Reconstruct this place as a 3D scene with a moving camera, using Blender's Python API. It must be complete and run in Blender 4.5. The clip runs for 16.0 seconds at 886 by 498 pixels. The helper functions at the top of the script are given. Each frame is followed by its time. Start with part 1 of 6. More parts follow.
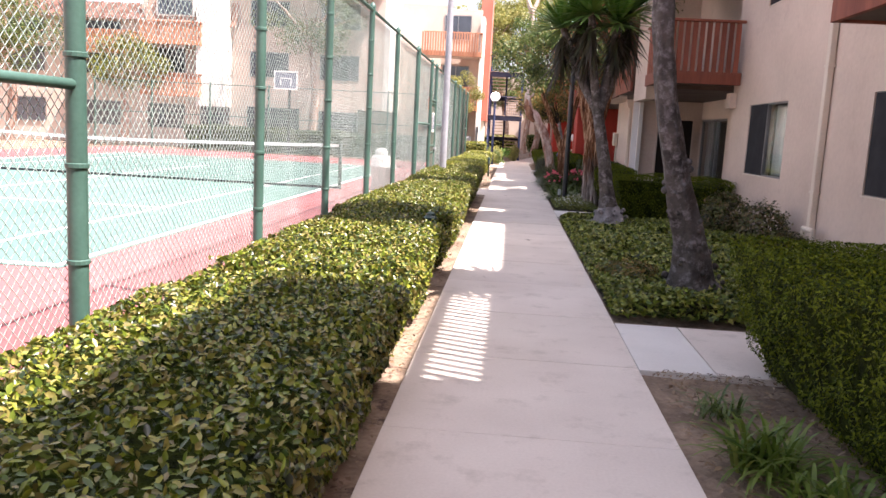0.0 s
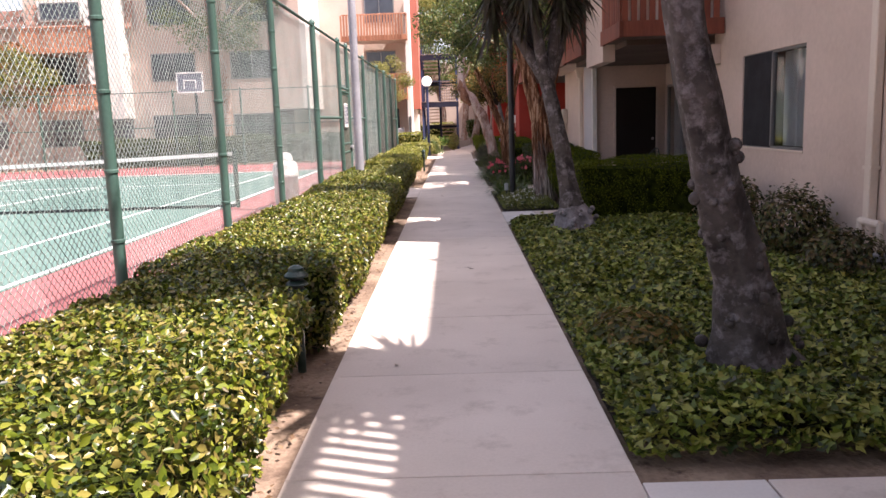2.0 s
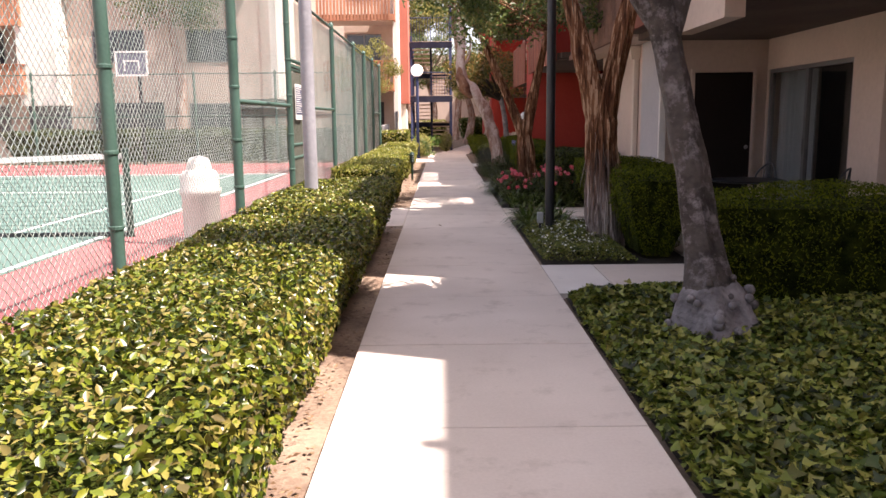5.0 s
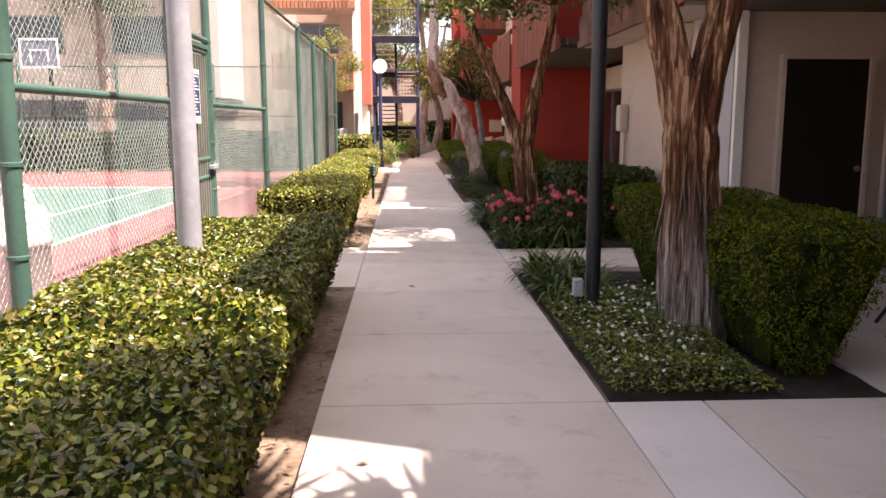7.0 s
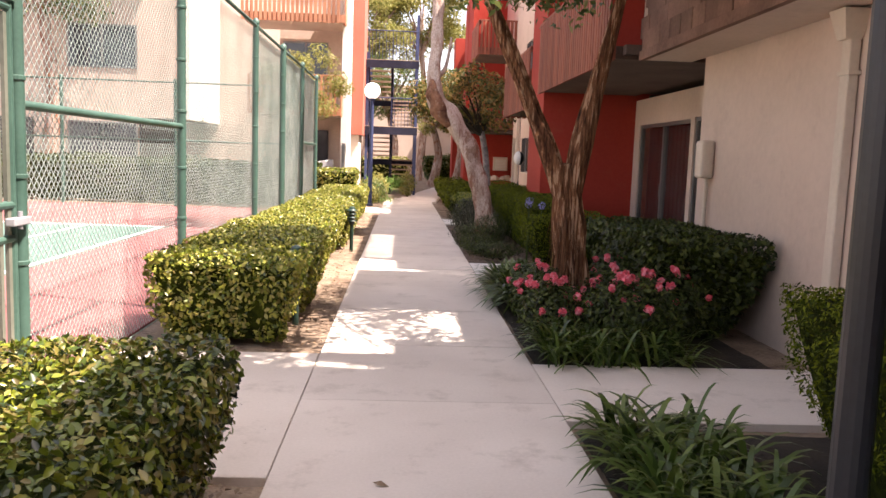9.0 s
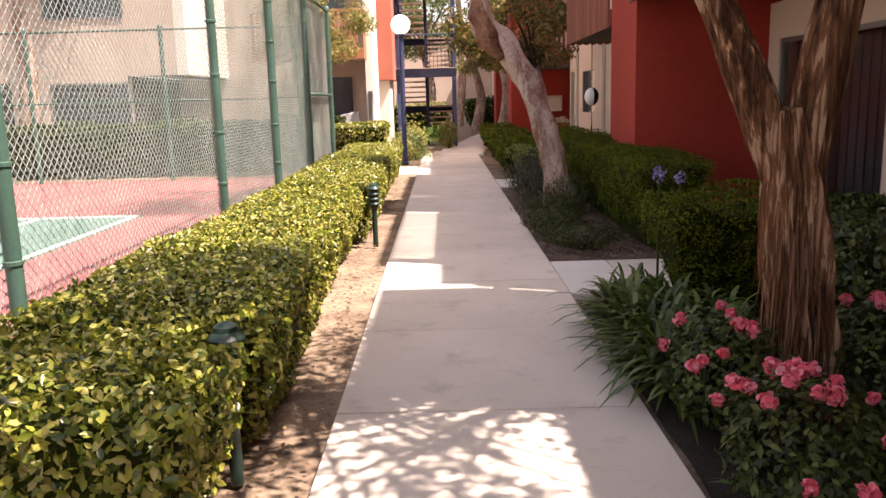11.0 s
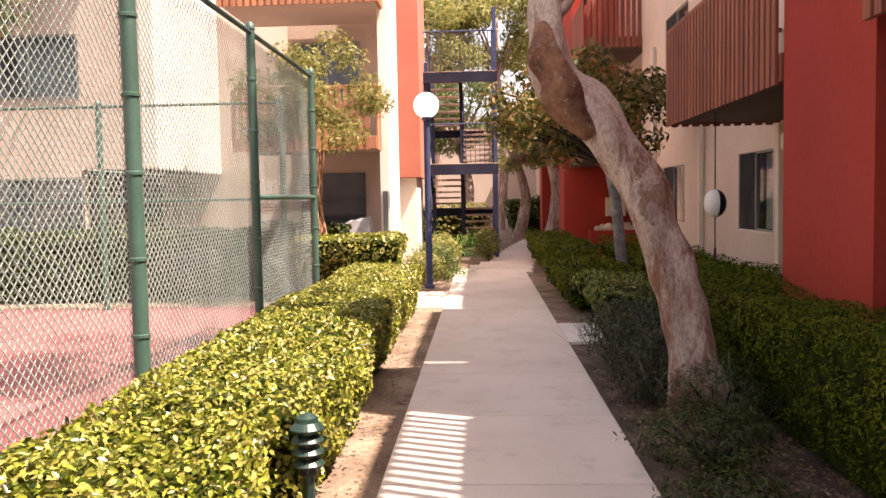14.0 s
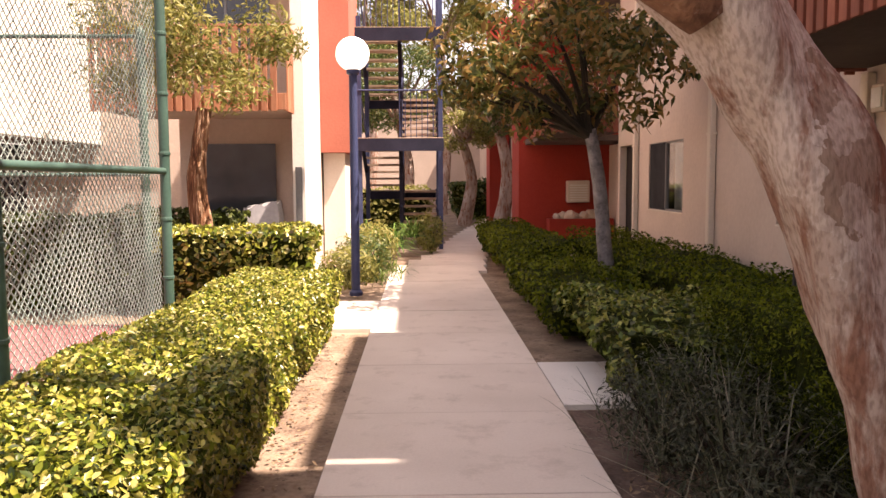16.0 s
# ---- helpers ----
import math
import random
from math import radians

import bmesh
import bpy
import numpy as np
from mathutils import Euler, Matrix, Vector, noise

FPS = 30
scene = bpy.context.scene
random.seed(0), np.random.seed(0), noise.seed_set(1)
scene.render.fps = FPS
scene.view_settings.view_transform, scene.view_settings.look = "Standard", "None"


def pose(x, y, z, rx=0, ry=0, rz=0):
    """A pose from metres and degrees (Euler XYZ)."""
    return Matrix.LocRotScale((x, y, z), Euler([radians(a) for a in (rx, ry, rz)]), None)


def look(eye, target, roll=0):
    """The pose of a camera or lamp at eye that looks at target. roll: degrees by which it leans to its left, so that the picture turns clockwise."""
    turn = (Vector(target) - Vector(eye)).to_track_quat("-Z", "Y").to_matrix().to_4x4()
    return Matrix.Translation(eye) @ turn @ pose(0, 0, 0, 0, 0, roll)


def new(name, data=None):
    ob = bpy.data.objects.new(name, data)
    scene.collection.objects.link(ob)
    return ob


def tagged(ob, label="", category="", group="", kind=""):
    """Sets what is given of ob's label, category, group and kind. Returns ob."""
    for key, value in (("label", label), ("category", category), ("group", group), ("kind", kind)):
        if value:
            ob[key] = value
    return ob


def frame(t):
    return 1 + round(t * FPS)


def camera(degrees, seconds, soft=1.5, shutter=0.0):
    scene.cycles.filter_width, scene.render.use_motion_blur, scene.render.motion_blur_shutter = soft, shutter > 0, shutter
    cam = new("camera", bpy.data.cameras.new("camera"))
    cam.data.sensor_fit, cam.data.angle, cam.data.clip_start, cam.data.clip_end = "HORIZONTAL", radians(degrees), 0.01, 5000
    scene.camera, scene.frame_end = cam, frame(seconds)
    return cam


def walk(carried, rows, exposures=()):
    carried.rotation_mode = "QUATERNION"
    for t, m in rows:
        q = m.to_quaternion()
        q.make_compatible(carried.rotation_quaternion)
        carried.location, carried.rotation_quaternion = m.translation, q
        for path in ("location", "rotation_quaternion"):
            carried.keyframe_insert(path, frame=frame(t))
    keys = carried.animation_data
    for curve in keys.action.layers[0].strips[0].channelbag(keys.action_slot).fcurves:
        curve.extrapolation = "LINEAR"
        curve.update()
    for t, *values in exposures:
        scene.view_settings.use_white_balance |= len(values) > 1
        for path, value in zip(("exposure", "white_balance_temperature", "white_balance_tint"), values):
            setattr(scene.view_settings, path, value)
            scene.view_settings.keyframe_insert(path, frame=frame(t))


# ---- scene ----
cam = camera(58.2, 16.0)
PATH = [
    (0, (-0.141, -0.231, 1.512), (-0.296, 1.741, 1.217), 3.0),
    (0.5, (0.063, 0.584, 1.492), (-0.163, 2.536, 1.117), -0.6),
    (1, (0.148, 1.486, 1.508), (0.028, 3.451, 1.155), -3.2),
    (1.5, (0.129, 2.349, 1.505), (0.077, 4.326, 1.21), -2.5),
    (2, (0.071, 3.225, 1.51), (0.033, 5.199, 1.192), -2.0),
    (2.5, (-0.01, 4.184, 1.504), (0.031, 6.153, 1.154), -3.1),
    (3, (-0.047, 5.007, 1.497), (0.012, 6.969, 1.115), -4.2),
    (3.5, (-0.107, 5.848, 1.51), (-0.08, 7.811, 1.132), -2.9),
    (4, (-0.141, 6.731, 1.514), (-0.064, 8.7, 1.168), -1.5),
    (4.2, (-0.109, 7.06, 1.46), (-0.073, 9.031, 1.122), -1.7),
    (6.3, (-0.275, 11.036, 1.432), (-0.278, 13.011, 1.117), -0.0),
    (6.5, (-0.265, 11.416, 1.458), (-0.21, 13.376, 1.066), 0.1),
    (7, (-0.244, 12.298, 1.462), (-0.154, 14.271, 1.146), -0.1),
    (7.5, (-0.205, 13.25, 1.461), (-0.075, 15.218, 1.129), 1.0),
    (8, (-0.159, 14.057, 1.456), (-0.111, 16.041, 1.201), 2.1),
    (8.2, (-0.175, 14.404, 1.44), (-0.069, 16.389, 1.216), 2.3),
    (10.3, (-0.098, 18.436, 1.433), (-0.07, 20.415, 1.144), -0.3),
    (10.5, (-0.134, 18.791, 1.461), (-0.162, 20.751, 1.065), -1.4),
    (11, (-0.151, 19.634, 1.492), (-0.159, 21.6, 1.124), -1.6),
    (11.5, (-0.184, 20.442, 1.534), (-0.199, 22.434, 1.355), -0.7),
    (12, (-0.164, 21.244, 1.575), (-0.168, 23.242, 1.509), -0.6),
    (12.5, (-0.164, 22.129, 1.591), (-0.121, 24.127, 1.501), -0.1),
    (13, (-0.158, 22.931, 1.6), (-0.126, 24.928, 1.509), -0.5),
    (13.5, (-0.133, 23.763, 1.591), (-0.144, 25.76, 1.488), -1.0),
    (14, (-0.122, 24.61, 1.579), (-0.221, 26.604, 1.454), -1.1),
    (14.5, (-0.122, 25.457, 1.55), (-0.182, 27.448, 1.374), -1.1),
    (15, (-0.132, 26.309, 1.54), (-0.183, 28.301, 1.376), -1.0),
    (15.5, (-0.13, 27.126, 1.524), (-0.087, 29.115, 1.317), -0.8),
    (16, (-0.169, 27.926, 1.543), (-0.116, 29.918, 1.373), -0.3),
]
walk(cam, [(t, look(eye, target, roll)) for t, eye, target, roll in PATH],
     [(0.0, 2.3, 6650, 20), (0.5, 1.8, 6750, 24), (1.5, 1.83, 6750, 24), (3.5, 1.88, 6850, 24), (6.5, 2.02, 7200, 23), (7.5, 2.22, 7200, 22), (8.2, 2.36, 7250, 20), (10.5, 2.0, 7500, 22), (12.0, 1.93, 7600, 23), (16.0, 1.97, 8050, 26)])

# ---- world, sun and exposure ----
SUN_AZ, SUN_EL = radians(-20), radians(62)      # from +x, turned towards -y
to_sun = Vector((math.cos(SUN_AZ) * math.cos(SUN_EL), math.sin(SUN_AZ) * math.cos(SUN_EL), math.sin(SUN_EL)))
world = bpy.data.worlds.new("world")
scene.world = world
world.use_nodes = True
wn = world.node_tree
sky = wn.nodes.new("ShaderNodeTexSky")
sky.sky_type, sky.sun_disc = "NISHITA", False
sky.sun_elevation, sky.sun_rotation = SUN_EL, radians(90) - SUN_AZ
sky.dust_density, sky.air_density, sky.ozone_density = 2.0, 0.85, 0.5
wn.nodes["Background"].inputs["Strength"].default_value = 0.100
haze = wn.nodes.new("ShaderNodeHueSaturation")
haze.inputs["Saturation"].default_value = 0.58
wn.links.new(sky.outputs[0], haze.inputs["Color"])
wn.links.new(haze.outputs[0], wn.nodes["Background"].inputs["Color"])
sun_data = bpy.data.lights.new("sun", "SUN")
sun_data.energy, sun_data.angle, sun_data.color = 3.9, radians(0.6), (1.0, 0.96, 0.90)
sun = new("sun", sun_data)
sun.matrix_world = look(to_sun * 50, (0, 0, 0))

rng = np.random.default_rng(7)


# ---- materials ----
def shader(name, rough=0.8, metal=0.0, spec=0.5):
    m = bpy.data.materials.new(name)
    m.use_nodes = True
    b = m.node_tree.nodes["Principled BSDF"]
    b.inputs["Roughness"].default_value, b.inputs["Metallic"].default_value = rough, metal
    b.inputs["Specular IOR Level"].default_value = spec
    return m, m.node_tree, b


def node(tree, kind, **values):
    n = tree.nodes.new(kind)
    for key, value in values.items():
        n.inputs[key.replace("_", " ")].default_value = value
    return n


def ramp(tree, fac, stops):
    r = tree.nodes.new("ShaderNodeValToRGB")
    while len(r.color_ramp.elements) < len(stops):
        r.color_ramp.elements.new(0.5)
    for e, (at, col) in zip(r.color_ramp.elements, stops):
        e.position, e.color = at, (*col, 1)
    tree.links.new(fac, r.inputs[0])
    return r.outputs[0]


def blend(tree, a, b, fac, mode="MIX"):
    n = tree.nodes.new("ShaderNodeMix")
    n.data_type, n.blend_type = "RGBA", mode
    for socket, value in ((n.inputs["A"], a), (n.inputs["B"], b), (n.inputs["Factor"], fac)):
        if hasattr(value, "is_linked"):
            tree.links.new(value, socket)
        else:
            socket.default_value = (*value, 1) if isinstance(value, tuple) else value
    return n.outputs["Result"]


def surface(name, dark, light, fine=40.0, coarse=1.3, rough=0.85, bump=0.3, metal=0.0, spec=0.4, stain=None, stain_at=(0.55, 0.75), vary=0.0, stretch=None, dist=0.01):
    """A matt surface: fine grain, broad patches, optional stains and per-piece variation."""
    m, t, b = shader(name, rough, metal, spec)
    geo = t.nodes.new("ShaderNodeNewGeometry").outputs["Position"]
    if stretch:
        mp = t.nodes.new("ShaderNodeMapping")
        mp.inputs["Scale"].default_value = stretch
        t.links.new(geo, mp.inputs[0])
        geo = mp.outputs[0]
    n1, n2 = node(t, "ShaderNodeTexNoise", Scale=fine, Detail=6.0), node(t, "ShaderNodeTexNoise", Scale=coarse, Detail=5.0)
    t.links.new(geo, n1.inputs["Vector"])
    t.links.new(geo, n2.inputs["Vector"])
    both = t.nodes.new("ShaderNodeMath")
    both.operation = "MULTIPLY_ADD"
    t.links.new(n1.outputs[0], both.inputs[0])
    both.inputs[1].default_value = 0.45
    t.links.new(n2.outputs[0], both.inputs[2])
    col = ramp(t, both.outputs[0], ((0.5, dark), (0.95, light)))
    if stain:
        n3 = node(t, "ShaderNodeTexNoise", Scale=coarse * 2.7, Detail=8.0, Roughness=0.7)
        t.links.new(geo, n3.inputs["Vector"])
        mask = ramp(t, n3.outputs[0], ((stain_at[0], (0, 0, 0)), (stain_at[1], (1, 1, 1))))
        col = blend(t, col, stain, mask)
    if vary:
        info = t.nodes.new("ShaderNodeObjectInfo").outputs["Random"]
        mr = t.nodes.new("ShaderNodeMapRange")
        t.links.new(info, mr.inputs[0])
        mr.inputs[3].default_value, mr.inputs[4].default_value = 1 - vary, 1 + vary
        hsv = t.nodes.new("ShaderNodeHueSaturation")
        t.links.new(mr.outputs[0], hsv.inputs["Value"])
        t.links.new(col, hsv.inputs["Color"])
        col = hsv.outputs[0]
    t.links.new(col, b.inputs["Base Color"])
    bn = node(t, "ShaderNodeBump", Strength=bump, Distance=dist)
    t.links.new(both.outputs[0], bn.inputs["Height"])
    t.links.new(bn.outputs[0], b.inputs["Normal"])
    return m


def leaf_mat(name, colours, rough=0.45, thin=0.25, spec=0.4):
    """Leaves: each one its own shade, a little light passing through."""
    m, t, b = shader(name, rough, 0, spec)
    rnd = t.nodes.new("ShaderNodeNewGeometry").outputs["Random Per Island"]
    n = len(colours) - 1
    col = ramp(t, rnd, [(i / n, c) for i, c in enumerate(colours)])
    t.links.new(col, b.inputs["Base Color"])
    tr = t.nodes.new("ShaderNodeBsdfTranslucent")
    t.links.new(col, tr.inputs["Color"])
    mix = t.nodes.new("ShaderNodeMixShader")
    mix.inputs[0].default_value = thin
    t.links.new(b.outputs[0], mix.inputs[1])
    t.links.new(tr.outputs[0], mix.inputs[2])
    t.links.new(mix.outputs[0], t.nodes["Material Output"].inputs[0])
    return m


def glass_mat(name, tint=(0.8, 0.85, 0.85)):
    m, t, b = shader(name, 0.03)
    b.inputs["Base Color"].default_value = (*tint, 1)
    b.inputs["Transmission Weight"].default_value = 1.0
    b.inputs["IOR"].default_value = 1.45
    return m


def glow(name, colour, strength):
    m, t, b = shader(name, 0.3)
    b.inputs["Base Color"].default_value = (0.85, 0.85, 0.82, 1)
    b.inputs["Emission Color"].default_value, b.inputs["Emission Strength"].default_value = (*colour, 1), strength
    return m


M_CONCRETE = surface("concrete", (0.57, 0.49, 0.43), (0.68, 0.595, 0.53), 60, 1.1, 0.9, 0.12, stain=(0.44, 0.37, 0.315), stain_at=(0.54, 0.76), vary=0.04, dist=0.004)
M_CONCRETE_NEW = surface("pale_concrete", (0.60, 0.56, 0.525), (0.70, 0.655, 0.615), 60, 1.5, 0.9, 0.1, stain=(0.42, 0.40, 0.39), stain_at=(0.6, 0.9), dist=0.004)
M_DIRT = surface("dirt", (0.13, 0.085, 0.06), (0.34, 0.25, 0.18), 28, 2.2, 0.95, 0.9, stain=(0.09, 0.055, 0.04), stain_at=(0.56, 0.66), dist=0.03)
M_STUCCO = surface("beige_stucco", (0.49, 0.39, 0.325), (0.60, 0.48, 0.405), 16, 0.8, 0.92, 0.7, stain=(0.46, 0.36, 0.30), stain_at=(0.58, 0.8), dist=0.016)
M_STUCCO_GREY = surface("grey_stucco", (0.36, 0.35, 0.36), (0.45, 0.44, 0.45), 34, 0.8, 0.92, 0.5, dist=0.012)
M_STUCCO_WHITE = surface("white_stucco", (0.70, 0.66, 0.60), (0.82, 0.78, 0.72), 34, 0.8, 0.92, 0.5, dist=0.012)
M_RED = surface("red_stucco", (0.31, 0.03, 0.018), (0.39, 0.045, 0.028), 20, 0.7, 0.9, 0.5, stain=(0.35, 0.055, 0.035), stain_at=(0.6, 0.8), dist=0.014)
M_SALMON = surface("salmon_stucco", (0.42, 0.13, 0.09), (0.50, 0.17, 0.12), 20, 0.7, 0.9, 0.5, dist=0.014)
M_REDWOOD = surface("redwood_stain", (0.15, 0.038, 0.022), (0.28, 0.085, 0.048), 18, 1.5, 0.7, 0.35, vary=0.18, stretch=(3, 3, 0.3), dist=0.006)
# Soffit brown, deepened so the colour carries the shade under balconies.
M_SOFFIT = surface("shade_darkened_soffit", (0.075, 0.05, 0.04), (0.13, 0.09, 0.072), 18, 1.5, 0.85, 0.3)
M_NAVY = surface("navy_steel_paint", (0.016, 0.017, 0.032), (0.03, 0.032, 0.055), 40, 2.0, 0.7, 0.1, spec=0.15)
M_TREAD = surface("weathered_tread", (0.30, 0.21, 0.15), (0.44, 0.33, 0.25), 30, 2.0, 0.9, 0.3)
M_BOARD = surface("board_grey", (0.13, 0.14, 0.19), (0.19, 0.20, 0.26), 40, 1.0, 0.6, 0.1)
M_CEDAR = surface("cedar_stain", (0.33, 0.13, 0.07), (0.50, 0.23, 0.13), 18, 1.5, 0.75, 0.35, vary=0.18, stretch=(3, 3, 0.3), dist=0.006)
M_SHINGLE = surface("brown_shingle", (0.10, 0.05, 0.035), (0.22, 0.12, 0.085), 30, 2.0, 0.9, 0.6, vary=0.25)
M_TILE = surface("roof_shake", (0.22, 0.12, 0.09), (0.36, 0.22, 0.17), 30, 2.0, 0.9, 0.6)
M_GREEN = surface("green_paint", (0.035, 0.08, 0.062), (0.06, 0.125, 0.10), 50, 2.5, 0.45, 0.15, spec=0.5, stain=(0.09, 0.14, 0.11), stain_at=(0.62, 0.8))
M_WIRE = surface("chain_wire", (0.18, 0.26, 0.23), (0.36, 0.43, 0.40), 60, 2.0, 0.35, 0.1, metal=0.0)
M_GALV = surface("galvanised_steel", (0.24, 0.24, 0.26), (0.34, 0.34, 0.37), 25, 2.0, 0.45, 0.15, spec=0.5, stain=(0.42, 0.42, 0.44))
M_BLACK = surface("black_paint", (0.008, 0.009, 0.012), (0.02, 0.022, 0.028), 40, 2.0, 0.4, 0.1, spec=0.5)
M_BLUE = surface("blue_paint", (0.03, 0.04, 0.10), (0.055, 0.07, 0.145), 40, 2.0, 0.55, 0.1, spec=0.3)
M_DARKGREEN = surface("dark_green_enamel", (0.007, 0.024, 0.018), (0.016, 0.042, 0.032), 40, 2.0, 0.35, 0.1, spec=0.5)
M_COURT_G = surface("court_green", (0.07, 0.135, 0.115), (0.095, 0.165, 0.145), 50, 0.5, 0.85, 0.1, stain=(0.11, 0.175, 0.155))
M_COURT_R = surface("court_red", (0.23, 0.075, 0.075), (0.29, 0.10, 0.10), 50, 0.5, 0.85, 0.1, stain=(0.27, 0.11, 0.11))
M_LINE = surface("line_paint", (0.72, 0.74, 0.72), (0.82, 0.83, 0.82), 50, 1.0, 0.8, 0.1)
M_WHITE = surface("white_paint", (0.66, 0.64, 0.60), (0.78, 0.76, 0.72), 30, 1.0, 0.6, 0.1)
M_CREAM = surface("cream_paint", (0.55, 0.47, 0.39), (0.66, 0.57, 0.48), 30, 1.0, 0.6, 0.15)
M_DOOR = surface("dark_door", (0.007, 0.004, 0.003), (0.014, 0.008, 0.006), 25, 1.0, 0.6, 0.1, spec=0.25)
# Near-black room walls: the darkness indoors is put into their colour.
M_ROOM_SHADE = surface("room_shade", (0.02, 0.02, 0.02), (0.04, 0.04, 0.04), 10, 1.0, 0.9, 0.1)
M_CURTAIN = surface("pale_curtain", (0.68, 0.68, 0.68), (0.80, 0.80, 0.80), 20, 1.0, 0.9, 0.1)
M_ALU = surface("aluminium_frame", (0.16, 0.16, 0.16), (0.26, 0.26, 0.26), 40, 1.0, 0.4, 0.1, metal=0.6)
M_GLASS = glass_mat("window_glass")
M_TARP = surface("silver_tarp", (0.30, 0.29, 0.30), (0.46, 0.45, 0.46), 20, 3.0, 0.35, 0.3, spec=0.6)
M_YUCCA_BARK = surface("grey_bark", (0.025, 0.02, 0.018), (0.105, 0.088, 0.08), 22, 4.0, 0.9, 0.9, stain=(0.20, 0.18, 0.185), stain_at=(0.5, 0.66), dist=0.03)
M_BARK_PALE = surface("pale_knobbly_bark", (0.09, 0.08, 0.082), (0.29, 0.265, 0.27), 26, 7.0, 0.9, 0.9, stain=(0.10, 0.08, 0.07), stain_at=(0.58, 0.66), dist=0.03)
M_PAPERBARK = surface("mottled_bark", (0.20, 0.12, 0.085), (0.50, 0.40, 0.345), 12, 4.0, 0.85, 0.9, stain=(0.22, 0.085, 0.04), stain_at=(0.52, 0.58), stretch=(1.2, 1.2, 0.4), dist=0.03)


def peeling_bark(name, cream, tan, rust, dark):
    """Smooth pale bark shed in long patches, with rusty streaks down the trunk."""
    m, t, b = shader(name, 0.85, 0, 0.3)
    geo = t.nodes.new("ShaderNodeNewGeometry").outputs["Position"]

    def stretched(s):
        mp = t.nodes.new("ShaderNodeMapping")
        mp.inputs["Scale"].default_value = s
        t.links.new(geo, mp.inputs[0])
        return mp.outputs[0]

    wobble = node(t, "ShaderNodeTexNoise", Scale=7.0, Detail=5.0)
    t.links.new(geo, wobble.inputs["Vector"])
    bent = t.nodes.new("ShaderNodeVectorMath")
    bent.operation = "MULTIPLY_ADD"
    t.links.new(wobble.outputs["Color"], bent.inputs[0])
    bent.inputs[1].default_value = (0.55, 0.55, 0.4)
    t.links.new(stretched((1, 1, 0.5)), bent.inputs[2])
    cells = node(t, "ShaderNodeTexVoronoi", Scale=3.4)
    t.links.new(bent.outputs[0], cells.inputs["Vector"])
    pick = t.nodes.new("ShaderNodeSeparateColor")
    t.links.new(cells.outputs["Color"], pick.inputs[0])
    col = ramp(t, pick.outputs[0], ((0.0, tan), (0.22, cream), (0.6, tuple(0.5 * (a + b) for a, b in zip(cream, tan))), (0.8, cream), (0.97, dark)))
    streak = node(t, "ShaderNodeTexNoise", Scale=17.0, Detail=6.0, Roughness=0.65)
    t.links.new(stretched((0.6, 0.6, 0.14)), streak.inputs["Vector"])
    xyz = t.nodes.new("ShaderNodeSeparateXYZ")
    t.links.new(geo, xyz.inputs[0])
    lower = t.nodes.new("ShaderNodeMapRange")
    t.links.new(xyz.outputs["Z"], lower.inputs[0])
    for k, v in ((1, 0.0), (2, 2.4), (3, 0.12), (4, 0.0)):
        lower.inputs[k].default_value = v
    shed = t.nodes.new("ShaderNodeMath")
    t.links.new(streak.outputs[0], shed.inputs[0])
    t.links.new(lower.outputs[0], shed.inputs[1])
    col = blend(t, col, rust, ramp(t, shed.outputs[0], ((0.53, (0, 0, 0)), (0.66, (0.8, 0.8, 0.8)))))
    grain = node(t, "ShaderNodeTexNoise", Scale=70.0, Detail=5.0)
    t.links.new(stretched((1, 1, 0.35)), grain.inputs["Vector"])
    col = blend(t, col, ramp(t, grain.outputs[0], ((0.36, (0.45, 0.38, 0.35)), (0.56, (1, 1, 1)))), 0.6, "MULTIPLY")
    t.links.new(col, b.inputs["Base Color"])
    hgt = t.nodes.new("ShaderNodeMath")
    hgt.operation = "MULTIPLY_ADD"
    t.links.new(grain.outputs[0], hgt.inputs[0])
    hgt.inputs[1].default_value = 0.3
    t.links.new(pick.outputs[0], hgt.inputs[2])
    bn = node(t, "ShaderNodeBump", Strength=0.9, Distance=0.02)
    t.links.new(hgt.outputs[0], bn.inputs["Height"])
    t.links.new(bn.outputs[0], b.inputs["Normal"])
    return m


M_GUM = peeling_bark("gum_bark", (0.54, 0.44, 0.39), (0.42, 0.315, 0.265), (0.20, 0.07, 0.035), (0.30, 0.20, 0.155))


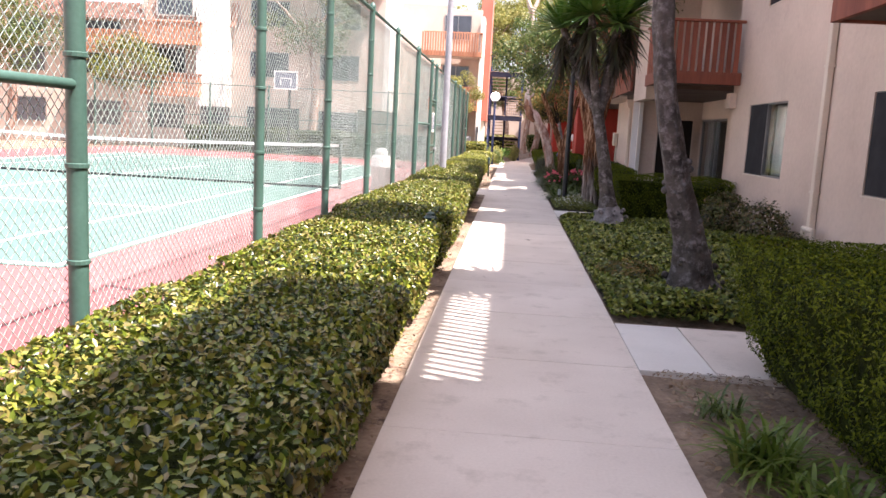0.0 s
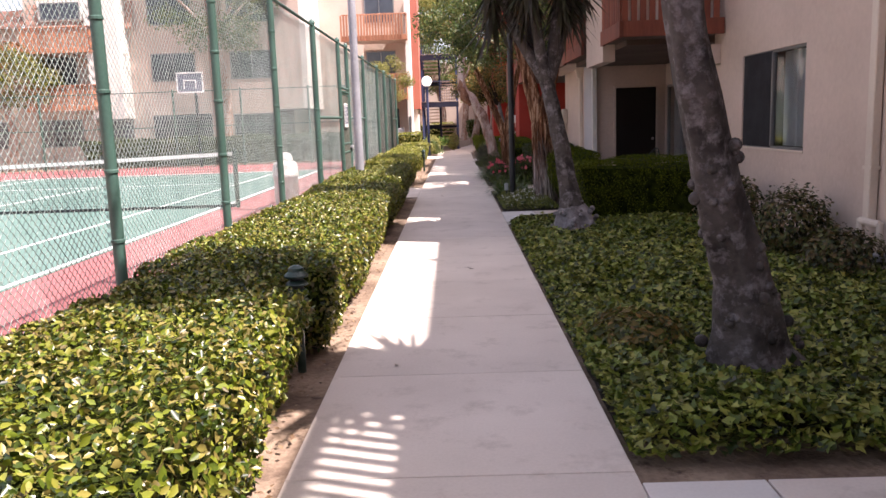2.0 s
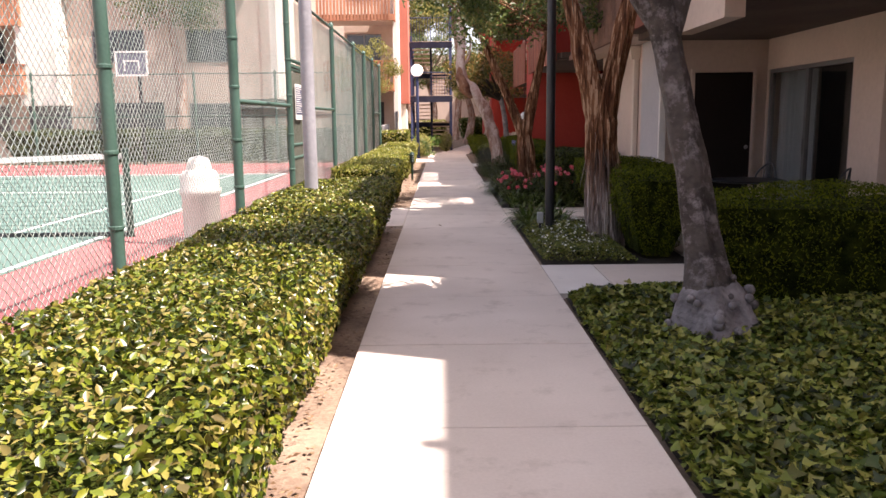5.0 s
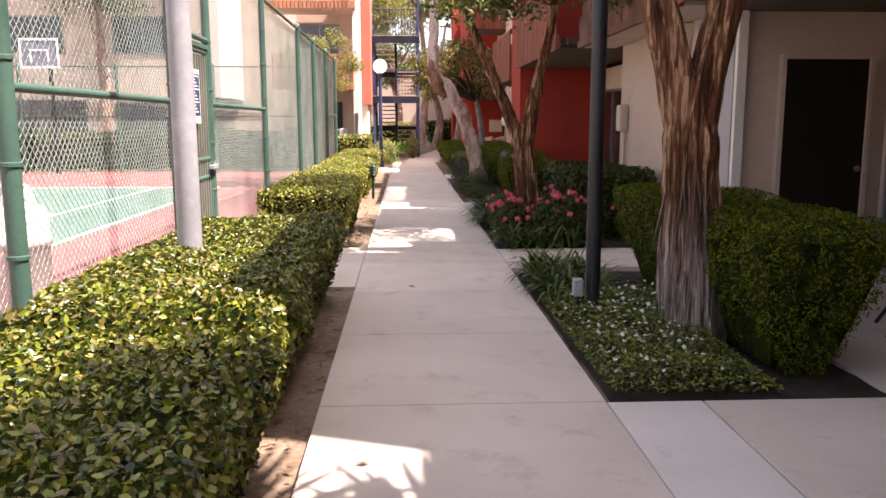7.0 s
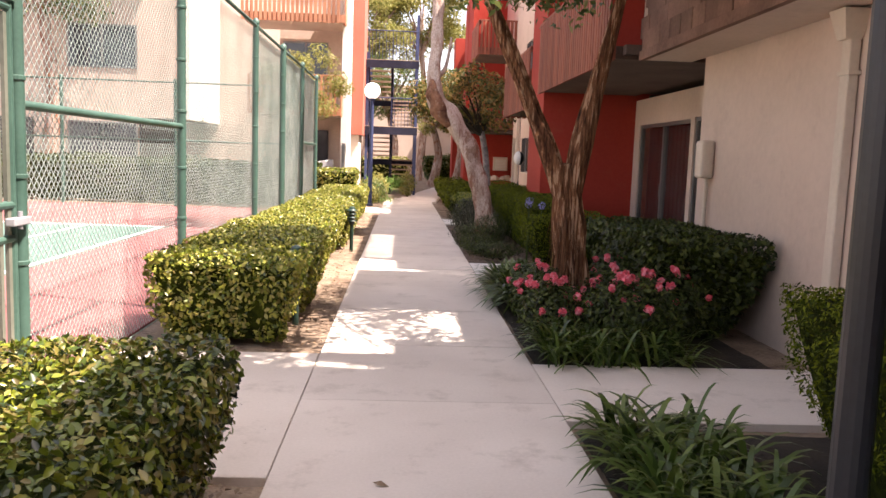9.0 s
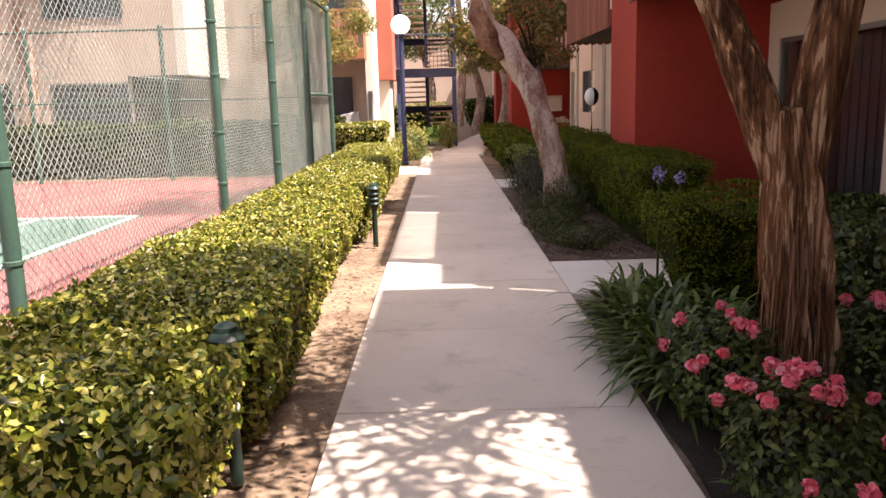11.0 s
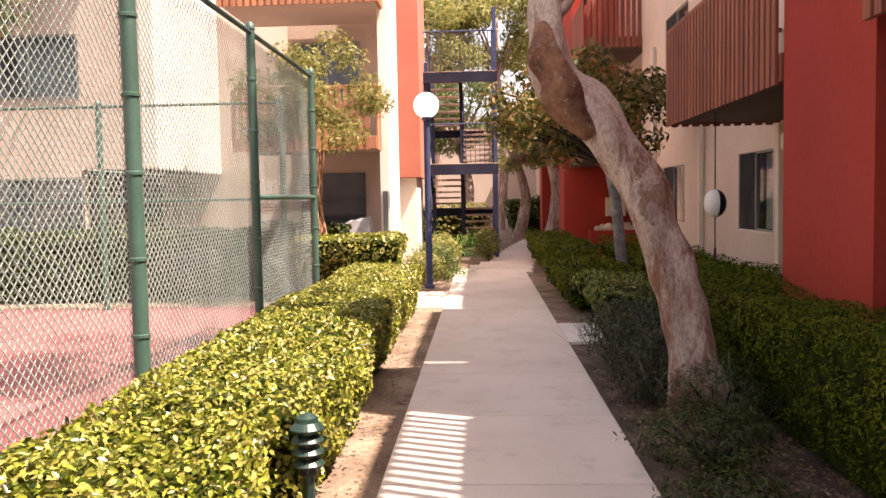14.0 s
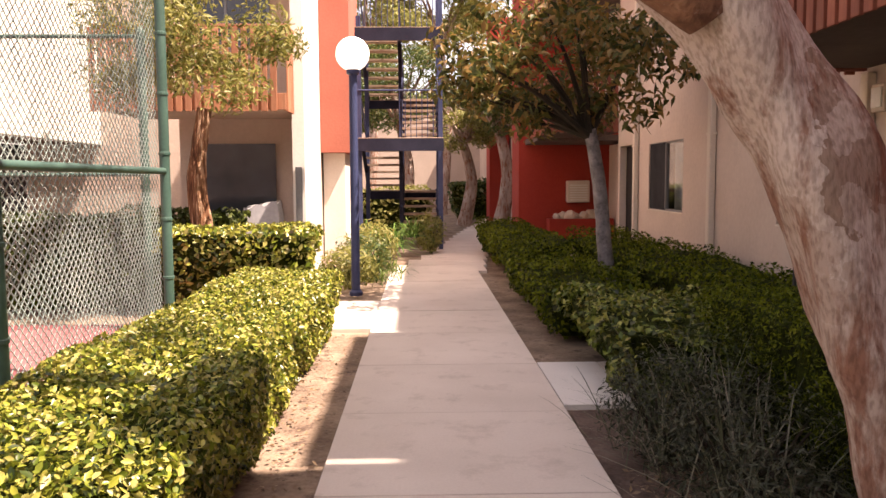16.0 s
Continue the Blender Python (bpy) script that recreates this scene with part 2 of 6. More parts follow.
def fibrous_bark(name, grey_to):
    """Stringy bark in long upright fibres, red-brown, weathered to grey up to about grey_to metres."""
    m, t, b = shader(name, 0.95, 0, 0.15)
    geo = t.nodes.new("ShaderNodeNewGeometry").outputs["Position"]

    def fibres(scale, z):
        mp = t.nodes.new("ShaderNodeMapping")
        mp.inputs["Scale"].default_value = (1, 1, z)
        t.links.new(geo, mp.inputs[0])
        n = node(t, "ShaderNodeTexNoise", Scale=scale, Detail=6.0, Roughness=0.62)
        t.links.new(mp.outputs[0], n.inputs["Vector"])
        return n.outputs[0]

    fine, broad, patch = fibres(46.0, 0.06), fibres(15.0, 0.10), fibres(5.0, 0.4)
    height = t.nodes.new("ShaderNodeMath")
    height.operation = "MULTIPLY_ADD"
    t.links.new(fine, height.inputs[0])
    height.inputs[1].default_value = 0.8
    t.links.new(broad, height.inputs[2])
    brown = ramp(t, height.outputs[0], ((0.62, (0.012, 0.006, 0.004)), (0.80, (0.10, 0.042, 0.022)), (0.96, (0.24, 0.115, 0.06)), (1.12, (0.46, 0.29, 0.19))))
    grey = ramp(t, height.outputs[0], ((0.62, (0.02, 0.013, 0.010)), (0.80, (0.15, 0.11, 0.095)), (0.96, (0.34, 0.28, 0.255)), (1.12, (0.55, 0.48, 0.45))))
    z = t.nodes.new("ShaderNodeSeparateXYZ")
    t.links.new(geo, z.inputs[0])
    edge = t.nodes.new("ShaderNodeMath")
    edge.operation = "MULTIPLY_ADD"
    t.links.new(patch, edge.inputs[0])
    edge.inputs[1].default_value = 1.6
    t.links.new(z.outputs["Z"], edge.inputs[2])
    mask = t.nodes.new("ShaderNodeMapRange")
    t.links.new(edge.outputs[0], mask.inputs[0])
    for k, v in ((1, grey_to + 0.55), (2, grey_to + 1.15), (3, 1.0), (4, 0.0)):
        mask.inputs[k].default_value = v
    t.links.new(blend(t, brown, grey, mask.outputs[0]), b.inputs["Base Color"])
    bn = node(t, "ShaderNodeBump", Strength=1.0, Distance=0.04)
    t.links.new(height.outputs[0], bn.inputs["Height"])
    t.links.new(bn.outputs[0], b.inputs["Normal"])
    return m


M_SHAG, M_SHAG_GREY = fibrous_bark("shaggy_bark", -0.6), fibrous_bark("weathered_shaggy_bark", 0.75)
# Near-black mottle: the shade between hedge leaves is put into this core.
M_GAP_SHADE = surface("hedge_gap_shade", (0.004, 0.006, 0.001), (0.045, 0.06, 0.006), 95, 9.0, 0.9, 1.0, dist=0.04, spec=0.1)
# Soil much darker than M_DIRT, laid under the ivy and flowers.
M_DARK_SOIL = surface("dark_planted_soil", (0.012, 0.009, 0.006), (0.05, 0.036, 0.026), 40, 3.0, 0.95, 0.9, dist=0.03)
M_SLAT = surface("faded_slat", (0.10, 0.11, 0.085), (0.17, 0.175, 0.14), 30, 2.0, 0.7, 0.15)
M_SCREEN = surface("dark_mesh_screen", (0.018, 0.018, 0.02), (0.04, 0.04, 0.044), 90, 3.0, 0.85, 0.1, spec=0.1)
M_ROOM_SLAT = surface("dark_room_slat", (0.03, 0.032, 0.035), (0.06, 0.062, 0.066), 30, 2.0, 0.7, 0.1, vary=0.2)
M_DULL = surface("dull_grey_plastic", (0.28, 0.31, 0.31), (0.38, 0.41, 0.41), 30, 2.0, 0.6, 0.1)
M_TWIG = surface("twig_brown", (0.016, 0.012, 0.007), (0.04, 0.028, 0.016), 20, 4.0, 0.95, 0.5)
L_HEDGE = leaf_mat("hedge_leaf", ((0.006, 0.014, 0.002), (0.035, 0.06, 0.006), (0.11, 0.145, 0.012), (0.19, 0.21, 0.02), (0.24, 0.20, 0.05), (0.09, 0.07, 0.02)), rough=0.34, spec=0.5, thin=0.16)
# Brighter, yellower copy of L_HEDGE: sunlight on the farther hedges put into colour.
L_HEDGE_LIT = leaf_mat("sunlit_hedge_leaf", ((0.012, 0.025, 0.003), (0.08, 0.115, 0.009), (0.22, 0.245, 0.028), (0.34, 0.335, 0.05), (0.38, 0.33, 0.10), (0.13, 0.13, 0.016)), rough=0.34, spec=0.5, thin=0.2)
L_BRONZE = leaf_mat("bronze_leaf", ((0.03, 0.04, 0.01), (0.09, 0.10, 0.022), (0.18, 0.13, 0.035), (0.32, 0.18, 0.06)), thin=0.4, spec=0.35)
L_STRIP = leaf_mat("bark_strip", ((0.03, 0.014, 0.009), (0.15, 0.065, 0.035), (0.26, 0.135, 0.075), (0.09, 0.045, 0.028), (0.20, 0.11, 0.065)), rough=0.9, thin=0.0, spec=0.15)
L_STRIP_GREY = leaf_mat("weathered_bark_strip", ((0.06, 0.05, 0.045), (0.20, 0.17, 0.16), (0.36, 0.32, 0.31), (0.12, 0.10, 0.09)), rough=0.9, thin=0.0, spec=0.15)
L_BOX = leaf_mat("box_leaf", ((0.006, 0.012, 0.001), (0.05, 0.072, 0.004), (0.15, 0.17, 0.010), (0.09, 0.115, 0.006)), rough=0.6, spec=0.12, thin=0.15)
L_IVY = leaf_mat("ivy_leaf", ((0.008, 0.016, 0.002), (0.06, 0.095, 0.012), (0.18, 0.22, 0.028), (0.32, 0.31, 0.07), (0.02, 0.03, 0.005)), spec=0.4, thin=0.16)
L_DARK = leaf_mat("dark_leaf", ((0.009, 0.015, 0.003), (0.035, 0.052, 0.010), (0.095, 0.115, 0.025)), spec=0.25, thin=0.15)
L_SHRUB = leaf_mat("shrub_leaf", ((0.008, 0.012, 0.003), (0.035, 0.045, 0.01), (0.10, 0.11, 0.03), (0.16, 0.10, 0.045), (0.02, 0.028, 0.007)), spec=0.3, thin=0.15)
L_TREE = leaf_mat("tree_leaf", ((0.03, 0.055, 0.015), (0.06, 0.10, 0.025), (0.12, 0.16, 0.04), (0.20, 0.18, 0.06)), thin=0.35)
L_YUCCA = leaf_mat("yucca_leaf", ((0.05, 0.12, 0.02), (0.09, 0.18, 0.03), (0.15, 0.22, 0.05)), thin=0.3)
L_BEARD = leaf_mat("dead_frond", ((0.035, 0.028, 0.018), (0.07, 0.055, 0.035), (0.05, 0.055, 0.025)))
L_STRAP = leaf_mat("strap_leaf", ((0.016, 0.035, 0.006), (0.06, 0.10, 0.018), (0.14, 0.18, 0.04)), rough=0.36, thin=0.18)
L_LILY = leaf_mat("lily_leaf", ((0.05, 0.10, 0.015), (0.11, 0.17, 0.025), (0.20, 0.22, 0.05)), rough=0.4, thin=0.35)
L_EUC = leaf_mat("eucalyptus_leaf", ((0.10, 0.115, 0.025), (0.24, 0.235, 0.06), (0.38, 0.34, 0.12)), thin=0.45)
L_SAGE = leaf_mat("grey_sage_leaf", ((0.008, 0.010, 0.005), (0.03, 0.035, 0.018), (0.085, 0.09, 0.055)), spec=0.2, thin=0.12)
L_SPRIG = leaf_mat("pale_sprig", ((0.05, 0.06, 0.03), (0.12, 0.13, 0.075), (0.26, 0.23, 0.17)), thin=0.2)
L_LITTER = leaf_mat("dry_litter", ((0.10, 0.055, 0.03), (0.18, 0.11, 0.06), (0.25, 0.17, 0.10)), thin=0.0)
P_PINK = leaf_mat("pink_petal", ((0.78, 0.09, 0.14), (0.88, 0.20, 0.27), (0.85, 0.36, 0.43)), rough=0.6, thin=0.3)
P_WHITE = leaf_mat("white_petal", ((0.70, 0.72, 0.66), (0.82, 0.82, 0.78)), rough=0.6, thin=0.3)
P_BLUE = leaf_mat("blue_petal", ((0.22, 0.20, 0.55), (0.35, 0.33, 0.68)), rough=0.6, thin=0.3)
M_GLOBE = glow("opal_globe", (1.0, 0.97, 0.92), 0.35)


# ---- builders ----
def base_of(ob):
    p = Vector((0, 0, 0))
    while ob is not None:
        p += ob.location
        ob = ob.parent
    return p


def part(name, bm, material, parent=None, label="", smooth=False):
    """One mesh object from a bmesh in world coordinates, put under a thing or a part."""
    off = base_of(parent)
    if off.length > 0:
        bmesh.ops.translate(bm, verts=bm.verts, vec=-off)
    me = bpy.data.meshes.new(name)
    bm.to_mesh(me)
    bm.free()
    me.materials.append(material)
    if smooth:
        me.polygons.foreach_set("use_smooth", [True] * len(me.polygons))
        me.set_sharp_from_angle(angle=radians(50))
    ob = new(name, me)
    ob.parent = parent
    if label:
        ob["label"] = label
    return ob


def again(ob, name, parent, loc):
    """Another object on the same mesh, set by its offset in the world."""
    o = new(name, ob.data)
    o.parent = parent
    o.location = loc
    return o


def thing(name, at, label, category, group="", kind=""):
    e = new(name)
    e.empty_display_size = 0.1
    e.location = at
    return tagged(e, label, category, group, kind)


def box(x0, x1, y0, y1, z0, z1, bevel=0.0):
    bm = bmesh.new()
    bmesh.ops.create_cube(bm, size=1.0)
    for v in bm.verts:
        v.co = Vector(((x0 + x1) / 2 + v.co.x * (x1 - x0), (y0 + y1) / 2 + v.co.y * (y1 - y0), (z0 + z1) / 2 + v.co.z * (z1 - z0)))
    if bevel:
        bmesh.ops.bevel(bm, geom=bm.edges[:], offset=bevel, segments=2, affect="EDGES", profile=0.5)
    return bm


def merge(*parts):
    """Several bmeshes joined into one."""
    out = bmesh.new()
    for b in parts:
        me = bpy.data.meshes.new("tmp")
        b.to_mesh(me)
        b.free()
        out.from_mesh(me)
        bpy.data.meshes.remove(me)
    return out


def rod(a, b, r0, r1=None, n=10, caps=True):
    """A straight round bar between two points."""
    a, b = Vector(a), Vector(b)
    r1 = r0 if r1 is None else r1
    q = (b - a).to_track_quat("Z", "Y").to_matrix()
    bm = bmesh.new()
    rings = []
    for p, r in ((a, r0), (b, r1)):
        rings.append([bm.verts.new(p + q @ Vector((r * math.cos(k * 2 * math.pi / n), r * math.sin(k * 2 * math.pi / n), 0))) for k in range(n)])
    for k in range(n):
        bm.faces.new((rings[0][k], rings[0][(k + 1) % n], rings[1][(k + 1) % n], rings[1][k]))
    if caps:
        bm.faces.new(rings[0][::-1])
        bm.faces.new(rings[1])
    return bm


def lathe(at, profile, n=20):
    """A turned shape: profile rows of radius, height above at."""
    bm = bmesh.new()
    rings = [[bm.verts.new((at[0] + r * math.cos(k * 2 * math.pi / n), at[1] + r * math.sin(k * 2 * math.pi / n), at[2] + h)) for k in range(n)] for r, h in profile]
    for a, b in zip(rings, rings[1:]):
        for k in range(n):
            bm.faces.new((a[k], a[(k + 1) % n], b[(k + 1) % n], b[k]))
    bm.faces.new(rings[0][::-1])
    bm.faces.new(rings[-1])
    return bm


def limb(points, radii, n=14, rough=0.0, steps=6, ridges=0, seed=0.0, shag=0.0):
    """A bent, tapered, uneven trunk or branch through the points."""
    pts, rad = [], []
    for i in range(len(points) - 1):
        p0, p1, p2, p3 = (Vector(points[min(max(k, 0), len(points) - 1)]) for k in (i - 1, i, i + 1, i + 2))
        for s in range(steps):
            u = s / steps
            pts.append(0.5 * ((2 * p1) + (p2 - p0) * u + (2 * p0 - 5 * p1 + 4 * p2 - p3) * u * u + (3 * p1 - p0 - 3 * p2 + p3) * u ** 3))
            rad.append(radii[i] * (1 - u) + radii[i + 1] * u)
    pts.append(Vector(points[-1]))
    rad.append(radii[-1])
    bm = bmesh.new()
    rings = []
    for i, (p, r) in enumerate(zip(pts, rad)):
        d = (pts[min(i + 1, len(pts) - 1)] - pts[max(i - 1, 0)]).normalized()
        side = d.cross(Vector((0, 1, 0.01))).normalized()
        up = side.cross(d)
        ring = []
        for k in range(n):
            a = k * 2 * math.pi / n
            w = side * math.cos(a) + up * math.sin(a)
            lump = 1 + rough * noise.noise((p + w * r) * 4.0 + Vector((seed, 0, 0))) + (0.5 * rough * math.cos(ridges * a + 2 * p.z) if ridges else 0)
            if shag:
                lump += shag * noise.noise(Vector((math.cos(a) * 3.2, math.sin(a) * 3.2, p.z * 0.9 + seed))) + 0.55 * shag * noise.noise(Vector((math.cos(a) * 8, math.sin(a) * 8, p.z * 1.6 + seed)))
            ring.append(bm.verts.new(p + w * r * lump))
        rings.append(ring)
    for a, b in zip(rings, rings[1:]):
        for k in range(n):
            bm.faces.new((a[k], a[(k + 1) % n], b[(k + 1) % n], b[k]))
    bm.faces.new(rings[0][::-1])
    bm.faces.new(rings[-1])
    return bm


def mesh_arrays(name, verts, tris, material, parent=None):
    """A triangle mesh from arrays, with its origin at its parent's base."""
    off = np.array(base_of(parent))
    me = bpy.data.meshes.new(name)
    me.vertices.add(len(verts))
    me.vertices.foreach_set("co", (verts - off).astype(np.float32).ravel())
    me.loops.add(len(tris) * 3)
    me.loops.foreach_set("vertex_index", tris.astype(np.int32).ravel())
    me.polygons.add(len(tris))
    me.polygons.foreach_set("loop_start", np.arange(0, len(tris) * 3, 3, dtype=np.int32))
    me.update(calc_edges=True)
    me.materials.append(material)
    ob = new(name, me)
    ob.parent = parent
    return ob


def unit(a):
    return a / np.maximum(np.linalg.norm(a, axis=1, keepdims=True), 1e-9)


def foliage(name, P, N, size, material, parent=None, aspect=0.5, fold=0.3, spread=0.6, along=None, droop=0.0, lobed=False, oval=False):
    """Many folded leaves at the points P, facing about N."""
    n = len(P)
    N = unit(N + rng.normal(0, spread, (n, 3)))
    T = rng.normal(0, 1, (n, 3)) if along is None else along + rng.normal(0, 0.15, (n, 3))
    T = unit(T - N * (T * N).sum(1, keepdims=True))
    B = np.cross(N, T)
    s = (np.full(n, size) if np.isscalar(size) else size)[:, None] * rng.uniform(0.65, 1.3, (n, 1))
    w = s * aspect * 0.5
    if lobed:
        up = N * fold * w
        V = np.stack((P - T * s * 0.42, P + B * w * 1.1 + up - T * s * 0.12, P + B * w * 0.42 + T * s * 0.08, P + T * s * 0.55 - up * 0.5, P - B * w * 0.42 + T * s * 0.08, P - B * w * 1.1 + up - T * s * 0.12), 1).reshape(-1, 3)
        i = np.arange(n)[:, None] * 6
        F = np.concatenate([i + np.array([c]) for c in ([0, 2, 1], [0, 3, 2], [0, 4, 3], [0, 5, 4])], 1).reshape(-1, 3)
        return mesh_arrays(name, V, F, material, parent)
    if oval:
        up, dip = N * fold * w, np.array([0, 0, droop]) * s
        V = np.stack((P - T * s * 0.5, P + B * w * 0.95 + up - T * s * 0.14, P + B * w * 0.72 + up * 0.7 + T * s * 0.2, P + T * s * 0.5 - dip, P - B * w * 0.72 + up * 0.7 + T * s * 0.2, P - B * w * 0.95 + up - T * s * 0.14), 1).reshape(-1, 3)
        i = np.arange(n)[:, None] * 6
        F = np.concatenate([i + np.array([c]) for c in ([0, 2, 1], [0, 3, 2], [0, 4, 3], [0, 5, 4])], 1).reshape(-1, 3)
        return mesh_arrays(name, V, F, material, parent)
    V = np.stack((P - T * s * 0.5, P + B * w + N * fold * w + T * s * 0.05, P + T * s * 0.5 - np.array([0, 0, droop]) * s, P - B * w + N * fold * w + T * s * 0.05), 1).reshape(-1, 3)
    i = np.arange(n)[:, None] * 4
    F = np.concatenate((i + np.array([[0, 2, 1]]), i + np.array([[0, 3, 2]])), 1).reshape(-1, 3)
    return mesh_arrays(name, V, F, material, parent)


def straps(name, base, way, length, width, material, parent=None, sag=0.5, segs=4):
    """Long arching strap leaves, from base along way, bending down by sag."""
    n = len(base)
    way = unit(way)
    side = unit(np.cross(way, np.array([0.0, 0.0, 1.0])) + 1e-6)
    V = np.zeros((n, segs + 1, 2, 3))
    for k in range(segs + 1):
        u = k / segs
        c = base + way * (length * u)[:, None] + np.stack((0 * u * length, 0 * u * length, -sag * length * u * u), 1)
        w = (width * (1 - u ** 2.2) * (0.6 + 0.8 * u) + 0.001)[:, None] * 0.5
        V[:, k, 0], V[:, k, 1] = c - side * w, c + side * w
    V = V.reshape(-1, 3)
    i = np.arange(n)[:, None] * (segs + 1) * 2
    F = []
    for k in range(segs):
        a = 2 * k
        F += [i + np.array([[a, a + 1, a + 3]]), i + np.array([[a, a + 3, a + 2]])]
    F = np.concatenate(F, 1).reshape(-1, 3)
    return mesh_arrays(name, V, F, material, parent)


def lumps(x, y, seed=0.0):
    return np.sin(x * 5.1 + seed) * np.sin(y * 4.3 + seed * 1.7) * 0.5 + np.sin(y * 1.9 + x * 2.3 + seed * 0.6) * 0.5 + np.sin(x * 11 + y * 9 + seed) * 0.25


def hedge(name, x0, x1, y0, y1, h, label, leaf, size=0.05, density=900, group="", aspect=0.55, wobble=0.04, foot=0.28, low=0.0, side_size=1.35, furrow=0.0, oval=False):
    """A clipped hedge: a near-black core, standing for shade between leaves, under a leaf skin."""
    th = thing(name, ((x0 + x1) / 2, (y0 + y1) / 2, 0), label, "hedge", group)
    seed = x0 * 3 + y0
    core = bmesh.new()
    bmesh.ops.create_grid(core, x_segments=max(3, int((x1 - x0) / 0.2)), y_segments=max(3, int((y1 - y0) / 0.25)), size=0.5)
    top, xc, yc = h - 0.07, (x0 + x1) / 2, (y0 + y1) / 2
    for v in core.verts:
        v.co = Vector((xc + v.co.x * (x1 - x0 - 0.10), yc + v.co.y * (y1 - y0 - 0.10), top + wobble * float(lumps(v.co.x, v.co.y, seed)) - 0.02))
    rim = [e for e in core.edges if e.is_boundary]
    before = 0.0
    for share in (0.66, 0.4, 0.18, 0.0):
        down = bmesh.ops.extrude_edge_only(core, edges=rim)["geom"]
        rim = [e for e in down if isinstance(e, bmesh.types.BMEdge)]
        draw = foot * (1 - share) ** 1.5
        for v in down:
            if isinstance(v, bmesh.types.BMVert):
                v.co.z = max(0.02, h * share)
                v.co.x -= (draw - before) * 2 * (v.co.x - xc) / (x1 - x0)
                v.co.y -= (draw - before) * 2 * (v.co.y - yc) / (y1 - y0)
        before = draw
        rim = [e for e in rim if len(e.link_faces) == 1]
    part("gap_shade_core", core, M_GAP_SHADE, th)
    lx, ly = x1 - x0, y1 - y0
    areas = np.array([lx * ly, ly * h, ly * h, lx * h, lx * h])
    counts = (areas * density * np.array([1.25, 1, 1, 1, 1])).astype(int)
    P, N = [], []
    for side, c in enumerate(counts):
        u, v = rng.uniform(0, 1, c), rng.uniform(0, 1, c)
        deep = rng.exponential(0.03, c) - 0.025
        if side == 0:
            x, y = x0 + u * lx, y0 + v * ly
            edge = np.minimum(np.minimum(x - x0, x1 - x), np.minimum(y - y0, y1 - y))
            z = h + wobble * lumps(x, y, seed) - deep - 0.08 * np.exp(-edge / 0.05)
            n = np.tile([0.0, 0, 1], (c, 1))
        else:
            z = low + (h - low) * (1 - v ** 1.05)
            inset = deep + foot * (1 - z / h) ** 1.5 + 0.06 * np.exp(-(h - z) / 0.05)
            run = (u * ly if side < 3 else u * lx)
            inset = inset + furrow * np.maximum(0, np.sin(run * 13 + seed + 1.5 * z) + 0.8 * np.sin(run * 31 + 2.1 * seed - 2 * z) - 0.5)
            drawn = foot * (1 - z / h) ** 1.5
            if side < 3:
                y = y0 + drawn + u * (ly - 2 * drawn)
                bulge = wobble * lumps(y, z * 3, seed)
                x = x0 + inset + bulge if side == 1 else x1 - inset + bulge
                n = np.tile([-1.0 if side == 1 else 1.0, 0, 0.5], (c, 1))
            else:
                x = x0 + drawn + u * (lx - 2 * drawn)
                bulge = wobble * lumps(x, z * 3, seed)
                y = y0 + inset + bulge if side == 3 else y1 - inset + bulge
                n = np.tile([0, -1.0 if side == 3 else 1.0, 0.5], (c, 1))
        P.append(np.stack((x, y, z), 1))
        N.append(n)
    sizes = np.concatenate([np.full(c, size * (1.0 if i == 0 else side_size)) for i, c in enumerate(counts)])
    ob = foliage("leaves", np.concatenate(P), np.concatenate(N), sizes, leaf, th, aspect=aspect, spread=0.75, oval=oval)
    tagged(ob, kind="stuff")
    return th


def bush(name, at, radii, label, leaf, count=900, size=0.06, category="shrub", group="", aspect=0.5, stems=5):
    """A loose rounded shrub: stems and a shell of leaves."""
    th = thing(name, at, label, category, group)
    at, radii = np.array(at, float), np.array(radii, float)
    bms = []
    for k in range(stems):
        a = k * 2.4
        tip = at + np.array([math.cos(a) * radii[0] * 0.6, math.sin(a) * radii[1] * 0.6, radii[2] * 1.3])
        bms.append(limb([at + [0.02 * k, 0, -0.02], (at + tip) / 2 + [0.02, 0.03, 0], tip], [0.018, 0.013, 0.005], n=6, steps=3))
    tagged(part("wood", merge(*bms), M_TWIG, th), kind="stuff")
    d = unit(rng.normal(0, 1, (count, 3)))
    r = rng.uniform(0.45, 1.0, (count, 1)) ** 0.45 * (1 + 0.22 * lumps(d[:, 0] * 2.0, d[:, 1] * 2 + d[:, 2], at[1]))[:, None]
    P = at + [0, 0, radii[2]] + d * r * radii
    P[:, 2] = np.maximum(P[:, 2], at[2] + 0.02)
    tagged(foliage("leaves", P, d + [0, 0, 0.6], size, leaf, th, aspect=aspect), kind="stuff")
    return th


def crown(parent, centres, radius, count, size, leaf, name="crown", aspect=0.45, squash=0.7, spread=0.9):
    """Leaves in uneven clumps round the given centres."""
    C = np.array(centres, float)
    which = rng.integers(0, len(C), count)
    rad = (radius if np.isscalar(radius) else np.array(radius)[which][:, None])
    d = unit(rng.normal(0, 1, (count, 3)))
    P = C[which] + d * (rng.uniform(0, 1, (count, 1)) ** 0.4) * rad * np.array([1, 1, squash])
    tagged(foliage(name, P, d + [0, 0, 0.5], size, leaf, parent, aspect=aspect, spread=spread, droop=0.2), kind="stuff")


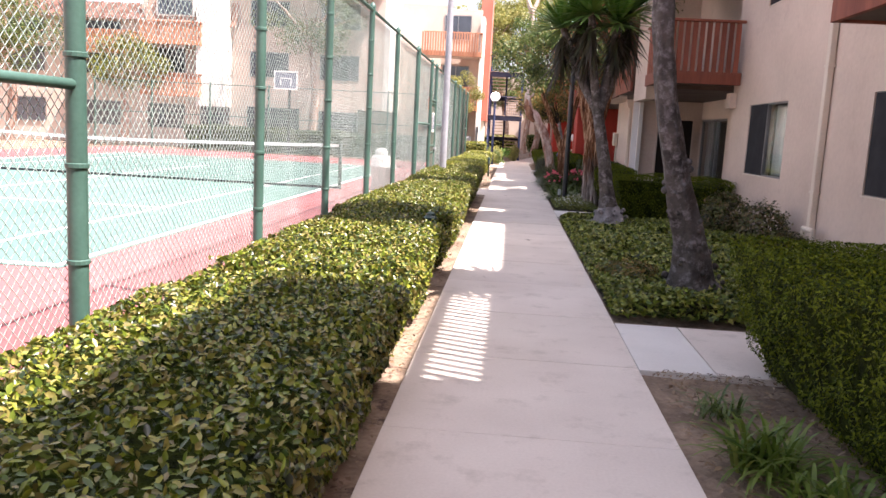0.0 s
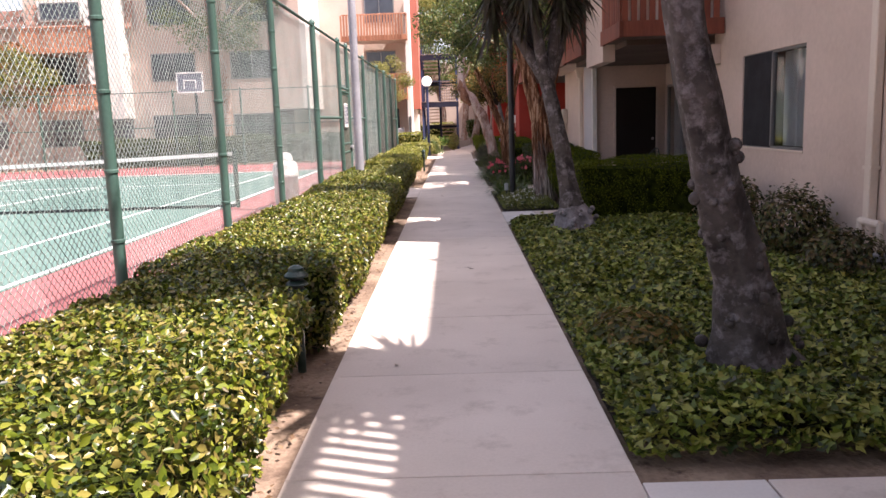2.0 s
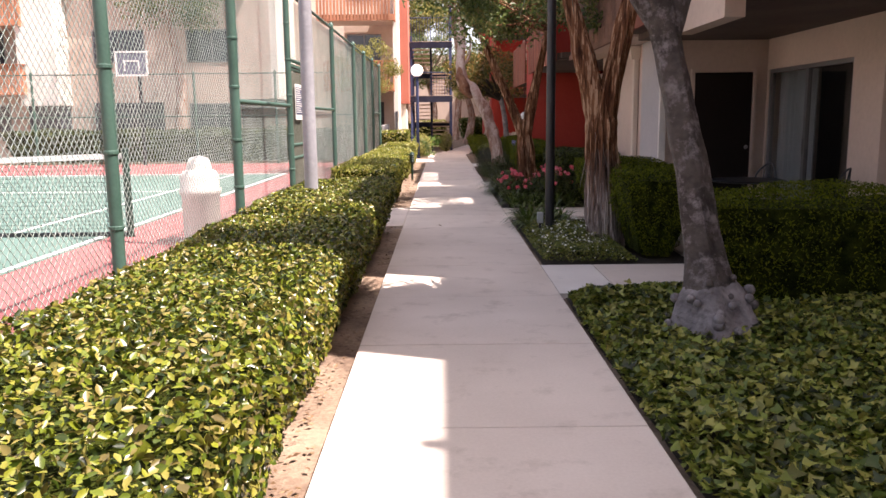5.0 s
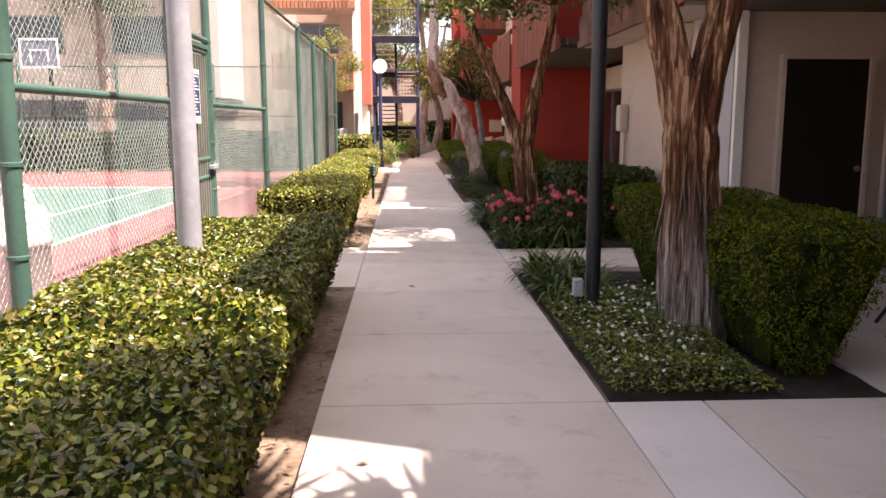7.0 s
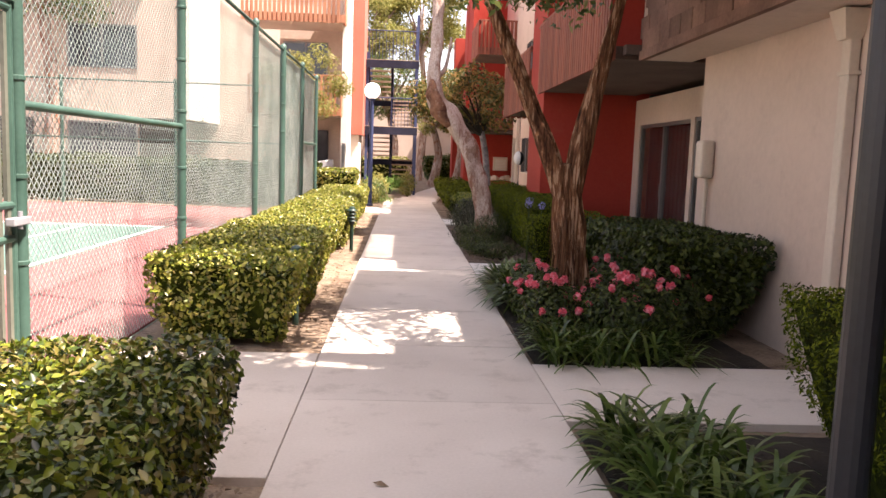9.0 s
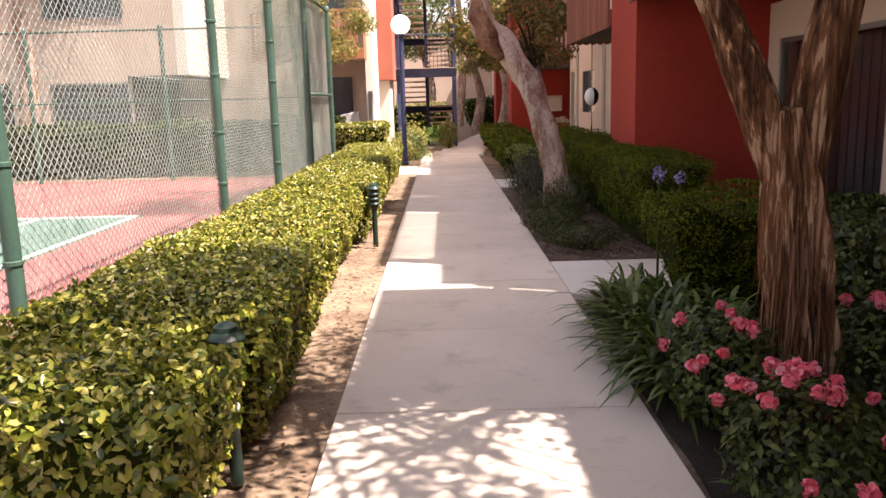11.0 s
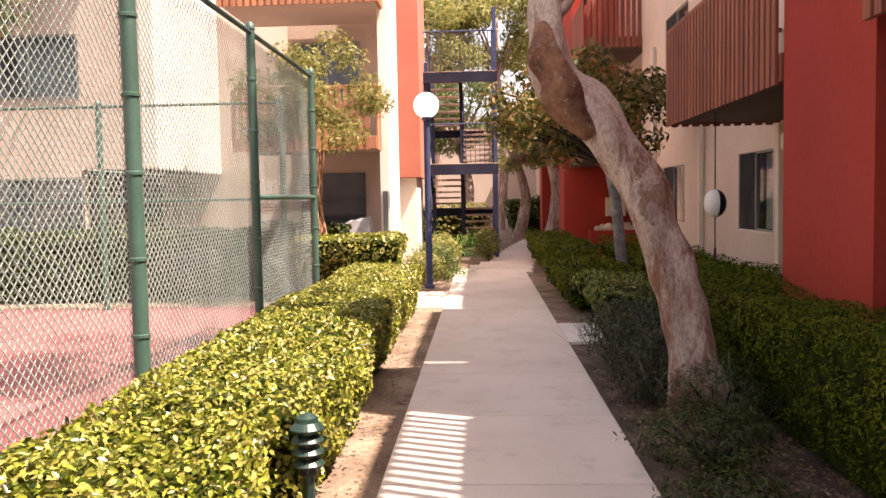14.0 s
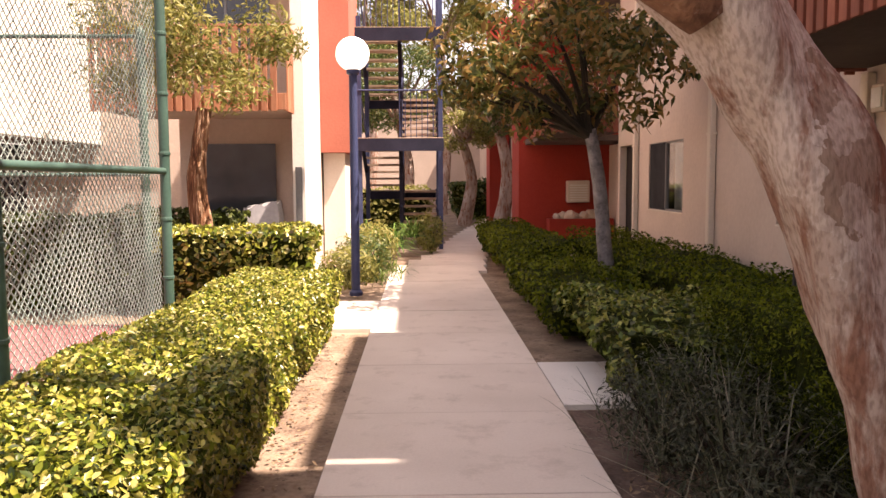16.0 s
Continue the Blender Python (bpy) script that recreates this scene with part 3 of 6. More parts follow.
def clumps(centre, radii, n, seed):
    r = np.random.default_rng(seed)
    d = unit(r.normal(0, 1, (n, 3)))
    return np.array(centre) + d * (r.uniform(0.25, 1, (n, 1)) ** 0.5) * np.array(radii)


def window(name, wx, y0, y1, z0, z1, label, face=-1, split=0.5, curtain=True, deep=0.10):
    """A sliding window in a wall facing -x at wx: frame, panes, a dim room behind."""
    th = thing(name, (wx, (y0 + y1) / 2, z0), label, "window", kind="structure")
    f = 0.03
    xa, xb = wx + 0.02, wx + 0.07
    part("window_frame", merge(box(xa, xb, y0, y1, z0, z0 + f), box(xa, xb, y0, y1, z1 - f, z1), box(xa, xb, y0, y0 + f, z0 + f, z1 - f), box(xa, xb, y1 - f, y1, z0 + f, z1 - f)), M_ALU, th)
    ym = y0 + (y1 - y0) * split
    part("mullion", box(xa - 0.01, xb - 0.01, ym - 0.018, ym + 0.018, z0 + f, z1 - f), M_ALU, th)
    for a, b in ((y0 + f, ym - 0.018), (ym + 0.018, y1 - f)):
        g = part("pane", box(xa + 0.018, xa + 0.024, a, b, z0 + f, z1 - f), M_GLASS, th)
        g.visible_shadow = False
    part("insect_screen", box(xa - 0.006, xa - 0.001, ym + 0.02, y1 - 0.012, z0 + 0.012, z1 - 0.012), M_SCREEN, th, "dark insect screen")
    part("window_sill", box(wx - 0.012, wx + 0.02, y0 - 0.01, y1 + 0.01, z0 - 0.022, z0 - 0.002, 0.004), M_CREAM, th)
    if curtain:
        bm = bmesh.new()
        n = 40
        rows = []
        for k in range(n + 1):
            y = y0 + 0.02 + (ym - y0 - 0.04) * k / n
            x = wx + 0.16 + 0.018 * math.sin(k * 1.3) + 0.006 * math.sin(k * 3.1)
            rows.append((bm.verts.new((x, y, z0 + 0.03)), bm.verts.new((x, y, z1 - 0.03))))
        for (a, b), (c, d) in zip(rows, rows[1:]):
            bm.faces.new((a, c, d, b))
        bmesh.ops.solidify(bm, geom=bm.faces[:], thickness=0.004)
        part("curtain", bm, M_CURTAIN, th)
    return th


def wall_x(name, wx, y0, y1, z0, z1, holes, material, thick=0.2, label=""):
    """A wall facing -x at wx with rectangular openings (y0, y1, z0, z1) right through it."""
    ys = sorted({y0, y1, *[v for h in holes for v in h[:2]]})
    zs = sorted({z0, z1, *[v for h in holes for v in h[2:]]})
    bm = bmesh.new()
    grid = {}

    def solid(i, j):
        if not (0 <= i < len(ys) - 1 and 0 <= j < len(zs) - 1):
            return False
        cy, cz = (ys[i] + ys[i + 1]) / 2, (zs[j] + zs[j + 1]) / 2
        return not any(a < cy < b and c < cz < d for a, b, c, d in holes)

    def v(x, y, z):
        key = (round(x, 4), round(y, 4), round(z, 4))
        if key not in grid:
            grid[key] = bm.verts.new(key)
        return grid[key]

    x2 = wx + thick
    for i in range(len(ys) - 1):
        for j in range(len(zs) - 1):
            if not solid(i, j):
                continue
            a, b, c, d = ys[i], ys[i + 1], zs[j], zs[j + 1]
            bm.faces.new((v(wx, a, c), v(wx, a, d), v(wx, b, d), v(wx, b, c)))
            bm.faces.new((v(x2, a, c), v(x2, b, c), v(x2, b, d), v(x2, a, d)))
            if not solid(i - 1, j):
                bm.faces.new((v(wx, a, c), v(x2, a, c), v(x2, a, d), v(wx, a, d)))
            if not solid(i + 1, j):
                bm.faces.new((v(wx, b, c), v(wx, b, d), v(x2, b, d), v(x2, b, c)))
            if not solid(i, j - 1):
                bm.faces.new((v(wx, a, c), v(wx, b, c), v(x2, b, c), v(x2, a, c)))
            if not solid(i, j + 1):
                bm.faces.new((v(wx, a, d), v(x2, a, d), v(x2, b, d), v(wx, b, d)))
    bmesh.ops.recalc_face_normals(bm, faces=bm.faces)
    return tagged(part(name, bm, material), label, "wall", kind="structure")


def wall_box(name, x0, x1, y0, y1, z0, z1, material, label, category="wall"):
    return tagged(part(name, box(x0, x1, y0, y1, z0, z1), material), label, category, kind="structure")


def balcony(x0, x1, y0, y1, z0, label, wood, sides="xyY", rail=1.12, gap=0.125, soffit=None, over=False):
    """A balcony: a slab, a deep bottom beam, wide boards for balusters and a flat top rail.
    sides: x the face at x0, X at x1, y at y0, Y at y1."""
    th = thing("balcony", ((x0 + x1) / 2, (y0 + y1) / 2, z0), label, "balcony", "balconies")
    part("floor_slab", box(x0 + 0.05, x1 - 0.03, y0 + 0.05, y1 - 0.05, z0 + 0.02, z0 + 0.16), soffit or (M_STUCCO if wood is M_CEDAR else M_SOFFIT), th)
    top = z0 + rail
    faces = {"x": (x0, None), "X": (x1, None), "y": (None, y0), "Y": (None, y1)}
    for s in sides:
        fx, fy = faces[s]
        if fx is not None:
            part("bottom_beam", box(fx - 0.02, fx + 0.03, y0 - 0.02, y1 + 0.02, z0, z0 + 0.22, 0.006), wood, th)
            part("top_rail", box(fx - 0.045, fx + 0.075, y0 - 0.04, y1 + 0.04, top - 0.045, top, 0.008), wood, th)
            run = [(fx + (0.005 if not over else (-0.036 if s == "x" else 0.046)), y) for y in np.arange(y0 + 0.06, y1 - 0.03, gap)]
            dims = (0.014, 0.042)
        else:
            part("bottom_beam", box(x0 + 0.034, x1 - 0.01, fy - 0.02, fy + 0.03, z0 + 0.002, z0 + 0.218, 0.006), wood, th)
            part("top_rail", box(x0 + 0.079, x1 - 0.01, fy - 0.045, fy + 0.075, top - 0.043, top - 0.002, 0.008), wood, th)
            run = [(x, fy + (0.005 if not over else (-0.036 if s == "y" else 0.046))) for x in np.arange(x0 + 0.06, x1 - 0.04, gap)]
            dims = (0.042, 0.014)
        first = None
        for x, y in run:
            if first is None:
                first = part("baluster", box(x - dims[0], x + dims[0], y - dims[1], y + dims[1], z0 - 0.02 if over else z0 + 0.08, top - 0.046, 0.004), wood, th)
                fx0, fy0 = x, y
            else:
                again(first, "baluster", th, (x - fx0, y - fy0, 0))
    return th


# ---- ground, path and court ----
def slab_sheet():
    bm = bmesh.new()
    bmesh.ops.create_grid(bm, x_segments=1, y_segments=1, size=400)
    return bm


gr = slab_sheet()
bmesh.ops.translate(gr, verts=gr.verts, vec=(0, 20, -0.05))
tagged(part("ground", gr, M_DIRT), "bare brown earth around the buildings", "ground", kind="structure")


def soil(name, x0, x1, y0, y1, z, label, bump=0.02):
    """A strip of uneven soil."""
    bm = bmesh.new()
    nx, ny = max(2, int((x1 - x0) / 0.12)), max(2, int((y1 - y0) / 0.12))
    bmesh.ops.create_grid(bm, x_segments=nx, y_segments=ny, size=0.5)
    for v in bm.verts:
        x, y = (x0 + x1) / 2 + v.co.x * (x1 - x0), (y0 + y1) / 2 + v.co.y * (y1 - y0)
        v.co = Vector((x, y, z + bump * noise.noise((x * 3, y * 3, 1.0)) + 0.4 * bump * noise.noise((x * 11, y * 11, 2.0))))
    return tagged(part(name, bm, M_DIRT, smooth=True), label, "ground", kind="structure")


soil("soil_strip", -2.1, -0.70, -5, 43, -0.045, "dry brown soil strip between path and hedge")
M_MULCH = surface("bark_mulch", (0.05, 0.03, 0.024), (0.17, 0.115, 0.09), 40, 3.0, 0.95, 1.0, stain=(0.25, 0.18, 0.14), stain_at=(0.6, 0.68), dist=0.03)
soil("soil_bed", 0.79, 3.85, -5, 45, -0.05, "dark soil bed between path and building", 0.03)

PX0, PX1 = -0.71, 0.80
PITCH = 1.405
pavement = thing("pavement", (0, 20, -0.06), "pale concrete footpath cast in square slabs", "path", kind="structure")
part("bed", box(PX0 + 0.02, PX1 - 0.02, -5.5, 42.5, -0.12, -0.03), M_CONCRETE, pavement)

court = thing("tennis_court", (-10, 19, -0.04), "hard tennis court, green with a red surround", "court", kind="structure")
part("surround", box(-18.8, -2.25, -6, 36.8, -0.10, -0.03), M_COURT_R, court, "red painted surround")
part("playing_area", box(-15.60, -4.50, 7.15, 31.05, -0.06, -0.024), M_COURT_G, court, "green painted playing area")
LX0, LX1, LY0, LY1, LN = -15.53, -4.56, 7.22, 30.99, 19.1
for a, b, c, d in ((LX0, LX0 + 0.07, LY0, LY1), (LX1 - 0.07, LX1, LY0, LY1), (LX0 + 1.37, LX0 + 1.43, LY0, LY1), (LX1 - 1.43, LX1 - 1.37, LY0, LY1),
                   (LX0 + 0.07, LX1 - 0.07, LY0, LY0 + 0.1), (LX0 + 0.07, LX1 - 0.07, LY1 - 0.1, LY1), (LX0 + 1.43, LX1 - 1.43, LN - 6.43, LN - 6.37),
                   (LX0 + 1.43, LX1 - 1.43, LN + 6.37, LN + 6.43), (-10.08, -10.02, LN - 6.37, LN + 6.37)):
    part("court_line", box(a, b, c, d, -0.03, -0.02), M_LINE, court)

# ---- right building ----
W_A, W_B, W_C = 3.84, 2.97, 3.50
TOP = 7.58
H_A = [(11.97, 13.85, 1.05, 2.20), (7.25, 9.15, 1.03, 2.18), (2.6, 4.4, 1.03, 2.18), (11.6, 13.4, 3.75, 4.9), (7.25, 9.15, 3.75, 4.9), (11.6, 13.4, 6.3, 7.4), (7.25, 9.15, 6.3, 7.4)]
wall_x("wall_east_1", W_A, -8, 15.0, -0.1, TOP, H_A, M_STUCCO, 0.25, "beige stucco apartment wall with sliding windows")
for k, (a, b, c, d) in enumerate(H_A):
    window("window_%d" % (k + 1), W_A, a, b, c, d, "aluminium sliding window with dark screen and pale curtain")
wall_box("room_wall_1", 4.6, 4.7, -8, 14.95, -0.1, TOP, M_ROOM_SHADE, "near-black wall standing in for the unlit room behind the windows")
wall_box("wall_return_1", W_A + 0.255, 4.66, 14.98, 15.18, -0.1, TOP, M_STUCCO, "beige stucco return wall of the patio")

# first patio: recessed wall with slider, pillar and entry doors
R1 = 4.45
wall_x("wall_patio_1", R1, 15.2, 20.0, -0.1, 2.5, [(15.22, 16.95, -0.2, 2.15), (17.6, 19.95, -0.2, 2.08)], M_STUCCO, 0.2, "beige stucco wall behind the patio")
wall_box("room_wall_2", 5.3, 5.4, 15.0, 29.4, -0.1, TOP, M_ROOM_SHADE, "near-black wall standing in for the unlit room behind the patio doors")


def door_y(x0, x1, y, z1, label):
    """A plain entry door facing -y with a frame and a knob."""
    th = thing("door_entry", ((x0 + x1) / 2, y, 0), label, "door", kind="structure")
    part("door_leaf", box(x0 + 0.05, x1 - 0.05, y - 0.03, y + 0.02, 0.01, z1 - 0.05, 0.004), M_DOOR, th)
    part("door_frame", merge(box(x0, x0 + 0.045, y - 0.05, y + 0.02, 0, z1), box(x1 - 0.045, x1, y - 0.05, y + 0.02, 0, z1), box(x0 + 0.045, x1 - 0.045, y - 0.05, y + 0.02, z1 - 0.045, z1)), M_STUCCO, th)
    part("door_knob", merge(rod((x1 - 0.12, y - 0.03, 1.0), (x1 - 0.12, y - 0.07, 1.0), 0.012), rod((x1 - 0.12, y - 0.07, 1.0), (x1 - 0.12, y - 0.10, 1.0), 0.03, 0.022, 14)), M_ALU, th)
    return th


def slider(wx, y0, y1, z1, label, curtain=True):
    """A sliding glass door with a curtain half drawn behind it."""
    th = thing("door_sliding", (wx, (y0 + y1) / 2, 0), label, "sliding door", kind="structure")
    ym = (y0 + y1) / 2
    part("door_frame", merge(box(wx + 0.02, wx + 0.09, y0, y0 + 0.05, 0, z1), box(wx + 0.02, wx + 0.09, y1 - 0.05, y1, 0, z1), box(wx + 0.02, wx + 0.09, y0 + 0.05, y1 - 0.05, z1 - 0.05, z1),
                             box(wx + 0.02, wx + 0.09, y0 + 0.05, y1 - 0.05, 0, 0.04)), M_ALU, th)
    part("mullion", box(wx + 0.015, wx + 0.07, ym - 0.035, ym + 0.035, 0.04, z1 - 0.05), M_ALU, th)
    for a, b in ((y0 + 0.05, ym - 0.035), (ym + 0.035, y1 - 0.05)):
        g = part("pane", box(wx + 0.05, wx + 0.056, a, b, 0.04, z1 - 0.05), M_GLASS, th)
        g.visible_shadow = False
    bm = bmesh.new()
    rows = []
    for k in range(46 if curtain else 0):
        y = ym + 0.05 + (y1 - ym - 0.12) * k / 45
        x = wx + 0.17 + 0.025 * math.sin(k * 1.25) + 0.008 * math.sin(k * 2.9)
        rows.append((bm.verts.new((x, y, 0.05)), bm.verts.new((x, y, z1 - 0.05))))
    for (a, b), (c, d) in zip(rows, rows[1:]):
        bm.faces.new((a, c, d, b))
    if curtain:
        bmesh.ops.solidify(bm, geom=bm.faces[:], thickness=0.004)
        part("curtain", bm, M_CURTAIN, th)
    else:
        bm.free()
        slat = None
        # Added dark slats close behind the panes stand in for the unlit room.
        for k in range(int((y1 - y0 - 0.14) / 0.088)):
            if slat is None:
                slat = part("blind_slat", box(wx + 0.150, wx + 0.156, y0 + 0.07, y0 + 0.155, 0.05, z1 - 0.06), M_ROOM_SLAT, th)
            else:
                again(slat, "blind_slat", th, (0.012 * (k % 2), 0.088 * k, 0))
    part("door_handle", box(wx - 0.005, wx + 0.014, ym - 0.012, ym + 0.012, 0.95, 1.15, 0.004), M_ALU, th)
    return th


slider(R1, 17.6, 19.95, 2.08, "aluminium sliding patio door with pale curtain")
wall_box("wall_patio_end_1", W_B, 5.25, 20.05, 20.25, -0.1, TOP, M_STUCCO, "beige stucco end wall of the patio")
door_y(3.38, 4.3, 20.03, 2.1, "dark brown entry door standing closed")
wall_box("ceiling_patio_1", 2.62, 5.25, 15.19, 20.04, 2.50, 2.62, M_SOFFIT, "brown ceiling over the patio, darkened for its shade", "ceiling")
tagged(part("patio_floor", box(2.4, 4.6, 15.0, 20.0, -0.1, -0.004), M_CONCRETE), "grey concrete patio floor", "floor", kind="structure")
wall_box("patio_beam", 3.72, 3.835, 14.72, 15.0, 2.17, 2.44, M_STUCCO, "short stucco beam end on the wall corner", "beam")
wall_box("wall_upper_1", 4.2, 4.4, 15.2, 20.04, 2.63, 7.5, M_STUCCO, "beige upper wall behind the balconies")
balcony(2.40, 3.83, 14.55, 15.95, 2.56, "red-brown wooden balcony with wide board balusters", M_REDWOOD, "xy")
# Wings 2 to 5 are unseen, added only to shade path and hedge.
wall_box("shade_wing_2", 2.40, 3.82, -8, 2.95, 4.95, 8.5, M_STUCCO, "beige stucco upper wing wall; those out of view are added for shade")
wall_box("shade_wing_3", 2.40, 3.82, 14.75, 19.8, 5.0, 7.8, M_STUCCO, "beige stucco upper wing wall; those out of view are added for shade")
wall_box("shade_wing_4", 2.40, 3.82, 6.25, 6.85, 4.95, 9.3, M_STUCCO, "beige stucco upper wing wall; those out of view are added for shade")
wall_box("shade_wing_5", 2.40, 3.82, 12.2, 12.8, 5.0, 9.3, M_STUCCO, "beige stucco upper wing wall; those out of view are added for shade")
wall_box("wall_wing_1", 2.42, 2.61, 15.98, 17.55, 2.33, 4.98, M_STUCCO, "beige stucco upper wing wall; those out of view are added for shade")
balcony(2.35, 4.18, 17.58, 19.98, 2.56, "red-brown wooden balcony with wide board balusters", M_REDWOOD, "x")

# second stretch: beige wall under a shingled mansard
wall_box("wall_east_2", W_B, W_B + 0.25, 20.27, 24.25, -0.1, 2.60, M_STUCCO, "beige stucco ground floor wall")
wall_box("wall_panel_grey", W_B - 0.012, W_B - 0.002, 20.12, 21.15, 0, 2.6, M_STUCCO_GREY, "grey painted wall panel")
wall_box("corner_trim", W_B - 0.03, W_B + 0.06, 19.98, 20.045, 0, 2.5, M_WHITE, "white corner trim", "trim")
mans = thing("mansard_roof", (2.7, 22, 2.7), "brown shingled mansard over the beige wall", "roof", kind="structure")
part("soffit", box(2.43, 2.95, 20.06, 24.6, 2.56, 2.60), M_STUCCO, mans, "beige boarded soffit")
part("fascia", box(2.36, 2.425, 20.06, 24.6, 2.55, 2.65, 0.006), M_SHINGLE, mans)
part("roof_core", box(2.62, 3.3, 20.28, 24.55, 2.605, 4.5), M_SHINGLE, mans)
# Unseen upper blocks, added and sized to bound the sunlit patch on the path.
part("roof_top", box(3.0, 3.8, 20.28, 20.88, 4.51, 6.4), M_SHINGLE, mans)
part("roof_top", box(3.0, 3.8, 22.3, 24.55, 4.51, 7.4), M_SHINGLE, mans)
row_first = None
for r in range(10):
    x = 2.40 + 0.018 * r
    for c in range(15):
        y = 20.1 + 0.3 * c + (0.15 if r % 2 else 0)
        if row_first is None:
            row_first = part("shingle", box(x - 0.012, x + 0.012, y + 0.004, y + 0.296, 2.63, 2.85), M_SHINGLE, mans)
            fx0, fy0 = x, y
        else:
            again(row_first, "shingle", mans, (x - fx0 + rng.uniform(-0.006, 0.006), y - fy0, 0.17 * r))
wall_box("wall_return_2", W_B + 0.255, 3.8, 24.05, 24.25, -0.1, 2.5, M_STUCCO, "beige stucco return wall")
R2 = 3.76
wall_x("wall_patio_2", R2, 24.27, 29.40, -0.1, 2.5, [(24.29, 26.6, -0.2, 2.1), (26.75, 29.1, -0.2, 2.08)], M_STUCCO, 0.2, "beige stucco wall behind the patio")
slider(R2, 26.75, 29.1, 2.08, "aluminium sliding patio door with dark slats standing in for the room", False)
slider(R2, 24.29, 26.6, 2.1, "aluminium sliding patio door with dark slats standing in for the room", False)
wall_box("ceiling_patio_2", 2.22, 5.25, 24.6, 29.40, 2.62, 2.72, M_SOFFIT, "brown ceiling over the patio, darkened for its shade", "ceiling")
tagged(part("patio_floor", box(2.6, 4.6, 24.3, 29.4, -0.1, -0.004), M_CONCRETE), "grey concrete patio floor", "floor", kind="structure")
balcony(2.10, 3.75, 24.7, 29.36, 2.56, "red-brown wooden balcony with wide board balusters", M_REDWOOD, "x", over=True)
balcony(2.18, 3.75, 26.0, 29.36, 4.65, "red-brown wooden balcony with wide board balusters", M_REDWOOD, "xy", rail=1.25, over=True)
wall_box("wall_upper_2", 3.80, 4.0, 24.57, 29.40, 2.73, 7.5, M_STUCCO, "beige upper wall behind the balconies")
wall_box("room_wall_side", 3.97, 5.25, 29.3, 29.39, -0.1, 2.6, M_ROOM_SHADE, "near-black wall standing in for the unlit room behind the patio doors")
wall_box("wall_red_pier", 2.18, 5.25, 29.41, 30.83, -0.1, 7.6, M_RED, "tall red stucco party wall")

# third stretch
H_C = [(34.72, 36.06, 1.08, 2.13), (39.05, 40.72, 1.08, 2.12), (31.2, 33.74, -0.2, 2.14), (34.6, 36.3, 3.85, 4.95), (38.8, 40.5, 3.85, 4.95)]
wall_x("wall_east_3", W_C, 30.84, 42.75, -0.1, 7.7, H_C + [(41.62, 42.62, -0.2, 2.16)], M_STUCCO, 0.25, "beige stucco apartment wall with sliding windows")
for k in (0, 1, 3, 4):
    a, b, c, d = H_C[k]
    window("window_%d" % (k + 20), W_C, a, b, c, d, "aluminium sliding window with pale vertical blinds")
wall_box("room_wall_3", 4.35, 4.44, 30.84, 42.7, -0.1, 7.7, M_ROOM_SHADE, "near-black wall standing in for the unlit room behind the windows")
balcony(2.18, 3.49, 30.86, 34.45, 2.42, "red-brown wooden balcony with wide board balusters", M_REDWOOD, "xY", over=True)
balcony(2.26, 3.72, 42.8, 45.5, 4.90, "red-brown wooden balcony with wide board balusters", M_REDWOOD, "xy", over=True)
balcony(2.26, 3.72, 42.8, 45.5, 2.45, "red-brown wooden balcony with wide board balusters", M_REDWOOD, "xy", over=True)
wall_box("wall_red_wing", 2.26, 2.42, 45.55, 47.7, 4.6, 7.6, M_RED, "red stucco wing on the upper floor")
wall_box("wall_patio_3", 4.5, 4.7, 42.78, 47.7, -0.1, 2.4, M_STUCCO, "beige stucco wall behind the far patio")
wall_box("wall_patio_side", 3.76, 4.49, 42.56, 42.74, -0.1, 7.6, M_STUCCO, "beige stucco return wall of the far patio")
wall_box("ceiling_patio_3", 2.4, 4.7, 45.56, 47.7, 2.42, 2.55, M_SOFFIT, "brown ceiling over the far patio, darkened for its shade", "ceiling")
wall_box("wall_upper_3", 3.75, 3.95, 42.78, 47.7, 2.56, 7.6, M_STUCCO, "beige stucco wall behind the far patio")
wall_box("wall_red_far", 2.25, 4.9, 47.72, 49.2, -0.1, 7.6, M_RED, "tall red stucco party wall")
wall_box("wall_east_4", 3.2, 3.5, 49.25, 80, -0.1, 7.6, M_STUCCO, "beige stucco apartment wall in the distance")
wall_box("wall_red_end", 2.4, 3.15, 58.0, 59.4, -0.1, 7.6, M_RED, "red stucco pier in the distance")

# roofs that close the building
wall_box("roof_east_1", 3.7, 14, -8, 15.0, TOP + 0.005, TOP + 0.2, M_SHINGLE, "flat roof of the apartment building", "roof")
wall_box("roof_east_2", 5.3, 14, 15.0, 24.6, 7.75, 7.95, M_SHINGLE, "flat roof of the apartment building", "roof")
wall_box("roof_east_3", 3.75, 14, 24.6, 30.8, 7.75, 7.95, M_SHINGLE, "flat roof of the apartment building", "roof")
# Unseen roof edge brought forward to set where shade ends on the soil.
wall_box("roof_east_4", 3.05, 14, 30.84, 34.6, 7.71, 7.80, M_SHINGLE, "flat roof of the apartment building", "roof")
wall_box("roof_east_5", 3.5, 14, 34.62, 49.2, 7.75, 7.95, M_SHINGLE, "flat roof of the apartment building", "roof")
balcony(2.35, 3.83, 3.2, 6.35, 4.95, "red-brown wooden balcony with wide board balusters", M_REDWOOD, "xyY")
balcony(2.35, 3.83, 3.2, 6.55, 2.52, "red-brown wooden balcony with wide board balusters", M_REDWOOD, "xyY")

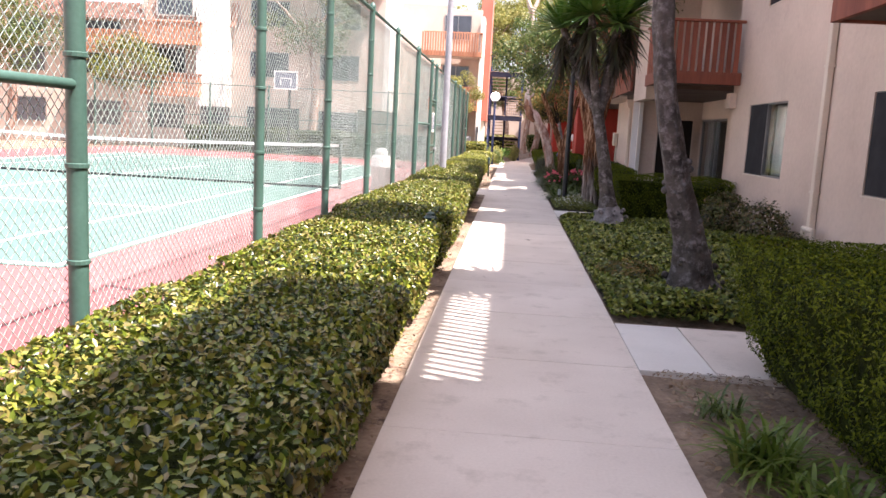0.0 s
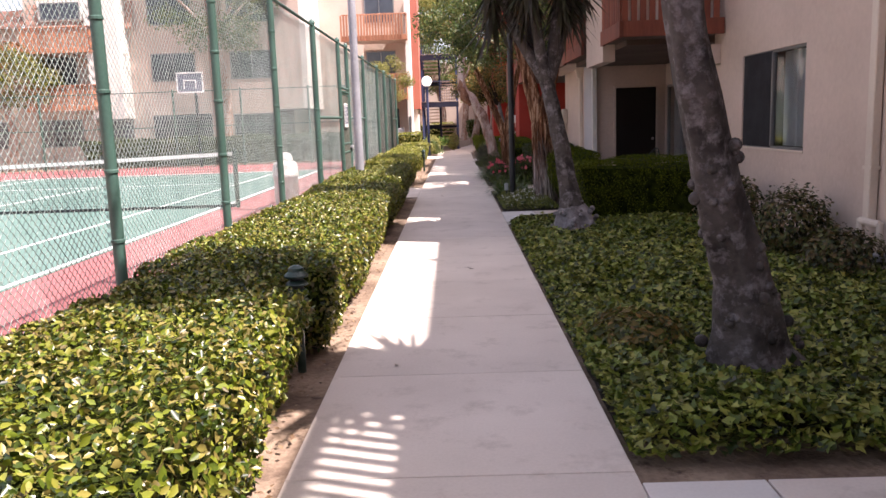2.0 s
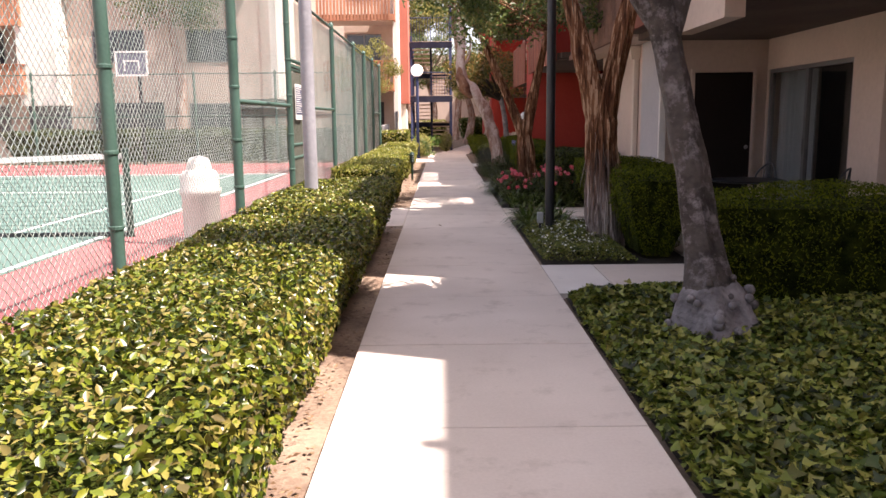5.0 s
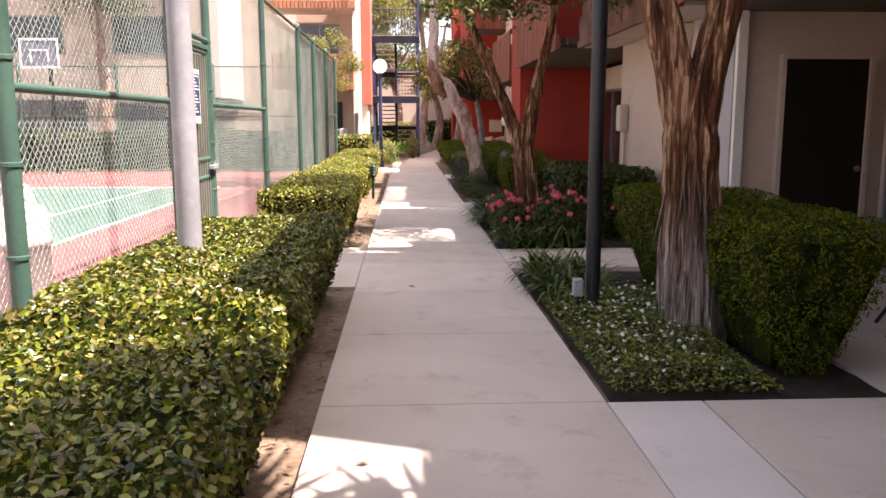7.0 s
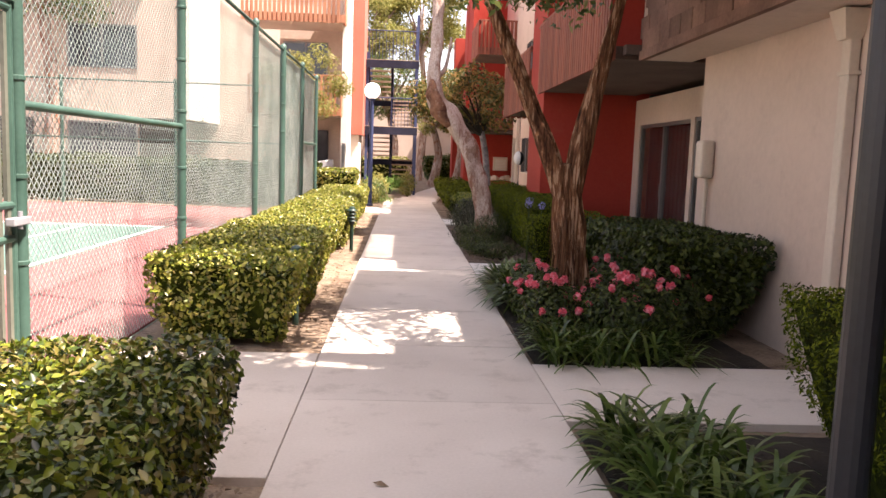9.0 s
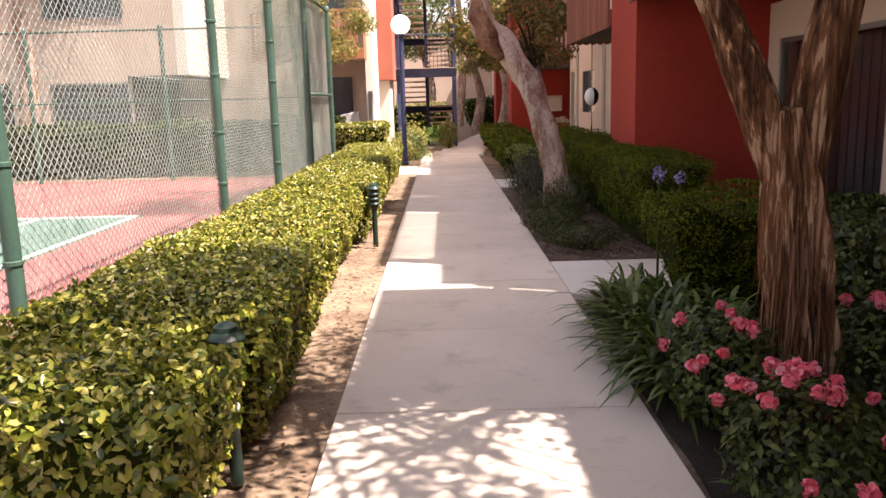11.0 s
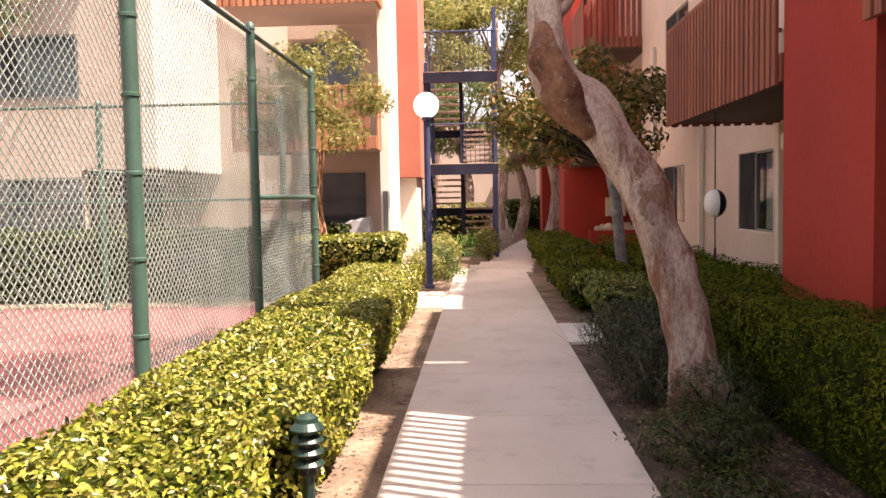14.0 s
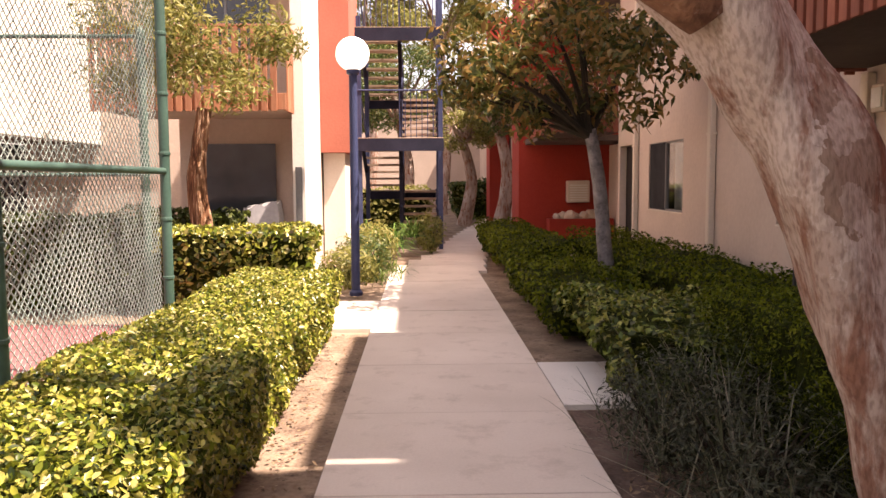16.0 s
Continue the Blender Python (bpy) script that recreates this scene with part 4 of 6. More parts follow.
# ---- building behind the court ----
def window_y(name, x0, x1, y, z0, z1, label, split=0.5):
    """A sliding window set into a wall facing -y."""
    th = thing(name, ((x0 + x1) / 2, y, z0), label, "window", kind="structure")
    f = 0.05
    part("window_frame", merge(box(x0, x1, y - 0.03, y - 0.003, z0, z0 + f), box(x0, x1, y - 0.03, y - 0.003, z1 - f, z1), box(x0, x0 + f, y - 0.03, y - 0.003, z0 + f, z1 - f),
                               box(x1 - f, x1, y - 0.03, y - 0.003, z0 + f, z1 - f)), M_ALU, th)
    xm = x0 + (x1 - x0) * split
    part("pane", box(x0 + f, xm - 0.02, y - 0.014, y - 0.004, z0 + f, z1 - f), M_PANE_SHADE, th)
    part("pane", box(xm + 0.02, x1 - f, y - 0.02, y - 0.010, z0 + f, z1 - f), M_PANE_SHADE, th)
    part("mullion", box(xm - 0.02, xm + 0.02, y - 0.034, y - 0.005, z0 + f, z1 - f), M_ALU, th)
    return th


def roof_slope(name, x0, x1, y0, z0, y1, z1, label):
    """A pitched roof with rows of shakes that step up the slope."""
    bm = bmesh.new()
    rows = 12
    for r in range(rows):
        a, b = r / rows, (r + 1) / rows
        ya, za, yb, zb = y0 + (y1 - y0) * a, z0 + (z1 - z0) * a + 0.05, y0 + (y1 - y0) * b, z0 + (z1 - z0) * b
        n = int((x1 - x0) / 0.35)
        for c in range(n):
            u, w = x0 + (x1 - x0) * c / n + 0.01, x0 + (x1 - x0) * (c + 1) / n - 0.01
            lift = 0.02 * ((c * 7 + r * 3) % 3)
            q = [bm.verts.new(p) for p in ((u, ya, za + lift), (w, ya, za + lift), (w, yb, zb), (u, yb, zb), (u, ya, za - 0.08), (w, ya, za - 0.08))]
            bm.faces.new((q[0], q[1], q[2], q[3]))
            bm.faces.new((q[4], q[5], q[1], q[0]))
    return tagged(part(name, bm, M_TILE), label, "roof", kind="structure")


# Dark glass of the far panes; it also stands in for shade in recesses.
M_PANE_SHADE = surface("dark_glass_and_shade", (0.03, 0.035, 0.045), (0.07, 0.08, 0.10), 3, 0.6, 0.08, 0.0, spec=0.6)


def north_building():
    NY = 40.1
    wall_box("wall_north_1", -19.2, -8.05, NY, 40.4, -0.1, 8.2, M_STUCCO, "beige stucco apartment block behind the court")
    wall_box("wall_north_low", -40, -19.21, NY + 0.02, 40.4, -0.1, 6.3, M_STUCCO, "beige stucco wing of the block behind the court")
    roof_slope("roof_north_low", -40, -19.0, 39.5, 6.25, 42.0, 7.35, "brown shake roof of the lower wing")
    roof_slope("roof_north_mansard", -19.0, -14.2, 39.75, 6.1, 40.6, 9.0, "steep brown shake mansard behind the court")
    roof_slope("roof_north", -14.2, -6.6, 39.5, 8.0, 44.5, 11.0, "brown shake roof of the block behind the court")
    window_y("window_dormer", -18.3, -16.5, 39.8, 6.55, 7.3, "pale sliding window let into the mansard")
    wall_box("dormer_cheek", -18.4, -16.4, 39.81, 40.5, 6.5, 7.4, M_STUCCO_WHITE, "white dormer box in the mansard")
    balcony(-22.3, -19.5, 38.9, 40.1, 4.5, "cedar-stained wooden balcony with wide board balusters", M_CEDAR, "yX", over=True)
    wall_box("wall_north_front", -8.04, -6.77, NY, 40.4, 2.3, 8.2, M_STUCCO, "beige stucco upper wall over the open passage")
    wall_box("ceiling_north", -8.0, -6.52, 40.41, 44.0, 2.31, 2.45, M_SOFFIT, "dark ceiling of the open passage", "ceiling")
    wall_box("wall_north_side", -6.765, -6.5, 40.1, 44.0, 2.3, 8.2, M_STUCCO_WHITE, "white stucco side wall above the ground floor")
    # Passage wall: its shade and dark windows are both in the colour.
    wall_box("wall_north_side_low", -8.2, -8.0, 40.41, 44.0, -0.1, 2.29, M_PANE_SHADE, "passage wall coloured dark for its shade and its windows")
    wall_box("wall_north_2", -8.0, -3.9, 44.01, 44.2, -0.1, 8.2, M_STUCCO, "beige stucco wall in the recess")
    wall_box("wall_north_3", -3.95, -1.98, 40.6, 40.85, -0.1, 7.5, M_STUCCO, "beige stucco wall behind the balconies")
    wall_box("wall_north_4", -1.97, -1.80, 39.2, 40.95, -0.1, 7.0, M_STUCCO_WHITE, "white stucco corner pier")
    wall_box("wall_north_5", -2.4, -2.23, 40.86, 46.6, -0.1, 7.0, M_STUCCO, "beige stucco wall beside the stairs")
    wall_box("wall_red_column", -2.22, -1.62, 44.4, 46.6, 2.14, 9.6, M_SALMON, "salmon red stucco column")
    wall_box("wall_white_base", -2.2, -1.75, 44.6, 46.6, -0.1, 2.13, M_STUCCO_WHITE, "white stucco wall under the column")
    balcony(-4.55, -1.99, 38.7, 40.58, 2.5, "cedar-stained wooden balcony with wide board balusters", M_CEDAR, "yX", over=True)
    balcony(-4.75, -1.92, 38.7, 40.58, 5.05, "cedar-stained wooden balcony with wide board balusters", M_CEDAR, "yX", over=True)
    th = thing("garage_door", (-3.0, 40.58, 0), "dark grey closed door under the balcony", "door", kind="structure")
    part("door_leaf", box(-3.75, -2.45, 40.54, 40.595, 0, 2.14), M_PANE_SHADE, th)
    window_y("window_31", -3.85, -2.5, 40.595, 3.6, 4.75, "dark sliding window behind the balcony")
    window_y("window_32", -3.85, -2.5, 40.595, 6.0, 7.2, "dark sliding window behind the balcony")
    window_y("window_slit", -1.93, -1.84, 39.195, 0.9, 1.75, "narrow dark window in the white corner pier")
    k = 33
    for x in (-9.0, -12.6, -18.0, -21.4, -25.5):
        for z in (0.9, 3.7, 6.2) if x > -15 else (0.9, 3.5, 5.3) if x < -19 else (0.9, 3.7):
            window_y("window_%d" % k, x - 1.0, x + 1.0, NY, z, z + (1.25 if z != 5.3 else 0.85), "dark sliding window of the block behind the court")
            k += 1
    for x0, x1 in ((-15.95, -14.55),):
        wall_box("wall_chimney_%d" % k, x0, x1, 38.9, 40.08, 2.1, 7.7, M_STUCCO_WHITE, "white stucco chimney stack")
        # Solid dark block in place of the shaded hollow below the stack.
        wall_box("wall_chimney_base_%d" % k, x0 + 0.1, x1 - 0.1, 39.2, 40.08, -0.1, 2.09, M_PANE_SHADE, "dark block standing in for the shaded recess under the chimney")
        k += 1
    balcony(-18.8, -15.7, 38.7, 40.08, 5.0, "cedar-stained wooden balcony with wide board balusters", M_CEDAR, "yX")
    balcony(-18.8, -15.7, 38.7, 40.08, 2.5, "cedar-stained wooden balcony with wide board balusters", M_CEDAR, "yX")
    wall_box("wall_dark_patio", -13.7, -11.0, 40.02, 40.09, 0, 2.2, M_PANE_SHADE, "dark patio doors under the balcony")


north_building()

# blocks that close the courtyard; unseen ones west and south cut low sky light
wall_box("sky_block_west", -40, -39.5, -26, 40, -0.1, 8.4, M_STUCCO, "unseen beige block added west of the court to cut low sky light")
wall_box("sky_block_south", -39.4, 12, -26.5, -26, -0.1, 8.4, M_STUCCO, "unseen beige block added to the south to cut low sky light")
wall_box("wall_far_end", -14, 12, 74, 74.5, -0.1, 6.5, M_STUCCO, "beige stucco block at the end of the path")


# ---- chain-link fence ----
FX, FTOP = -2.13, 3.07
POSTS = [-4.3, -1.85, 0.6, 3.3, 5.98, 8.3, 10.78, 13.25, 16.2, 18.95, 20.15, 23.2, 26.75, 29.15, 31.62, 34.1]
MIDRAIL = {-1.85, 0.6, 16.2, 20.15, 31.62, 23.2 - 3.05}


def chain_link(name, a, b, z0, z1, parent, cell=0.062, r=0.0022):
    """Crossed wires of a chain-link panel between the plan points a and b, each wire a thin bar."""
    a, b = np.array(a, float), np.array(b, float)
    L = np.linalg.norm(b - a)
    d = (b - a) / L
    nrm = np.array([-d[1], d[0]])
    H = z1 - z0
    segs = []
    for sgn in (1, -1):
        for c in np.arange(-H + cell / 2, L, cell):
            s0, s1 = max(c, 0), min(c + H, L)
            if s1 - s0 < 0.02:
                continue
            q0, q1 = s0 - c, s1 - c
            if sgn < 0:
                q0, q1 = H - q0, H - q1
            segs.append((s0, z0 + q0, s1, z0 + q1, sgn))
    S = np.array(segs)
    n = len(S)
    P0 = np.column_stack((a[0] + d[0] * S[:, 0] + nrm[0] * r * S[:, 4], a[1] + d[1] * S[:, 0] + nrm[1] * r * S[:, 4], S[:, 1]))
    P1 = np.column_stack((a[0] + d[0] * S[:, 2] + nrm[0] * r * S[:, 4], a[1] + d[1] * S[:, 2] + nrm[1] * r * S[:, 4], S[:, 3]))
    T = unit(P1 - P0)
    N3 = np.tile([nrm[0], nrm[1], 0.0], (n, 1))
    B = np.cross(T, N3)
    V = np.zeros((n, 6, 3))
    for k in range(3):
        w = (N3 * math.cos(k * 2.094) + B * math.sin(k * 2.094)) * r
        V[:, k], V[:, 3 + k] = P0 + w, P1 + w
    i = np.arange(n)[:, None] * 6
    F = np.concatenate([i + np.array([[k, (k + 1) % 3, 3 + (k + 1) % 3]]) for k in range(3)] + [i + np.array([[k, 3 + (k + 1) % 3, 3 + k]]) for k in range(3)], 1).reshape(-1, 3)
    return tagged(mesh_arrays(name, V.reshape(-1, 3), F, M_WIRE, parent), kind="stuff")


fence = thing("fence", (FX, 15, -0.03), "tall green chain-link fence round the tennis court", "fence")


def fence_post(x, y, parent, r=0.05):
    bands = [rod((x, y, -0.03), (x, y, FTOP + 0.03), r, n=14), lathe((x, y, FTOP + 0.03), [(r * 1.15, 0), (r * 1.1, 0.03), (r * 0.6, 0.06), (0.01, 0.07)], 14)]
    p = part("post", merge(*bands), M_GREEN, parent, smooth=True)
    for z in (0.35, 0.8, 1.25, 1.75, 2.2, 2.65):
        part("tie_band", lathe((x, y, z), [(r * 1.02, 0), (r * 1.16, 0.004), (r * 1.16, 0.022), (r * 1.02, 0.026)], 14), M_GREEN, p)
    return p


for y in POSTS:
    fence_post(FX, y, fence, 0.046 if y in (29.15, 16.2, 3.3) else 0.039)
part("top_rail", rod((FX, POSTS[0], FTOP), (FX, 34.1, FTOP), 0.024), M_GREEN, fence, smooth=True)
for a, b in zip(POSTS, POSTS[1:]):
    if abs(a - 18.95) > 0.1:
        chain_link("mesh_panel", (FX - 0.05, a), (FX - 0.05, b), 0.02, FTOP - 0.02, fence, r=0.0036 if a > 26 else 0.0024)
    else:
        chain_link("mesh_panel", (FX - 0.05, a), (FX - 0.05, b), 2.25, FTOP - 0.02, fence)
    if any(abs(a - m) < 0.02 for m in MIDRAIL):
        part("mid_rail", rod((FX, a, 1.63), (FX, b, 1.63), 0.026), M_GREEN, fence, smooth=True)
part("bottom_wire", rod((FX, POSTS[0], 0.03), (FX, 34.1, 0.03), 0.005, n=6), M_WIRE, fence)

# the fence across the far end of the court
back = thing("fence", (-10, 36.5, -0.03), "green chain-link fence along the end of the court", "fence")
for x in np.arange(-19.9, -3.0, 2.8):
    fence_post(float(x), 36.5, back, 0.045)
for z in (1.63, FTOP):
    part("rail", rod((-19.9, 36.5, z), (-3.1, 36.5, z), 0.022), M_GREEN, back, smooth=True)
chain_link("mesh_panel", (-19.9, 36.5), (-3.1, 36.5), 0.02, FTOP - 0.02, back, cell=0.11, r=0.0026)

# gate with vertical slats and a rules sign
gate = thing("court_gate", (FX, 19.55, 0), "green metal court gate with vertical slats", "gate")
gy0, gy1 = 19.03, 20.07
part("gate_frame", merge(rod((FX, gy0, 0.05), (FX, gy0, 2.12), 0.022), rod((FX, gy1, 0.05), (FX, gy1, 2.12), 0.022), *[rod((FX, gy0, z), (FX, gy1, z), 0.022) for z in (0.07, 0.95, 1.12, 2.1)]), M_GREEN, gate)
part("lintel", merge(rod((FX, 18.95, 2.22), (FX, 20.15, 2.22), 0.026), box(FX - 0.03, FX + 0.03, 18.99, 20.11, 2.13, 2.17)), M_GREEN, gate)
slat = None
for k in range(12):
    y = gy0 + 0.05 + k * 0.086
    if slat is None:
        slat, sy = part("slat", box(FX - 0.010, FX + 0.010, y - 0.016, y + 0.016, 0.10, 2.07), M_SLAT, gate), y
    else:
        again(slat, "slat", gate, (0, y - sy, 0))
part("latch", merge(box(FX + 0.02, FX + 0.07, gy1 - 0.12, gy1 + 0.06, 1.02, 1.06, 0.006), rod((FX + 0.05, gy1 - 0.02, 1.0), (FX + 0.05, gy1 - 0.02, 1.09), 0.012)), M_GALV, gate)

sign = thing("rules_sign", (FX + 0.04, 19.42, 1.33), "white and blue rules sign wired to the gate", "sign")
part("panel", box(FX + 0.035, FX + 0.042, 19.16, 19.66, 1.45, 1.92, 0.002), M_WHITE, sign)
part("blue_field", box(FX + 0.0425, FX + 0.0445, 19.185, 19.635, 1.52, 1.88), M_BLUE, sign)
for k in range(12):
    z = 1.865 - k * 0.028
    w = 0.40 - 0.12 * ((k * 7) % 4) / 3
    part("text_bar", box(FX + 0.045, FX + 0.0462, 19.21, 19.21 + w, z - 0.011, z), M_WHITE, sign)

# ---- net, net posts and things on the court ----
NET_Y = 18.75
net = thing("tennis_net", (-10, NET_Y, -0.03), "tennis net with a white top band across the court", "net")
for x in (-4.22, -16.4):
    part("net_post", merge(rod((x, NET_Y - 0.0, -0.03), (x, NET_Y, 1.07), 0.045), lathe((x, NET_Y, 1.07), [(0.05, 0), (0.05, 0.03), (0.02, 0.05)], 12)), M_DARKGREEN, net, smooth=False)
bm = bmesh.new()
N_SEG = 30
prev = None
for k in range(N_SEG + 1):
    x = -4.27 + (-16.35 + 4.27) * k / N_SEG
    z = 0.914 + 0.14 * abs(2 * k / N_SEG - 1) ** 1.3
    cur = (bm.verts.new((x, NET_Y - 0.01, z)), bm.verts.new((x, NET_Y + 0.01, z)), bm.verts.new((x, NET_Y + 0.01, z - 0.07)), bm.verts.new((x, NET_Y - 0.01, z - 0.07)))
    if prev:
        for j in range(4):
            bm.faces.new((prev[j], prev[(j + 1) % 4], cur[(j + 1) % 4], cur[j]))
    prev = cur
part("net_band", bm, M_LINE, net, "white canvas band")
part("bottom_strip", box(-16.35, -4.27, NET_Y - 0.012, NET_Y + 0.012, -0.02, 0.035, 0.004), M_BLACK, net, "black strip along the foot of the net")


def net_cords():
    V, F = [], []
    for k in range(0, 250):
        x = -4.27 - 12.08 * k / 250
        V += [(x - 0.0022, NET_Y, 0.0), (x + 0.0022, NET_Y, 0.0), (x + 0.0022, NET_Y, 0.90), (x - 0.0022, NET_Y, 0.90)]
    for k in range(0, 18):
        z = 0.03 + k * 0.05
        V += [(-4.27, NET_Y + 0.002, z - 0.0022), (-16.35, NET_Y + 0.002, z - 0.0022), (-16.35, NET_Y + 0.002, z + 0.0022), (-4.27, NET_Y + 0.002, z + 0.0022)]
    for i in range(0, len(V), 4):
        F += [(i, i + 1, i + 2), (i, i + 2, i + 3)]
    return tagged(mesh_arrays("net_mesh", np.array(V, float), np.array(F), M_BLACK, net), kind="stuff")


net_cords()

hoop = thing("basketball_hoop", (-10.42, 35.5, -0.03), "basketball backboard on a pole at the court's end", "basketball hoop")
part("pole", merge(rod((-10.42, 36.15, -0.03), (-10.42, 36.15, 3.1), 0.06), rod((-10.42, 36.15, 3.1), (-10.42, 35.54, 3.36), 0.045)), M_BLACK, hoop)
part("backboard", box(-10.93, -9.91, 35.50, 35.52, 3.01, 3.71, 0.006), M_BOARD, hoop)
part("board_edge", merge(box(-10.96, -9.88, 35.485, 35.53, 3.71, 3.77), box(-10.96, -9.88, 35.485, 35.53, 2.95, 3.01), box(-10.96, -10.90, 35.485, 35.498, 3.01, 3.71), box(-9.94, -9.88, 35.485, 35.498, 3.01, 3.71)), M_LINE, hoop)
part("target_square", merge(box(-10.68, -10.16, 35.488, 35.498, 3.42, 3.47), box(-10.68, -10.63, 35.488, 35.498, 3.12, 3.42), box(-10.21, -10.16, 35.488, 35.498, 3.12, 3.42)), M_LINE, hoop)

cover = thing("water_cooler", (-3.15, 18.3, -0.03), "rounded whitish plastic cooler standing by the fence", "cooler")
part("body", lathe((-3.15, 18.3, -0.03), [(0.20, 0), (0.22, 0.03), (0.23, 0.58), (0.25, 0.60), (0.25, 0.65), (0.23, 0.67), (0.235, 0.80), (0.20, 0.87), (0.15, 0.89), (0.145, 0.96), (0.11, 1.03), (0.02, 1.06)], 24), M_WHITE, cover, smooth=True)

# ---- light pole, lamps, bollards ----
pole = thing("light_pole", (-1.63, 17.4, 0), "tall grey galvanised light pole standing in the hedge", "light pole")
part("shaft", rod((-1.63, 17.4, 0), (-1.63, 17.4, 6.5), 0.078, 0.06, 20), M_GALV, pole, smooth=True)
part("base_plate", box(-1.77, -1.49, 17.26, 17.54, -0.02, 0.02, 0.004), M_GALV, pole)

bp = thing("lamp_post", (1.12, 18.0, 0), "slim black lamp post in the flower bed", "lamp post")
part("shaft", lathe((1.12, 18.0, 0), [(0.075, 0), (0.075, 0.04), (0.055, 0.06), (0.052, 3.2), (0.07, 3.22), (0.07, 3.3), (0.02, 3.32)], 18), M_BLACK, bp, smooth=False)
jb = thing("junction_box", (1.0, 17.95, 0), "small grey electrical box on a stake", "electrical box")
part("box", box(0.965, 1.035, 17.91, 17.99, 0.20, 0.33, 0.01), M_DULL, jb)
part("stake", rod((1.0, 17.95, -0.03), (1.0, 17.95, 0.205), 0.014), M_BLACK, jb)

gl = thing("globe_lamp", (-1.07, 38.7, 0), "blue lamp post with a white opal globe", "lamp post")
part("shaft", lathe((-1.07, 38.7, 0), [(0.09, 0), (0.09, 0.05), (0.06, 0.08), (0.055, 2.95), (0.085, 2.97), (0.085, 3.05)], 18), M_BLUE, gl)
gb = bmesh.new()
bmesh.ops.create_uvsphere(gb, u_segments=28, v_segments=18, radius=0.225)
bmesh.ops.translate(gb, verts=gb.verts, vec=(-1.07, 38.7, 3.23))
part("globe", gb, M_GLOBE, gl, "white opal globe", smooth=True)


def bollard(x, y, h=0.66):
    th = thing("bollard_light", (x, y, -0.03), "dark green tiered garden path light on a stake", "path light", "path lights")
    part("stake", rod((x, y, -0.03), (x, y, h - 0.28), 0.028, n=12), M_DARKGREEN, th, smooth=True)
    part("lamp_body", lathe((x, y, h - 0.28), [(0.03, 0), (0.042, 0.01), (0.042, 0.2), (0.03, 0.21)], 16), M_BLACK, th, smooth=False)
    for k in range(3):
        part("louvre", lathe((x, y, h - 0.23 + 0.052 * k), [(0.043, 0.022), (0.069, 0), (0.072, 0.006), (0.047, 0.03)], 24), M_DARKGREEN, th, smooth=False)
    part("cap", lathe((x, y, h - 0.075), [(0.074, 0), (0.076, 0.010), (0.056, 0.03), (0.05, 0.036), (0.046, 0.056), (0.024, 0.07), (0.006, 0.075)], 24), M_DARKGREEN, th, smooth=False)
    return th


for x, y in ((-0.94, 8.07), (-1.03, 22.66), (-0.90, 28.0)):
    bollard(x, y)

# ---- right building fittings ----
def downpipe(x, y, z0, z1, label, head=True):
    th = thing("downpipe", (x, y, z0), label, "downpipe")
    part("pipe", box(x - 0.09, x - 0.01, y - 0.055, y + 0.055, z0, z1, 0.012), M_CREAM, th)
    for z in np.arange(z0 + 0.5, z1, 1.6):
        part("strap", box(x - 0.096, x - 0.004, y - 0.075, y + 0.075, float(z), float(z) + 0.03), M_CREAM, th)
    if head:
        hb = bmesh.new()
        bmesh.ops.create_cone(hb, cap_ends=True, segments=4, radius1=0.08, radius2=0.15, depth=0.2)
        bmesh.ops.rotate(hb, verts=hb.verts, matrix=Matrix.Rotation(radians(45), 3, "Z"))
        bmesh.ops.translate(hb, verts=hb.verts, vec=(x - 0.07, y, z1 + 0.02))
        part("hopper", hb, M_CREAM, th)
    return th


downpipe(W_A, 10.42, 0.45, 8.1, "cream painted downpipe on the stucco wall", False)
downpipe(W_B, 21.40, 0.0, 2.42, "cream painted downpipe with a hopper under the roof edge")
gm = thing("gas_riser", (3.66, 10.2, 0), "cream painted pipe riser with valve by the wall", "pipe")
part("riser", merge(rod((3.68, 10.35, -0.02), (3.68, 10.35, 0.52), 0.035), rod((3.68, 10.35, 0.50), (3.68, 10.02, 0.50), 0.035), rod((3.68, 10.02, 0.25), (3.68, 10.02, 0.52), 0.03)), M_CREAM, gm, smooth=False)
part("cap", lathe((3.68, 10.02, 0.18), [(0.05, 0), (0.055, 0.01), (0.055, 0.07), (0.03, 0.08)], 14), M_GALV, gm)
mb = thing("meter_box", (2.9, 23.9, 1.3), "cream electrical box with conduit on the wall", "electrical box")
part("box", box(2.83, 2.965, 23.80, 24.0, 1.32, 1.70, 0.03), M_CREAM, mb)
part("conduit", rod((2.93, 23.9, -0.02), (2.93, 23.9, 1.33), 0.022), M_CREAM, mb)

downpipe(W_C, 34.36, 0.0, 2.4, "cream painted downpipe beside the window", False)
dd = thing("door_entry", (W_C + 0.15, 42.12, 0), "dark brown entry door standing closed", "door", kind="structure")
part("door_leaf", box(W_C + 0.12, W_C + 0.165, 41.63, 42.61, 0.0, 2.15, 0.004), M_DOOR, dd)
part("door_knob", rod((W_C + 0.12, 41.73, 1.0), (W_C + 0.06, 41.73, 1.0), 0.025, 0.02, 12), M_ALU, dd)
acb = thing("wall_unit", (3.7, 47.7, 0.95), "pale boxy air conditioner unit on the red wall", "air conditioner")
part("casing", box(3.42, 3.98, 47.48, 47.715, 1.0, 1.54, 0.03), M_CREAM, acb)
